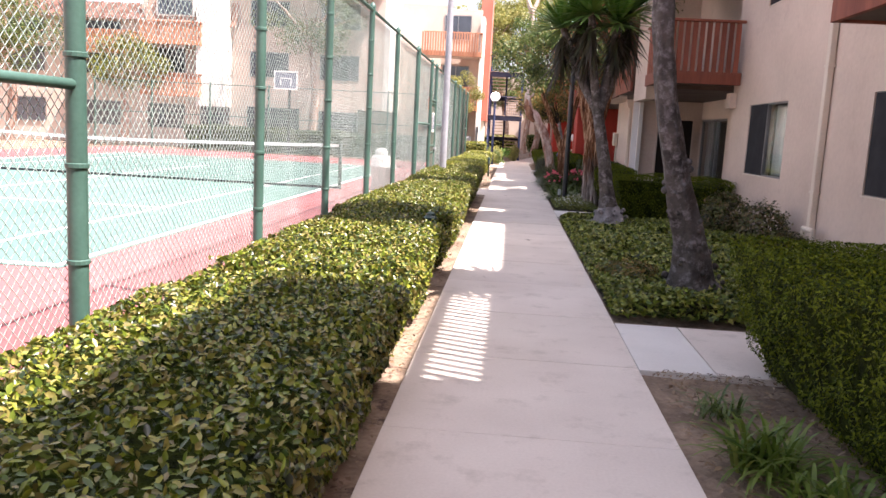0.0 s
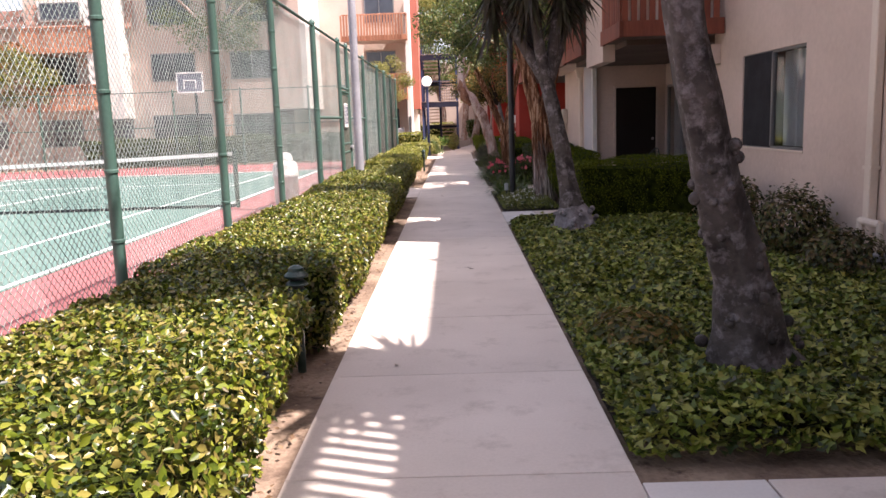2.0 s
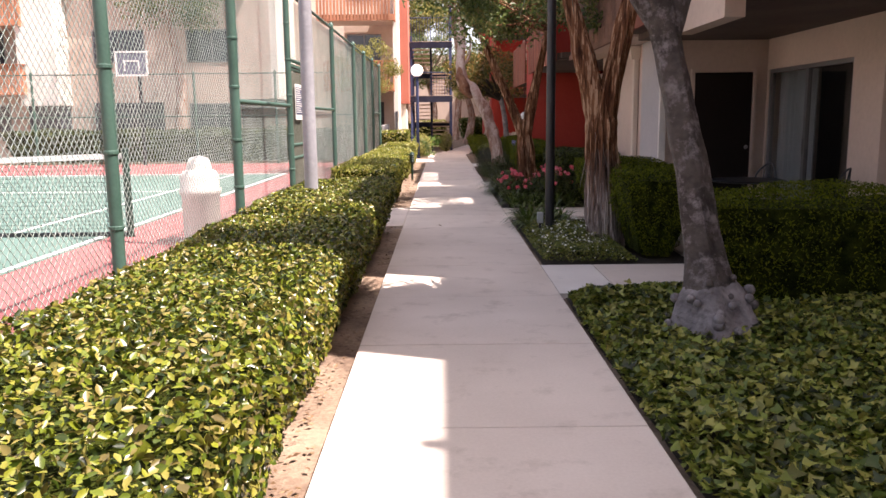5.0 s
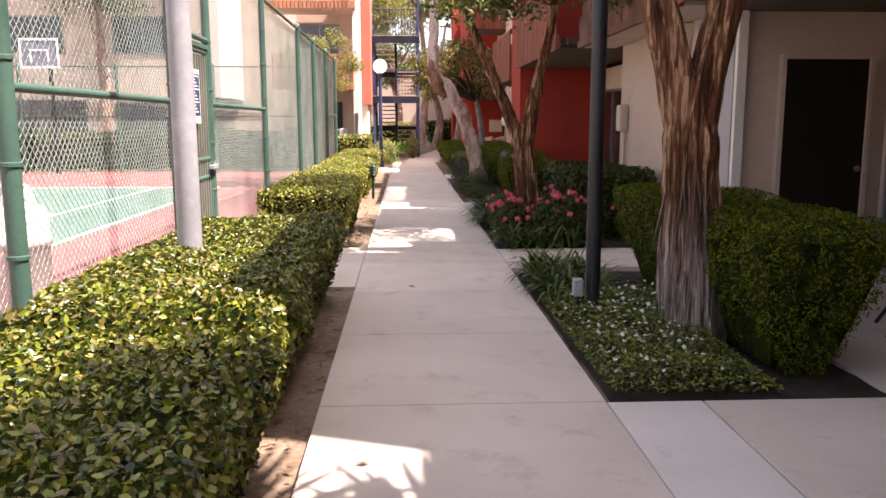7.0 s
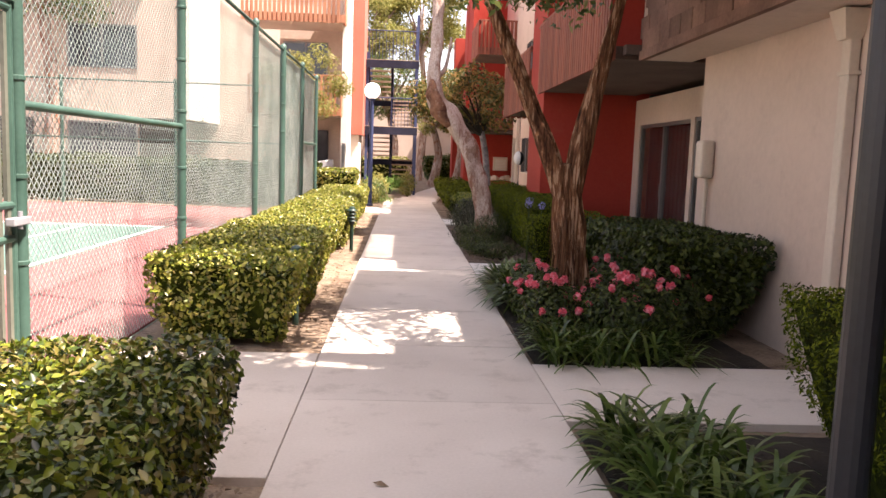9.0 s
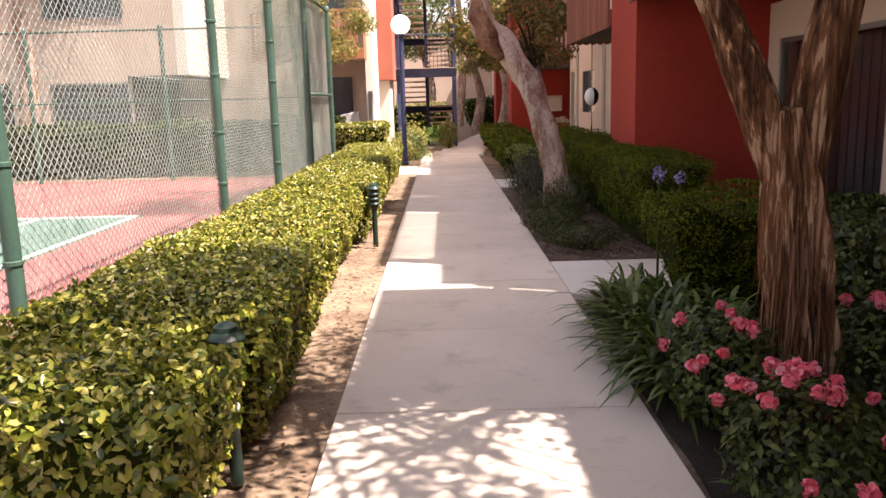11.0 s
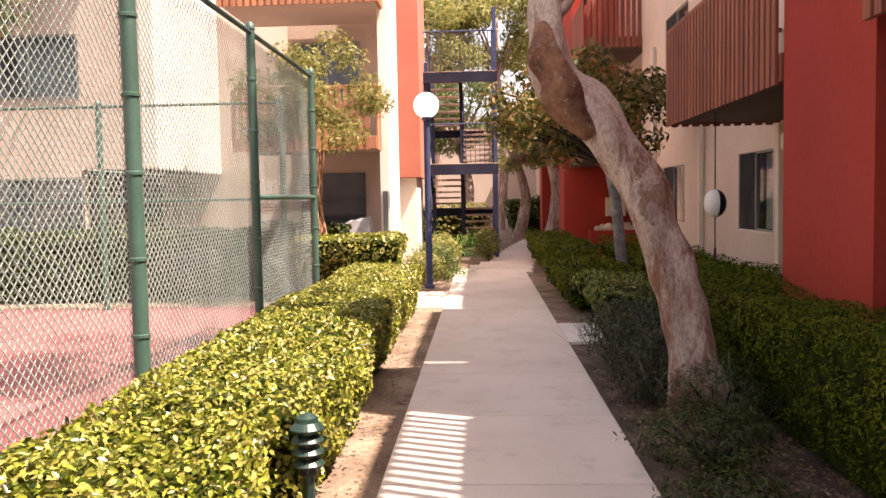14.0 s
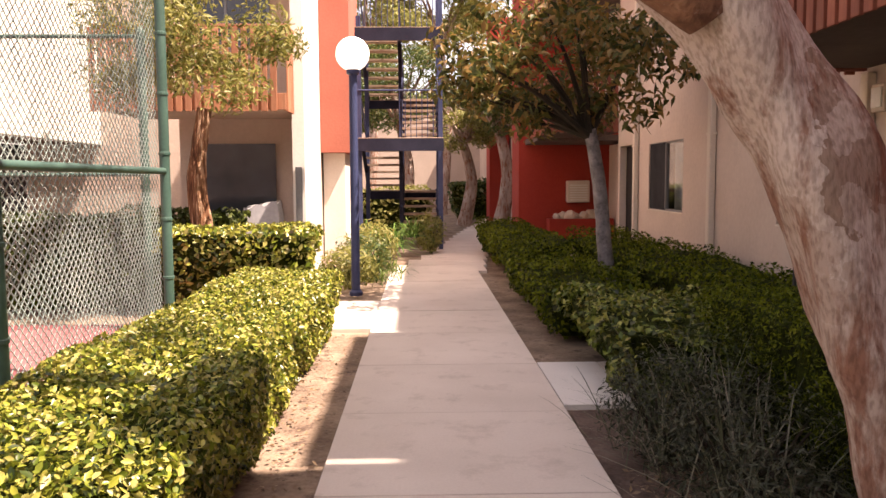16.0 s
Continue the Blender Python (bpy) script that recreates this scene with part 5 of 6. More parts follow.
part("grille", merge(*[box(3.48, 3.92, 47.472, 47.482, 1.05 + 0.06 * k, 1.08 + 0.06 * k) for k in range(7)]), M_WHITE, acb)
for k in range(7):
    sx, sr = 3.1 + 0.17 * k, 0.09 + 0.03 * (k % 3)
    stone = bmesh.new()
    bmesh.ops.create_icosphere(stone, subdivisions=2, radius=sr)
    for v in stone.verts:
        v.co *= 1 + 0.35 * noise.noise(v.co * 9 + Vector((k, 0, 0)))
        v.co += Vector((sx, 47.2 + 0.1 * (k % 2), 0.62 + 0.5 * sr))
    tagged(part("garden_stone", stone, M_CREAM), "pale rounded stone on the low ledge by the red wall", "stone", "stones on the ledge")
wall_box("patio_ledge", 2.9, 4.45, 46.95, 47.45, -0.1, 0.62, M_RED, "low red stucco ledge", "ledge")
downpipe(W_C, 37.83, 0.0, 4.6, "cream painted downpipe on the far wall", False)
downpipe(W_C, 41.36, 0.0, 4.6, "cream painted downpipe on the far wall", False)
wl = thing("wall_light", (W_C - 0.06, 34.17, 2.18), "small cream box light on the stucco wall", "wall light")
part("housing", box(W_C - 0.08, W_C - 0.002, 34.08, 34.26, 2.07, 2.29, 0.012), M_CREAM, wl)
part("diffuser", box(W_C - 0.095, W_C - 0.082, 34.10, 34.24, 2.10, 2.26, 0.006), M_WHITE, wl)

# speed ball on elastic cords, and a heavy punch bag
sb = thing("speed_ball", (2.36, 33.23, 1.48), "black and white leather speed ball on stretched cords", "punch ball")
for name, lo, mat in (("ball_black", -1.2, M_BLACK), ("ball_white", math.pi - 1.2, M_WHITE)):
    bm = bmesh.new()
    rings = []
    for i in range(13):
        a = math.pi * i / 12
        r, z = 0.118 * math.sin(a) ** 0.9 if 0 < i < 12 else 0.004, 0.148 * math.cos(a)
        rings.append([bm.verts.new((2.36 + r * math.cos(lo + math.pi * k / 10 - 0.2), 33.23 + r * math.sin(lo + math.pi * k / 10 - 0.2), 1.48 + z)) for k in range(11)])
    for a, b in zip(rings, rings[1:]):
        for k in range(10):
            bm.faces.new((a[k], b[k], b[k + 1], a[k + 1]))
    part(name, bm, mat, sb, smooth=True)
part("cord", merge(rod((2.36, 33.23, 1.62), (2.36, 33.23, 2.45), 0.007, n=6), rod((2.36, 33.23, 1.34), (2.36, 33.23, 0.02), 0.007, n=6), rod((2.36, 33.23, 0.4), (2.36, 33.23, 1.0), 0.014, n=6)), M_BLACK, sb)
pb = thing("punch_bag", (2.62, 31.45, 0.5), "dark blue heavy punch bag hanging under the balcony", "punch bag")
M_BAG = surface("navy_vinyl", (0.06, 0.05, 0.11), (0.10, 0.085, 0.17), 20, 2.0, 0.45, 0.2)
part("bag", lathe((2.62, 31.45, 0.55), [(0.05, 0), (0.17, 0.03), (0.18, 0.1), (0.18, 1.25), (0.16, 1.33), (0.04, 1.36)], 22), M_BAG, pb, smooth=True)
part("chains", merge(*[rod((2.62 + 0.13 * math.cos(a), 31.45 + 0.13 * math.sin(a), 1.88), (2.62, 31.45, 2.3), 0.006, n=6) for a in (0.4, 2.5, 4.6)], rod((2.62, 31.45, 2.3), (2.62, 31.45, 2.45), 0.008, n=6)), M_GALV, pb)
part("lettering", box(2.43, 2.437, 31.40, 31.50, 1.30, 1.36), M_WHITE, pb)

# ---- stair tower ----
st = thing("stair_tower", (-0.65, 47, 0), "blue steel open stair tower with concrete treads", "stairs")
for x, y in ((0.27, 46.0), (0.27, 48.6), (-1.55, 46.0), (-1.55, 48.6)):
    part("post", box(x - 0.05, x + 0.05, y - 0.05, y + 0.05, -0.03, 6.6 if x > 0 else 5.2), M_BLUE, st)
for z in (2.52, 4.95):
    part("landing", box(-1.65, 0.33, 45.9, 47.1, z - 0.10, z, 0.006), M_TREAD, st)
    part("edge_beam", box(-1.66, 0.34, 45.86, 45.9, z - 0.30, z - 0.02), M_NAVY, st)
for z in (1.30, 3.72):
    part("landing", box(-1.65, 0.33, 49.6, 50.6, z - 0.10, z), M_TREAD, st)
    part("edge_beam", box(-1.66, 0.34, 49.55, 49.598, z - 0.24, z - 0.02), M_NAVY, st)
for y in (47.15, 49.5):
    part("post", box(-0.70, -0.62, y - 0.04, y + 0.04, -0.03, 4.8), M_NAVY, st)
tread = None
for fl, (za, zb, x0, x1, rev) in enumerate(((0.0, 1.3, -0.62, 0.22, 0), (1.3, 2.52, -1.55, -0.70, 1), (2.52, 3.72, -0.62, 0.22, 0), (3.72, 4.95, -1.55, -0.70, 1))):
    n = 7
    for k in range(n):
        z = za + (zb - za) * (k + 1) / n
        y = 47.2 + 0.34 * k if not rev else 49.5 - 0.34 * k
        if tread is None:
            tread = part("tread", box(x0, x1, y, y + 0.30, z - 0.06, z - 0.005), M_TREAD, st)
            t0 = (x0, y, z)
        else:
            again(tread, "tread", st, (x0 - t0[0], y - t0[1], z - t0[2]))
    ya, yb = (47.1, 49.6) if not rev else (49.6, 47.1)
    for x in (x0 - 0.03, x1 + 0.03):
        part("stringer", merge(rod((x, ya, za), (x, yb, zb), 0.05, n=6)), M_NAVY, st)
        part("handrail", rod((x, ya, za + 0.95), (x, yb, zb + 0.95), 0.02, n=8), M_BLUE, st)
bal = None
for z in (2.52, 4.95):
    part("handrail", rod((-1.6, 45.95, z + 1.05), (0.28, 45.95, z + 1.05), 0.02, n=8), M_BLUE, st)
    for k in range(15):
        x = -1.52 + k * 0.125
        if x > -0.75 or z > 4:
            if bal is None:
                bal, b0 = part("baluster", rod((x, 45.95, z), (x, 45.95, z + 1.05), 0.009, n=6), M_BLUE, st), (x, z)
            else:
                again(bal, "baluster", st, (x - b0[0], 0, z - b0[1]))

# ---- patio furniture ----
def mesh_table(x, y):
    th = thing("patio_table", (x, y, 0), "round black metal patio table", "table")
    part("tabletop", lathe((x, y, 0.70), [(0.02, 0), (0.40, 0), (0.42, 0.012), (0.40, 0.025), (0.02, 0.025)], 28), M_BLACK, th)
    for k in range(4):
        a = k * math.pi / 2 + 0.4
        part("leg", limb([(x + 0.08 * math.cos(a), y + 0.08 * math.sin(a), 0.70), (x + 0.12 * math.cos(a), y + 0.12 * math.sin(a), 0.35), (x + 0.32 * math.cos(a), y + 0.32 * math.sin(a), 0.0)], [0.014] * 3, n=8, steps=4), M_BLACK, th)
    return th


def metal_chair(x, y, turn):
    th = thing("patio_chair", (x, y, 0), "black metal patio chair with curved back", "chair")
    part("seat", lathe((x, y, 0.42), [(0.02, 0), (0.21, 0), (0.22, 0.015), (0.02, 0.02)], 20), M_BLACK, th)
    for k in range(4):
        a = turn + math.pi / 4 + k * math.pi / 2
        part("leg", rod((x + 0.148 * math.cos(a), y + 0.19 * math.sin(a), 0), (x + 0.17 * math.cos(a), y + 0.17 * math.sin(a), 0.42), 0.012, n=8), M_BLACK, th)
    pts = [(x + 0.22 * math.cos(turn + s), y + 0.22 * math.sin(turn + s), 0.42 + h) for s, h in ((-0.9, 0), (-0.8, 0.3), (0, 0.45), (0.8, 0.3), (0.9, 0))]
    part("backrest", merge(limb(pts, [0.012] * 5, n=8), *[rod((x + 0.2 * math.cos(turn + s), y + 0.2 * math.sin(turn + s), 0.43), (x + 0.22 * math.cos(turn + s), y + 0.22 * math.sin(turn + s), 0.82), 0.006, n=6) for s in (-0.4, -0.13, 0.13, 0.4)]), M_BLACK, th)
    return th


mesh_table(3.32, 17.55)
metal_chair(3.62, 18.1, 0.4)
metal_chair(4.0, 17.1, -0.2)
bbq = thing("covered_grill", (-2.3, 39.3, 0), "barbecue grill under a dull silver cover", "grill")
tarp = bmesh.new()
bmesh.ops.create_grid(tarp, x_segments=14, y_segments=10, size=0.5)
for v in tarp.verts:
    u, w = abs(v.co.x) * 2, abs(v.co.y) * 2
    edge = max(u, w)
    fold = 0.03 * math.sin(v.co.x * 23 + v.co.y * 11)
    v.co = Vector((-2.42 + v.co.x * (0.75 + 0.1 * edge), 39.3 + v.co.y * 0.62, (1.22 + 0.14 * v.co.x if edge < 0.6 else 1.22 + 0.14 * v.co.x - (edge - 0.6) ** 0.8 * 2.5) + fold))
    v.co.z = max(v.co.z, 0.03)
bmesh.ops.solidify(tarp, geom=tarp.faces[:], thickness=0.01)
part("cover", tarp, M_TARP, bbq, smooth=True)
part("frame", merge(box(-2.68, -2.16, 39.12, 39.48, 0.6, 1.0, 0.03), *[box(x, x + 0.04, y, y + 0.04, -0.02, 0.6) for x in (-2.66, -2.22) for y in (39.13, 39.43)]), M_BLACK, bbq)

# ---- hedges ----
PRIVET = "clipped yellow-green privet hedge beside the path"
for y0, y1, x0, x1, h in ((-4.0, 4.6, -2.02, -0.70, 0.60), (4.65, 6.6, -2.02, -0.72, 0.63), (6.61, 7.5, -2.02, -0.77, 0.62), (7.51, 8.27, -2.02, -1.03, 0.60), (8.28, 11.3, -2.02, -0.72, 0.64), (11.35, 15.6, -2.02, -0.78, 0.62),
                          (15.65, 19.15, -2.02, -0.80, 0.66), (21.75, 22.42, -2.02, -0.90, 0.66), (22.43, 22.78, -2.02, -1.10, 0.64), (22.79, 25.0, -2.02, -0.90, 0.66), (25.05, 27.7, -2.02, -1.0, 0.64), (27.71, 28.15, -2.02, -1.06, 0.62), (28.16, 30.2, -2.02, -0.90, 0.64), (30.25, 36.1, -2.05, -0.98, 0.66)):
    hedge("privet_hedge", x0, x1, y0, y1, h, PRIVET, L_HEDGE_LIT if y0 > 21 else L_HEDGE, 0.036, 2250, "privet hedge along the fence", side_size=1.2, furrow=0.035, oval=True, foot=0.16)
hedge("privet_hedge", -2.95, -1.3, 36.25, 36.95, 1.06, PRIVET, L_HEDGE_LIT, 0.055, 700, "privet hedge along the fence")
BOX = "dense clipped dark green box hedge"
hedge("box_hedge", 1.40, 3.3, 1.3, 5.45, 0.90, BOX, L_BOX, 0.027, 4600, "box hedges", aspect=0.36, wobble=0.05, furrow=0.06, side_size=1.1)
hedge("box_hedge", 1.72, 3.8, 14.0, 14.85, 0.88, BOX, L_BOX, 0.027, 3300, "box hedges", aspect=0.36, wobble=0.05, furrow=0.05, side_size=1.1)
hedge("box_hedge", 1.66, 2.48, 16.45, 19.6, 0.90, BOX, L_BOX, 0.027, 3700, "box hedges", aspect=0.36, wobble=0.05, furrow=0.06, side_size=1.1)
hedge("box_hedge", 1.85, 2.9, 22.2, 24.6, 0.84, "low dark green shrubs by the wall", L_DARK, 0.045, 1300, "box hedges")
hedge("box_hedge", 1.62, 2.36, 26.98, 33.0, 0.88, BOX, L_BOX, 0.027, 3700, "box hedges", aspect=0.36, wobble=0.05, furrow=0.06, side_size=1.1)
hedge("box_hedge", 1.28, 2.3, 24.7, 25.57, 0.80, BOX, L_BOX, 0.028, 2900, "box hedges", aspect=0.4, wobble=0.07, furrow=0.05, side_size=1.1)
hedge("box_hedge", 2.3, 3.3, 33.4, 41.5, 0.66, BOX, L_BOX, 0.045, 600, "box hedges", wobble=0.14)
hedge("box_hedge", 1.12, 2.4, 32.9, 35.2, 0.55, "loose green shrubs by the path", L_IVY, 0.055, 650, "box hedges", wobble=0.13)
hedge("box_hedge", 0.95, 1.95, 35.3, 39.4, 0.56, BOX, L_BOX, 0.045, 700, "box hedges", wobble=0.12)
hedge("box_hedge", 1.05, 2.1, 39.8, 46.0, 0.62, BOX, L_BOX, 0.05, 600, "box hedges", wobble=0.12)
hedge("box_hedge", -16, -2.4, 37.4, 38.3, 1.15, "shaded hedge behind the court", L_DARK, 0.08, 350, "box hedges", wobble=0.1)

# ---- ivy and flower beds ----
def ground_cover(name, x0, x1, y0, y1, h, count, size, leaf, label, category, aspect=0.9, keep=None):
    P = np.column_stack((rng.uniform(x0, x1, count), rng.uniform(y0, y1, count), np.zeros(count)))
    if keep is not None:
        P = P[keep(P)]
    edge = np.minimum(np.minimum(P[:, 0] - x0, x1 - P[:, 0]), np.minimum(P[:, 1] - y0, y1 - P[:, 1]))
    P[:, 2] = (h * (0.55 + 0.25 * lumps(P[:, 0] * 0.8, P[:, 1] * 0.8, 2.0) + 0.1 * rng.normal(0, 1, len(P)))) * np.clip(edge / 0.18 + 0.2, 0, 1)
    P[:, 2] = np.maximum(P[:, 2], 0.012)
    ob = foliage(name, P, np.tile([0.0, 0, 1], (len(P), 1)), size, leaf, None, aspect=aspect, spread=0.5, lobed=leaf is L_IVY and size > 0.06, oval=leaf is P_WHITE)
    return tagged(ob, label, category, kind="stuff")


for y0, y1 in ((6.85, 14.9), (16.34, 20.1), (21.5, 25.5)):
    bed = soil("dark_soil_bed", 0.84, 3.6 if y0 < 10 else 2.6, y0, y1, -0.03, "very dark soil under the plants", 0.02)
    bed.data.materials.clear()
    bed.data.materials.append(M_DARK_SOIL)
ground_cover("ivy", 0.83, 3.8, 6.55, 14.2, 0.20, 62000, 0.061, L_IVY, "thick green ivy covering the bed", "ivy", keep=lambda P: np.hypot(P[:, 0] - 1.7, P[:, 1] - 7.6) > 0.24)
ground_cover("ivy", 0.86, 1.9, 14.2, 14.85, 0.16, 3400, 0.070, L_IVY, "thick green ivy covering the bed", "ivy")
ground_cover("flower_bed", 0.85, 1.8, 16.36, 18.7, 0.24, 17000, 0.032, L_IVY, "low green bed dotted with white flowers", "flowers", 0.4)
ground_cover("white_flowers", 0.88, 1.7, 16.42, 18.5, 0.33, 360, 0.028, P_WHITE, "small white flowers in the bed", "flowers", 1.0)

mulch = soil("mulch_bed", 0.82, 2.6, 26.9, 33.2, -0.03, "dark bark mulch between the path and the hedge", 0.025)
mulch.data.materials.clear()
mulch.data.materials.append(M_MULCH)

# ---- path slabs ----
def path_edge(y):
    """How far the path swings to the right beyond its straight run."""
    return 0.0 if y < 40.5 else 0.055 * (y - 40.5) ** 1.35


slab = None
k = 0
y = 3.64 - 6 * PITCH
while y < 41:
    if slab is None:
        slab = part("slab", box(PX0, PX1, y + 0.004, y + PITCH - 0.004, -0.10, 0.0, 0.005), M_CONCRETE, pavement)
        s0 = y
    else:
        again(slab, "slab", pavement, (0, y - s0, rng.uniform(-0.002, 0.001)))
    y += PITCH
y_end = y
for k in range(22):
    s = path_edge(y_end + k) * 0.9
    part("slab", box(PX0 + min(0.45, 0.15 * k) + s, PX1 + 0.1 + s, y_end + k + 0.004, y_end + k + 0.996, -0.10, -0.002), M_CONCRETE, pavement)


def pad(x0, x1, y0, y1, material, label):
    return tagged(part("pavement_pad", box(x0, x1, y0, y1, -0.10, -0.003, 0.005), material), label, "path", kind="structure")


pad(PX1 + 0.006, 3.3, 20.2, 21.42, M_CONCRETE, "concrete side path to the patio")
for y0, y1 in ((5.02, 6.35), (14.98, 16.28), (25.6, 26.85), (33.3, 34.6)):
    pad(PX1 + 0.006, 1.315, y0, y1, M_CONCRETE_NEW, "paler patched concrete strip beside the path")
    pad(1.325, 3.3, y0, y1, M_CONCRETE, "concrete side path to the patio")
pad(-2.1, PX0 - 0.006, 19.35, 21.6, M_CONCRETE, "concrete pad leading to the court gate")
pad(-1.25, PX0 - 0.006, 36.25, 38.2, M_CONCRETE, "concrete pad beside the path")


# ---- trees ----
def yucca_head(parent, at, n=130, length=0.85, seed=0):
    r = np.random.default_rng(seed)
    az, el = r.uniform(0, 2 * math.pi, n), r.uniform(-0.25, 1.35, n)
    way = np.column_stack((np.cos(az) * np.cos(el), np.sin(az) * np.cos(el), np.sin(el)))
    tagged(straps("fronds", np.array(at) + way * 0.06, way, r.uniform(0.7, 1.1, n) * length, np.full(n, 0.075), L_YUCCA, parent, sag=0.12, segs=3), kind="stuff")
    m = 90
    az, el = r.uniform(0, 2 * math.pi, m), r.uniform(-1.4, -0.3, m)
    way = np.column_stack((np.cos(az) * np.cos(el), np.sin(az) * np.cos(el), np.sin(el)))
    tagged(straps("dead_fronds", np.array(at) + [0, 0, -0.1] - np.array([0, 0, 1]) * r.uniform(0, 0.5, (m, 1)), way, r.uniform(0.35, 0.7, m), np.full(m, 0.05), L_BEARD, parent, sag=0.2, segs=3), kind="stuff")


def knobs(points, n, seed):
    r = np.random.default_rng(seed)
    bms = []
    for _ in range(n):
        k = r.integers(0, len(points))
        p, rad = points[k]
        a = r.uniform(0, 2 * math.pi)
        b = bmesh.new()
        bmesh.ops.create_icosphere(b, subdivisions=2, radius=r.uniform(0.018, 0.04))
        bmesh.ops.translate(b, verts=b.verts, vec=(p[0] + rad * math.cos(a), p[1] + rad * math.sin(a), p[2] + r.uniform(-0.15, 0.15)))
        bms.append(b)
    return bms


y1 = thing("yucca_tree", (1.72, 7.62, 0), "old giant yucca with smooth grey knobbly trunk", "tree")
part("trunk", merge(limb([(1.74, 7.66, -0.05), (1.70, 7.60, 0.18), (1.60, 7.50, 0.6), (1.38, 7.37, 1.3), (1.20, 7.28, 2.1), (1.10, 7.25, 3.2), (1.05, 7.2, 4.2)], [0.40, 0.235, 0.145, 0.11, 0.098, 0.092, 0.085], 32, 0.2, 8, 5),
                    *knobs([((1.66, 7.55, 0.5), 0.155), ((1.58, 7.49, 0.65), 0.125), ((1.72, 7.63, 0.15), 0.235), ((1.72, 7.64, 0.1), 0.28), ((1.5, 7.45, 0.95), 0.118), ((1.42, 7.4, 1.2), 0.108), ((1.62, 7.52, 0.4), 0.165), ((1.69, 7.59, 0.26), 0.2)], 80, 3)), M_YUCCA_BARK, y1, smooth=True)
TOPS = ((1.05, 7.2, 4.4), (0.6, 7.5, 4.7), (1.6, 6.9, 4.4), (1.9, 7.3, 4.2), (0.2, 7.1, 4.6))
for k, at in enumerate(TOPS):
    yucca_head(y1, at, seed=10 + k)
part("branching", merge(*[limb([(1.09, 7.24, 3.2), ((1.09 + h[0]) / 2, (7.24 + h[1]) / 2, 3.75), h], [0.08, 0.07, 0.055], 12, 0.15) for h in TOPS[1:]]), M_YUCCA_BARK, y1, smooth=True)

y2 = thing("yucca_tree", (1.60, 13.6, 0), "giant yucca with several spiky green heads", "tree")
part("trunk", merge(limb([(1.62, 13.58, -0.05), (1.60, 13.6, 0.2), (1.52, 13.65, 0.7), (1.38, 13.74, 1.5), (1.26, 13.8, 2.1)], [0.32, 0.18, 0.115, 0.095, 0.09], 20, 0.22, 8, 5),
                    *knobs([((1.58, 13.6, 0.3), 0.16), ((1.6, 13.6, 0.15), 0.22)], 20, 5)), M_YUCCA_BARK, y2, smooth=True)
part("root_flare", merge(limb([(1.62, 13.58, -0.06), (1.61, 13.59, 0.1), (1.59, 13.61, 0.28), (1.57, 13.62, 0.42)], [0.36, 0.265, 0.20, 0.10], 32, 0.26, 8, 5), *knobs([((1.6, 13.6, 0.2), 0.235), ((1.61, 13.59, 0.08), 0.30)], 34, 9)), M_BARK_PALE, y2, "pale knobbly root flare", smooth=True)
HEADS = ((0.62, 14.0, 3.35), (1.05, 13.6, 3.55), (1.52, 13.9, 3.45), (1.75, 14.2, 3.7), (0.95, 14.3, 3.8))
part("branching", merge(*[limb([(1.3, 13.78, 1.95), ((1.3 + h[0]) / 2, (13.78 + h[1]) / 2 + 0.05, 2.55), h], [0.085, 0.07, 0.06], 12, 0.15) for h in HEADS]), M_YUCCA_BARK, y2, smooth=True)
for k, h in enumerate(HEADS):
    yucca_head(y2, h, seed=20 + k)


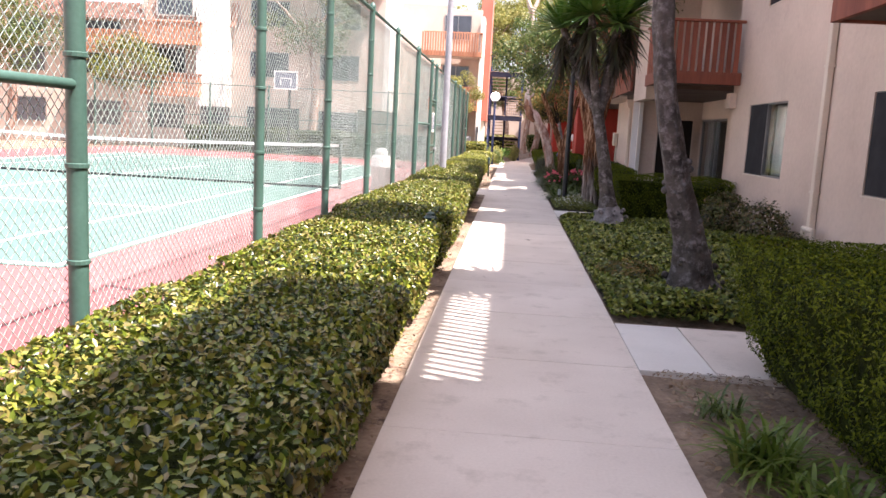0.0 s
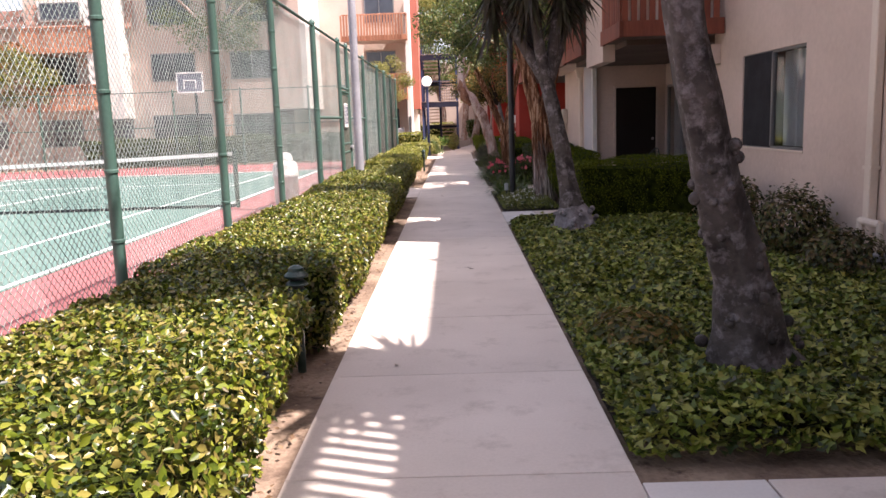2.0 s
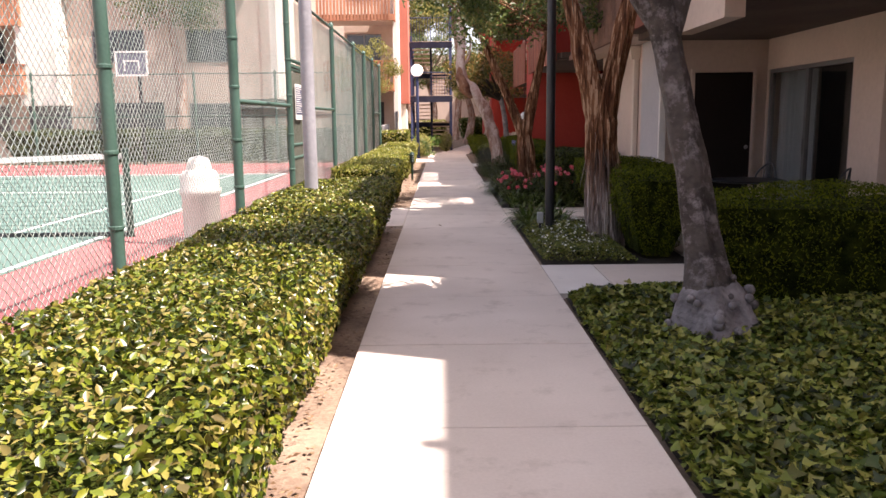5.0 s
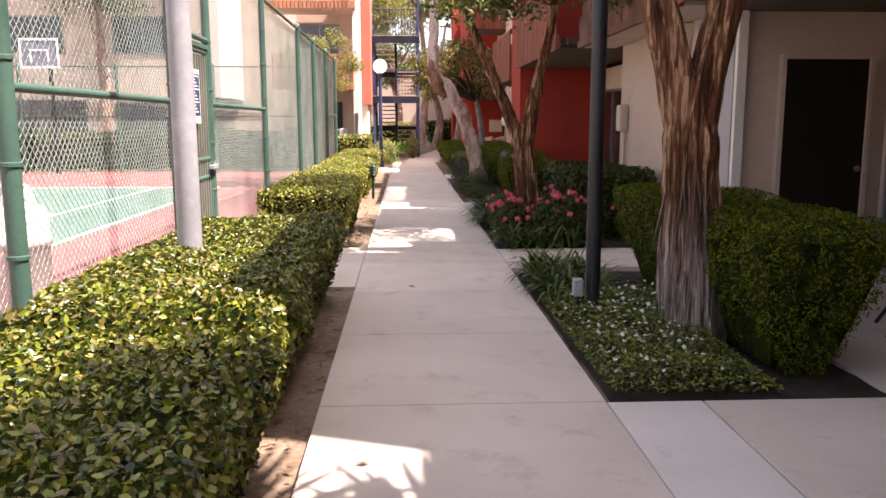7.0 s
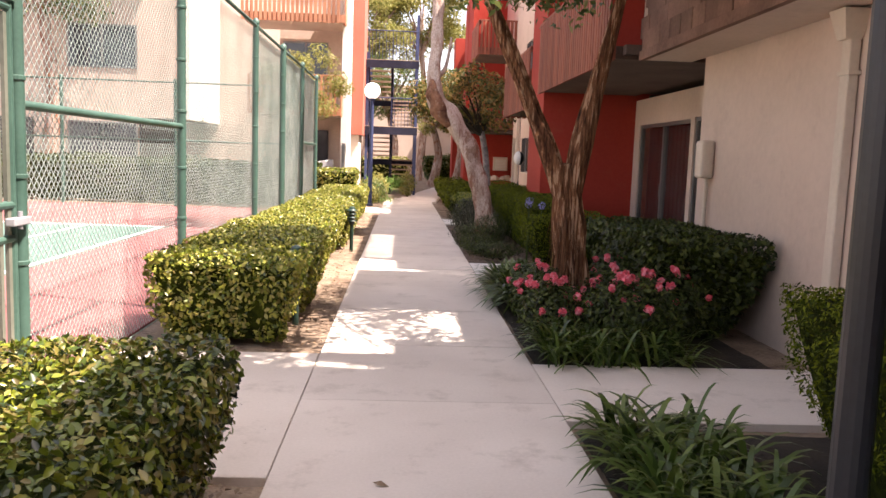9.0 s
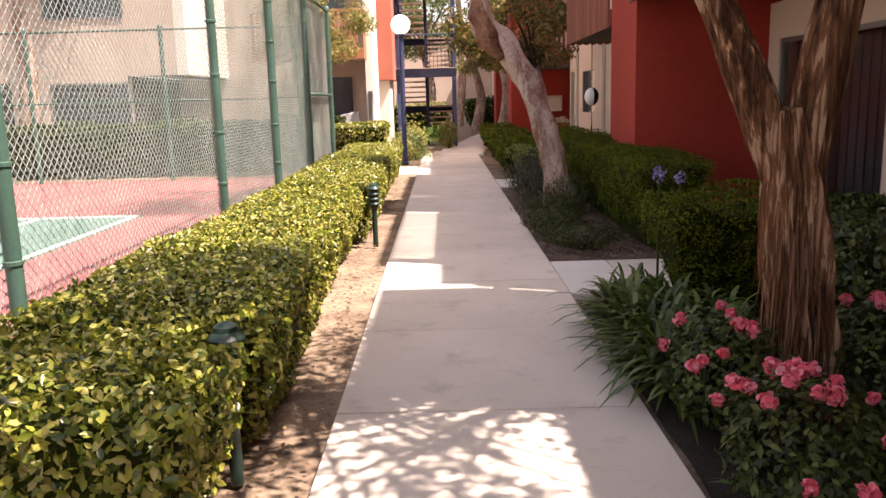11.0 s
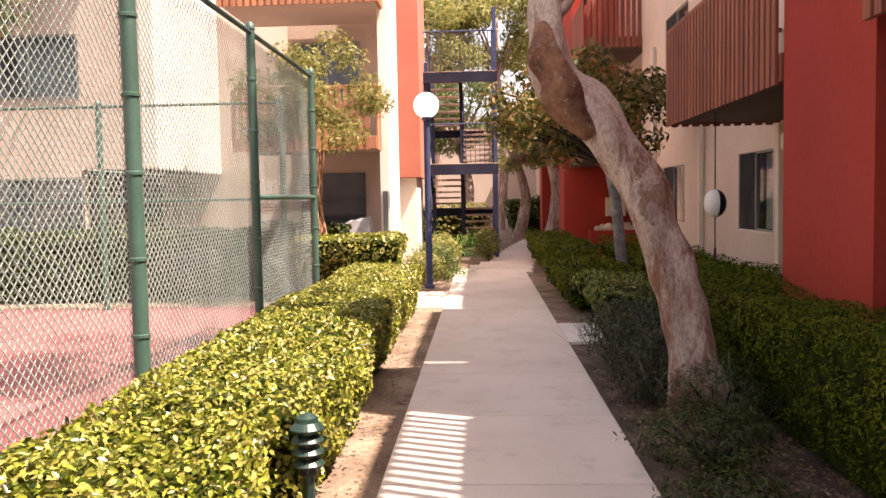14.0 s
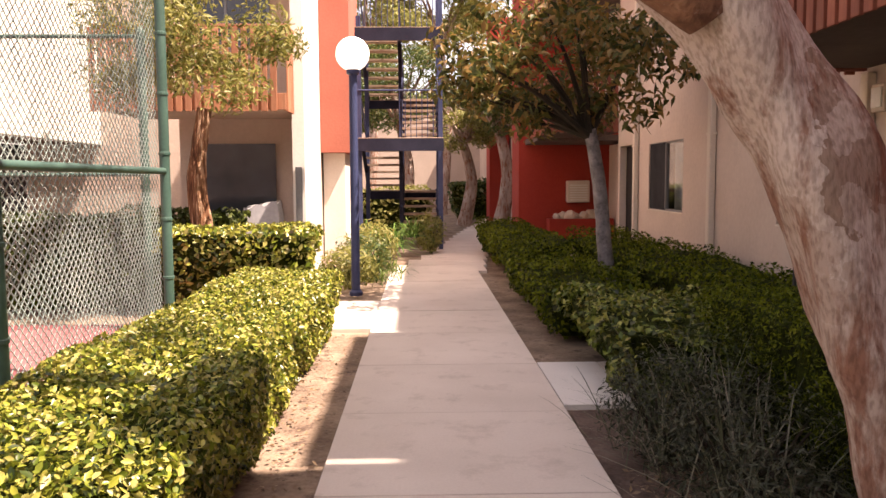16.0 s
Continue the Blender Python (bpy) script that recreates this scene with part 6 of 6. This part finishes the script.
def shaggy_tree(base, fork, tips, label, r0=0.19, crown_at=(), leaves=6000, seed=0, size=0.075, grey=False):
    th = thing("paperbark_tree", (base[0], base[1], 0), label, "tree")
    bx, by = base
    mid = Vector(((bx + fork[0]) / 2, (by + fork[1]) / 2, fork[2] * 0.55))
    bark = M_SHAG_GREY if grey else M_SHAG
    part("trunk", limb([(bx, by, -0.05), (bx, by, 0.25), mid, (mid + Vector(fork)) / 2, fork], [r0 * 1.3, r0 * 1.06, r0 * 0.97, r0 * 0.95, r0 * 0.5], 72, 0.15, 12, 0, seed, 0.42), bark, th, "stringy bark, weathered grey below" if grey else "", smooth=True)
    start = mid.lerp(Vector(fork), 0.42)
    for k, t in enumerate(tips):
        part("limb", limb([start, start.lerp(Vector(t), 0.45) + Vector((0.0, 0.03, 0.05)), Vector(t)], [r0 * 0.80, r0 * 0.60, r0 * 0.30], 40, 0.15, 9, 0, seed + k, 0.34), M_SHAG, th, smooth=True)
    r = np.random.default_rng(seed)
    n = 460
    zz = 0.25 + (fork[2] * 0.74 - 0.25) * r.uniform(0, 1, n) ** 1.1
    u = np.clip(zz / fork[2], 0, 1)
    az = r.uniform(0, 2 * math.pi, n)
    cx, cy = bx + (fork[0] - bx) * u, by + (fork[1] - by) * u
    girth = r0 * np.interp(u, [0, 0.2, 0.55, 1], [1.16, 1.06, 0.98, 0.93])
    P = np.column_stack((cx + np.cos(az) * girth, cy + np.sin(az) * girth, zz))
    way = np.column_stack((np.cos(az) * 0.05 + r.normal(0, 0.07, n), np.sin(az) * 0.05 + r.normal(0, 0.07, n), -np.ones(n)))
    low = zz < fork[2] * (0.52 + 0.2 * r.normal(0, 1, n))
    for pick, mat in ((low, L_STRIP_GREY if grey else L_STRIP), (~low, L_STRIP)):
        m = int(pick.sum())
        tagged(straps("shredded_bark", P[pick], way[pick], np.minimum(r.uniform(0.1, 0.5, m), P[pick][:, 2]), r.uniform(0.004, 0.012, m), mat, th, sag=0.0, segs=3), kind="stuff")
    for k, t in enumerate(tips):
        m = 110
        a, u = r.uniform(0, 2 * math.pi, m), r.uniform(0.12, 0.9, m)
        run = np.array(t) - np.array(start)
        bend = np.array([0.0, 0.03, 0.05]) * (4 * u * (1 - u))[:, None]
        rad = r0 * (0.76 - 0.52 * u)
        Q = np.array(start) + run * u[:, None] + bend + np.column_stack((np.cos(a) * rad, np.sin(a) * rad, np.zeros(m)))
        tagged(straps("shredded_bark", Q, -run / np.linalg.norm(run) + r.normal(0, 0.05, (m, 3)), r.uniform(0.12, 0.45, m), r.uniform(0.004, 0.013, m), L_STRIP, th, sag=0.0, segs=3), kind="stuff")
    if len(crown_at):
        crown(th, crown_at, r.uniform(0.3, 0.6, len(crown_at)), leaves, size, L_TREE)
        part("branching", merge(*[limb([Vector(tips[k % len(tips)]), (Vector(tips[k % len(tips)]) + Vector(c)) / 2 + Vector((0, 0, 0.1)), Vector(c)], [r0 * 0.2, r0 * 0.1, 0.008], 6, 0.1, 4) for k, c in enumerate(crown_at)]), M_SHAG, th)
    return th


shaggy_tree((1.68, 17.5), (1.60, 17.45, 1.75), ((1.12, 17.6, 3.2), (2.0, 17.4, 3.2)), "tall tree with shaggy red-brown peeling bark", 0.17,
            clumps((1.85, 17.6, 4.5), (1.05, 1.4, 0.8), 22, 1), 7000, 1, grey=True)
shaggy_tree((1.45, 23.05), (1.28, 22.98, 1.42), ((0.52, 23.15, 2.95), (1.72, 22.95, 2.95)), "forked tree with shaggy peeling bark over the roses", 0.125,
            clumps((1.1, 22.1, 3.7), (1.8, 2.2, 1.0), 44, 2), 16000, 2, 0.085)

gum = thing("leaning_gum_tree", (1.40, 30.3, 0), "leaning tree with mottled peeling cream and brown bark", "tree")
part("trunk", limb([(1.42, 30.2, -0.05), (1.37, 30.2, 0.3), (1.22, 30.25, 0.95), (0.95, 30.3, 1.7), (0.66, 30.35, 2.17), (0.42, 30.4, 2.45), (0.37, 30.45, 2.85), (0.40, 30.6, 3.9), (0.3, 30.7, 6.2)],
                   [0.25, 0.175, 0.152, 0.155, 0.165, 0.16, 0.12, 0.10, 0.08], 40, 0.28, 10, 3, 9.0), M_GUM, gum, smooth=True)
for pts, rad in (([(0.38, 30.5, 2.85), (0.56, 30.55, 3.05), (0.66, 30.6, 3.6)], [0.05, 0.035, 0.02]), ([(0.3, 30.7, 6.0), (-0.1, 31.0, 7.2), (-0.3, 31.2, 8.0)], [0.09, 0.06, 0.03]),
                 ([(0.3, 30.7, 6.0), (0.9, 31.0, 7.4), (1.2, 31.4, 8.2)], [0.08, 0.05, 0.03])):
    part("limb", limb(pts, rad, 10), M_GUM, gum, smooth=True)
M_BURL = surface("rusty_burl_bark", (0.07, 0.025, 0.014), (0.30, 0.15, 0.09), 30, 6.0, 0.95, 1.0, stain=(0.40, 0.30, 0.25), stain_at=(0.58, 0.68), dist=0.04)
part("burl", limb([(0.66, 30.24, 2.0), (0.45, 30.23, 2.28), (0.34, 30.30, 2.55), (0.33, 30.38, 2.8)], [0.06, 0.145, 0.13, 0.05], 28, 0.5, 8, 0, 4.0), M_BURL, gum, "dark rusty burl at the bend", smooth=True)
crown(gum, clumps((0.4, 31.2, 8.2), (1.9, 1.9, 0.9), 26, 5), 0.5, 6000, 0.10, L_EUC)

t6 = thing("magnolia_tree", (2.24, 38.3, 0), "small round-headed tree with broad glossy leaves", "tree")
part("trunk", limb([(2.3, 38.3, -0.05), (2.24, 38.3, 0.6), (2.15, 38.3, 1.5), (2.0, 38.2, 2.2)], [0.13, 0.10, 0.09, 0.08], 14, 0.1), M_BARK_PALE, t6, smooth=True)
CR6 = clumps((1.6, 38.1, 3.0), (1.45, 1.3, 0.9), 34, 6)
part("branching", merge(*[limb([(2.0, 38.2, 2.1), (2.0 + (c[0] - 2.0) * 0.5, 38.2 + (c[1] - 38.2) * 0.5, 2.1 + (c[2] - 2.1) * 0.6), c], [0.05, 0.03, 0.008], 6, 0.1, 4) for c in CR6[::2]]), M_TWIG, t6)
crown(t6, CR6, 0.42, 5200, 0.14, L_BRONZE, aspect=0.4)

bt = thing("bottlebrush_tree", (-2.75, 37.3, 0), "small bottlebrush tree by the corner of the fence", "tree")
part("trunk", limb([(-2.75, 37.3, -0.05), (-2.72, 37.3, 0.8), (-2.8, 37.35, 1.6), (-2.7, 37.4, 2.4)], [0.13, 0.11, 0.1, 0.08], 14, 0.25, 6, 5), M_SHAG, bt, smooth=True)
crown(bt, clumps((-2.9, 37.4, 3.2), (1.15, 0.8, 0.95), 34, 8), 0.36, 7000, 0.10, L_EUC, aspect=0.28)


def far_tree(at, h, spread, label, leaf, seed, size=0.22, n=8000):
    th = thing("background_tree", (at[0], at[1], 0), label, "tree", "trees behind the buildings")
    part("trunk", limb([(at[0], at[1], -0.05), (at[0] + 0.3, at[1], h * 0.3), (at[0] - 0.1, at[1], h * 0.62)], [0.26, 0.2, 0.12], 12, 0.15), M_PAPERBARK, th, smooth=True)
    c = clumps((at[0], at[1], h * 0.75), (spread, spread, h * 0.24), 30, seed)
    part("branching", merge(*[limb([(at[0] - 0.05, at[1], h * 0.55), (Vector((at[0], at[1], h * 0.6)) + Vector(p)) / 2, p], [0.1, 0.06, 0.015], 6, 0.1, 3) for p in c[::3]]), M_PAPERBARK, th)
    crown(th, c, spread * 0.33, n, size, leaf, aspect=0.35)
    return th


far_tree((0.8, 66.0), 13.8, 3.4, "tall golden-green gum tree beyond the stairs", L_EUC, 11, 0.24, 15000)
far_tree((-2.6, 64.0), 12.6, 3.0, "tall golden-green gum tree beyond the stairs", L_EUC, 12, 0.24, 13000)
far_tree((1.3, 56.0), 5.2, 1.5, "pale-trunked gum tree leaning over the far path", L_EUC, 13, 0.14)
far_tree((-0.9, 55.5), 6.2, 1.7, "leafy tree seen through the stairs", L_TREE, 18, 0.15)
far_tree((-3.0, 57.0), 6.8, 1.9, "leafy tree seen through the stairs", L_TREE, 19, 0.16)
far_tree((2.2, 52.5), 5.6, 1.3, "dark tree beside the far path", L_TREE, 14, 0.13)
far_tree((-10.2, 38.9), 9.5, 2.6, "tall dark-trunked tree behind the court", L_TREE, 15, 0.16)
far_tree((-19.4, 38.0), 5.4, 2.2, "yellow-green tree behind the court", L_HEDGE, 16, 0.14)
far_tree((-24.6, 37.0), 7.2, 2.8, "leafy tree behind the court", L_TREE, 17, 0.16)

# ---- shrubs and flowers ----
bush("shrub", (3.33, 12.8, 0.0), (0.40, 0.40, 0.39), "rounded shrub with pale-edged leaves by the wall", L_SHRUB, 3000, 0.055)
bush("shrub", (3.42, 11.15, 0.0), (0.36, 0.42, 0.37), "rounded shrub with reddish-green leaves by the wall", L_SHRUB, 3000, 0.055)
bush("shrub", (3.42, 10.1, 0.0), (0.34, 0.4, 0.24), "low shrub by the wall", L_SHRUB, 1800, 0.055)


def strap_clump(name, at, n, length, width, label, category, spread=0.2, sag=0.55, leaf=None, rise=(0.5, 1.35)):
    th = thing(name, at, label, category, "strap-leaved clumps")
    az, el = rng.uniform(0, 2 * math.pi, n), rng.uniform(*rise, n)
    way = np.column_stack((np.cos(az) * np.cos(el), np.sin(az) * np.cos(el), np.sin(el)))
    b = np.array(at) + np.column_stack((rng.normal(0, spread, n).clip(-1.5 * spread, 1.5 * spread), rng.normal(0, spread, n).clip(-1.8 * spread, 1.8 * spread), np.zeros(n)))
    if at[0] > 0:
        b[:, 0] = np.maximum(b[:, 0], 0.97)
        way[:, 0] = np.where(b[:, 0] < 1.15, np.maximum(way[:, 0], -0.5), way[:, 0])
    long = rng.uniform(0.6, 1.1, n) * length
    wide = rng.uniform(0.75, 1.2, n) * width
    single = 60 if at[0] > 0 else 0
    for k in range(single):
        straps("leaf", b[k:k + 1], way[k:k + 1], long[k:k + 1], wide[k:k + 1], leaf or L_STRAP, th, sag=sag, segs=5)
    k = single if n > single + 10 else 0
    tagged(straps("leaf_mass", b[k:], way[k:], long[k:], wide[k:], leaf or L_STRAP, th, sag=sag, segs=5), kind="stuff")
    return th


strap_clump("lily_clump", (1.14, 3.45, 0), 170, 0.52, 0.022, "full clump of arching green lily leaves", "plant", 0.09, 0.5, L_LILY)
strap_clump("lily_clump", (1.3, 3.05, 0), 100, 0.40, 0.022, "clump of arching green lily leaves", "plant", 0.09, 0.5, L_LILY)
strap_clump("lily_clump", (1.12, 4.2, 0), 80, 0.34, 0.013, "thin clump of lily leaves on bare soil", "plant", 0.07)
strap_clump("agapanthus", (1.10, 18.95, 0), 260, 0.62, 0.034, "clump of long arching agapanthus leaves", "plant", 0.22)
strap_clump("agapanthus", (1.15, 19.6, 0), 260, 0.62, 0.034, "clump of long arching agapanthus leaves", "plant", 0.22)
strap_clump("agapanthus", (1.15, 24.35, 0), 560, 0.80, 0.040, "clump of long arching agapanthus leaves", "plant", 0.22)
strap_clump("agapanthus", (1.12, 23.7, 0), 560, 0.80, 0.040, "clump of long arching agapanthus leaves", "plant", 0.22)
strap_clump("agapanthus", (1.18, 21.75, 0), 260, 0.66, 0.032, "clump of long arching agapanthus leaves", "plant", 0.22)
strap_clump("agapanthus", (1.7, 21.75, 0), 220, 0.62, 0.030, "clump of long arching agapanthus leaves", "plant", 0.2)


def rose_bush(at, radii, flowers, seed):
    th = bush("rose_bush", at, radii, "rose bush with open pink flowers", L_DARK, 2600, 0.042, "rose")
    r = np.random.default_rng(seed)
    for k in range(int(flowers * 1.7)):
        a, e = r.uniform(0, 2 * math.pi), r.uniform(0.15, 1.4)
        c = np.array(at) + [0, 0, radii[2]] + np.array([math.cos(a) * math.cos(e), math.sin(a) * math.cos(e), math.sin(e)]) * radii * 1.05
        d = unit(r.normal(0, 1, (60, 3)) + [0, 0, 0.45])
        P = c + d * r.uniform(0.006, 0.030, (60, 1)) * r.uniform(0.75, 1.25)
        foliage("flower", P, d, 0.030, P_PINK, th, aspect=0.95, spread=0.45, oval=True)
    return th


rose_bush((1.12, 22.3, 0), np.array((0.30, 0.45, 0.24)), 15, 1)
rose_bush((1.65, 22.0, 0), np.array((0.38, 0.4, 0.30)), 12, 2)
rose_bush((1.12, 23.1, 0), np.array((0.28, 0.35, 0.26)), 8, 3)
rose_bush((1.85, 23.0, 0), np.array((0.38, 0.4, 0.30)), 10, 4)
rose_bush((2.0, 22.2, 0), np.array((0.34, 0.34, 0.30)), 8, 5)


def blue_heads(at, n, seed):
    th = thing("agapanthus_flower", at, "blue agapanthus flower heads above the hedge", "flower")
    r = np.random.default_rng(seed)
    for k in range(n):
        c = np.array(at) + [r.uniform(-0.09, 0.09), r.uniform(-0.08, 0.08), r.uniform(0.90, 0.99)]
        part("stalk", rod((c[0], c[1], 0), tuple(c), 0.006, n=6), L_STRAP, th)
        d = unit(r.normal(0, 1, (26, 3)))
        foliage("flower_head", c + d * 0.04, d, 0.04, P_BLUE, th, aspect=0.35, along=d, spread=0.3)
    return th


blue_heads((1.40, 25.12, 0), 3, 3)
strap_clump("agapanthus", (1.22, 25.2, 0), 160, 0.6, 0.03, "clump of long arching agapanthus leaves", "plant", 0.14)
for k, (x, y, h) in enumerate(((1.05, 28.3, 0.22), (1.15, 29.2, 0.30), (1.15, 30.7, 0.45), (1.3, 31.4, 0.55), (1.15, 32.2, 0.5), (1.2, 27.5, 0.2), (1.45, 30.0, 0.4), (1.5, 32.3, 0.6))):
    sage = bush("sage_bush", (x, y, 0), (0.34 + 0.1 * (k % 2), 0.38, h * 0.62), "loose grey-green sage bush by the path", L_SAGE if k in (2, 3, 4) else L_DARK, 2600, 0.045, "shrub", aspect=0.2, stems=9)
    if h > 0.35:
        m = 130
        az, el = rng.uniform(0, 2 * math.pi, m), rng.uniform(0.5, 1.4, m)
        way = np.column_stack((np.cos(az) * np.cos(el), np.sin(az) * np.cos(el), np.sin(el)))
        foot = np.array([x, y, 0.05]) + np.column_stack((rng.normal(0, 0.13, m), rng.normal(0, 0.15, m), np.zeros(m)))
        tagged(straps("sprig_mass", foot, way, rng.uniform(0.6, 1.15, m) * h * 1.5, rng.uniform(0.004, 0.011, m), L_SPRIG, sage, sag=0.25, segs=4), kind="stuff")
for x, y in ((-0.75, 42.6), (-1.2, 43.5), (-0.35, 45.0)):
    strap_clump("fountain_palm", (x, y, 0.35), 120, 0.95, 0.03, "feathery young palm by the stairs", "palm", 0.08, 0.5, L_YUCCA, (0.2, 1.3))
hedge("garden_hedge", -4.0, 0.1, 51.2, 52.4, 1.3, "loose green hedge beyond the stairs", L_EUC, 0.11, 160, wobble=0.15)
hedge("garden_hedge", 1.0, 3.1, 60.0, 61.0, 1.5, "loose green hedge at the end of the path", L_TREE, 0.13, 120, wobble=0.15)
strap_clump("border_plants", (-0.95, 40.3, 0), 150, 0.5, 0.025, "loose leafy border plants by the lamp", "plant", 0.3)
strap_clump("border_plants", (-0.95, 41.3, 0), 150, 0.5, 0.025, "loose leafy border plants by the lamp", "plant", 0.3)

bush("low_shrub", (1.2, 8.2, 0.0), (0.30, 0.42, 0.13), "low bronze-leaved shrub in the ivy", L_BRONZE, 900, 0.06)
bush("border_shrub", (-1.25, 39.5, 0.0), (0.42, 0.5, 0.30), "loose leafy shrub at the foot of the lamp", L_EUC, 1500, 0.09, aspect=0.3)
bush("border_shrub", (-1.1, 40.6, 0.0), (0.45, 0.55, 0.36), "loose leafy shrub at the foot of the lamp", L_TREE, 1500, 0.09, aspect=0.3)
bush("border_shrub", (-1.0, 42.0, 0.0), (0.45, 0.55, 0.42), "loose leafy shrub by the stairs", L_EUC, 1500, 0.10, aspect=0.3)
bush("border_shrub", (0.0, 45.2, 0.0), (0.32, 0.5, 0.42), "loose leafy shrub by the stairs", L_EUC, 1300, 0.10, aspect=0.3)

# ---- leaf litter ----
n = 2600
P = np.column_stack((rng.uniform(-1.15, -0.74, n), rng.uniform(0, 36, n), np.full(n, 0.0)))
P[:, 2] = -0.012
tagged(foliage("leaf_litter", P, np.tile([0.0, 0, 1], (n, 1)), 0.035, L_LITTER, None, aspect=0.6, spread=0.25), "dry fallen leaves on the soil strip", "leaf litter", kind="stuff")
n = 5200
P = np.column_stack((rng.uniform(0.86, 2.0, n), np.where(rng.uniform(0, 1, n) < 0.4, rng.uniform(2, 5, n), rng.uniform(26.9, 32, n)), np.full(n, 0.012)))
tagged(foliage("leaf_litter", P, np.tile([0.0, 0, 1], (n, 1)), 0.045, L_LITTER, None, aspect=0.4, spread=0.25), "dry fallen leaves on the soil bed", "leaf litter", kind="stuff")
n = 5
P = np.column_stack((rng.uniform(-0.5, 0.7, n), rng.uniform(3, 34, n), np.full(n, 0.008)))
P[0] = (0.2, 11.2, 0.012)
P[1] = (0.17, 11.26, 0.012)
tagged(foliage("fallen_leaves", P, np.tile([0.0, 0, 1], (n, 1)), 0.07, L_LITTER, None, aspect=0.5, spread=0.2), "few dry leaves lying on the path", "leaf litter", kind="stuff")
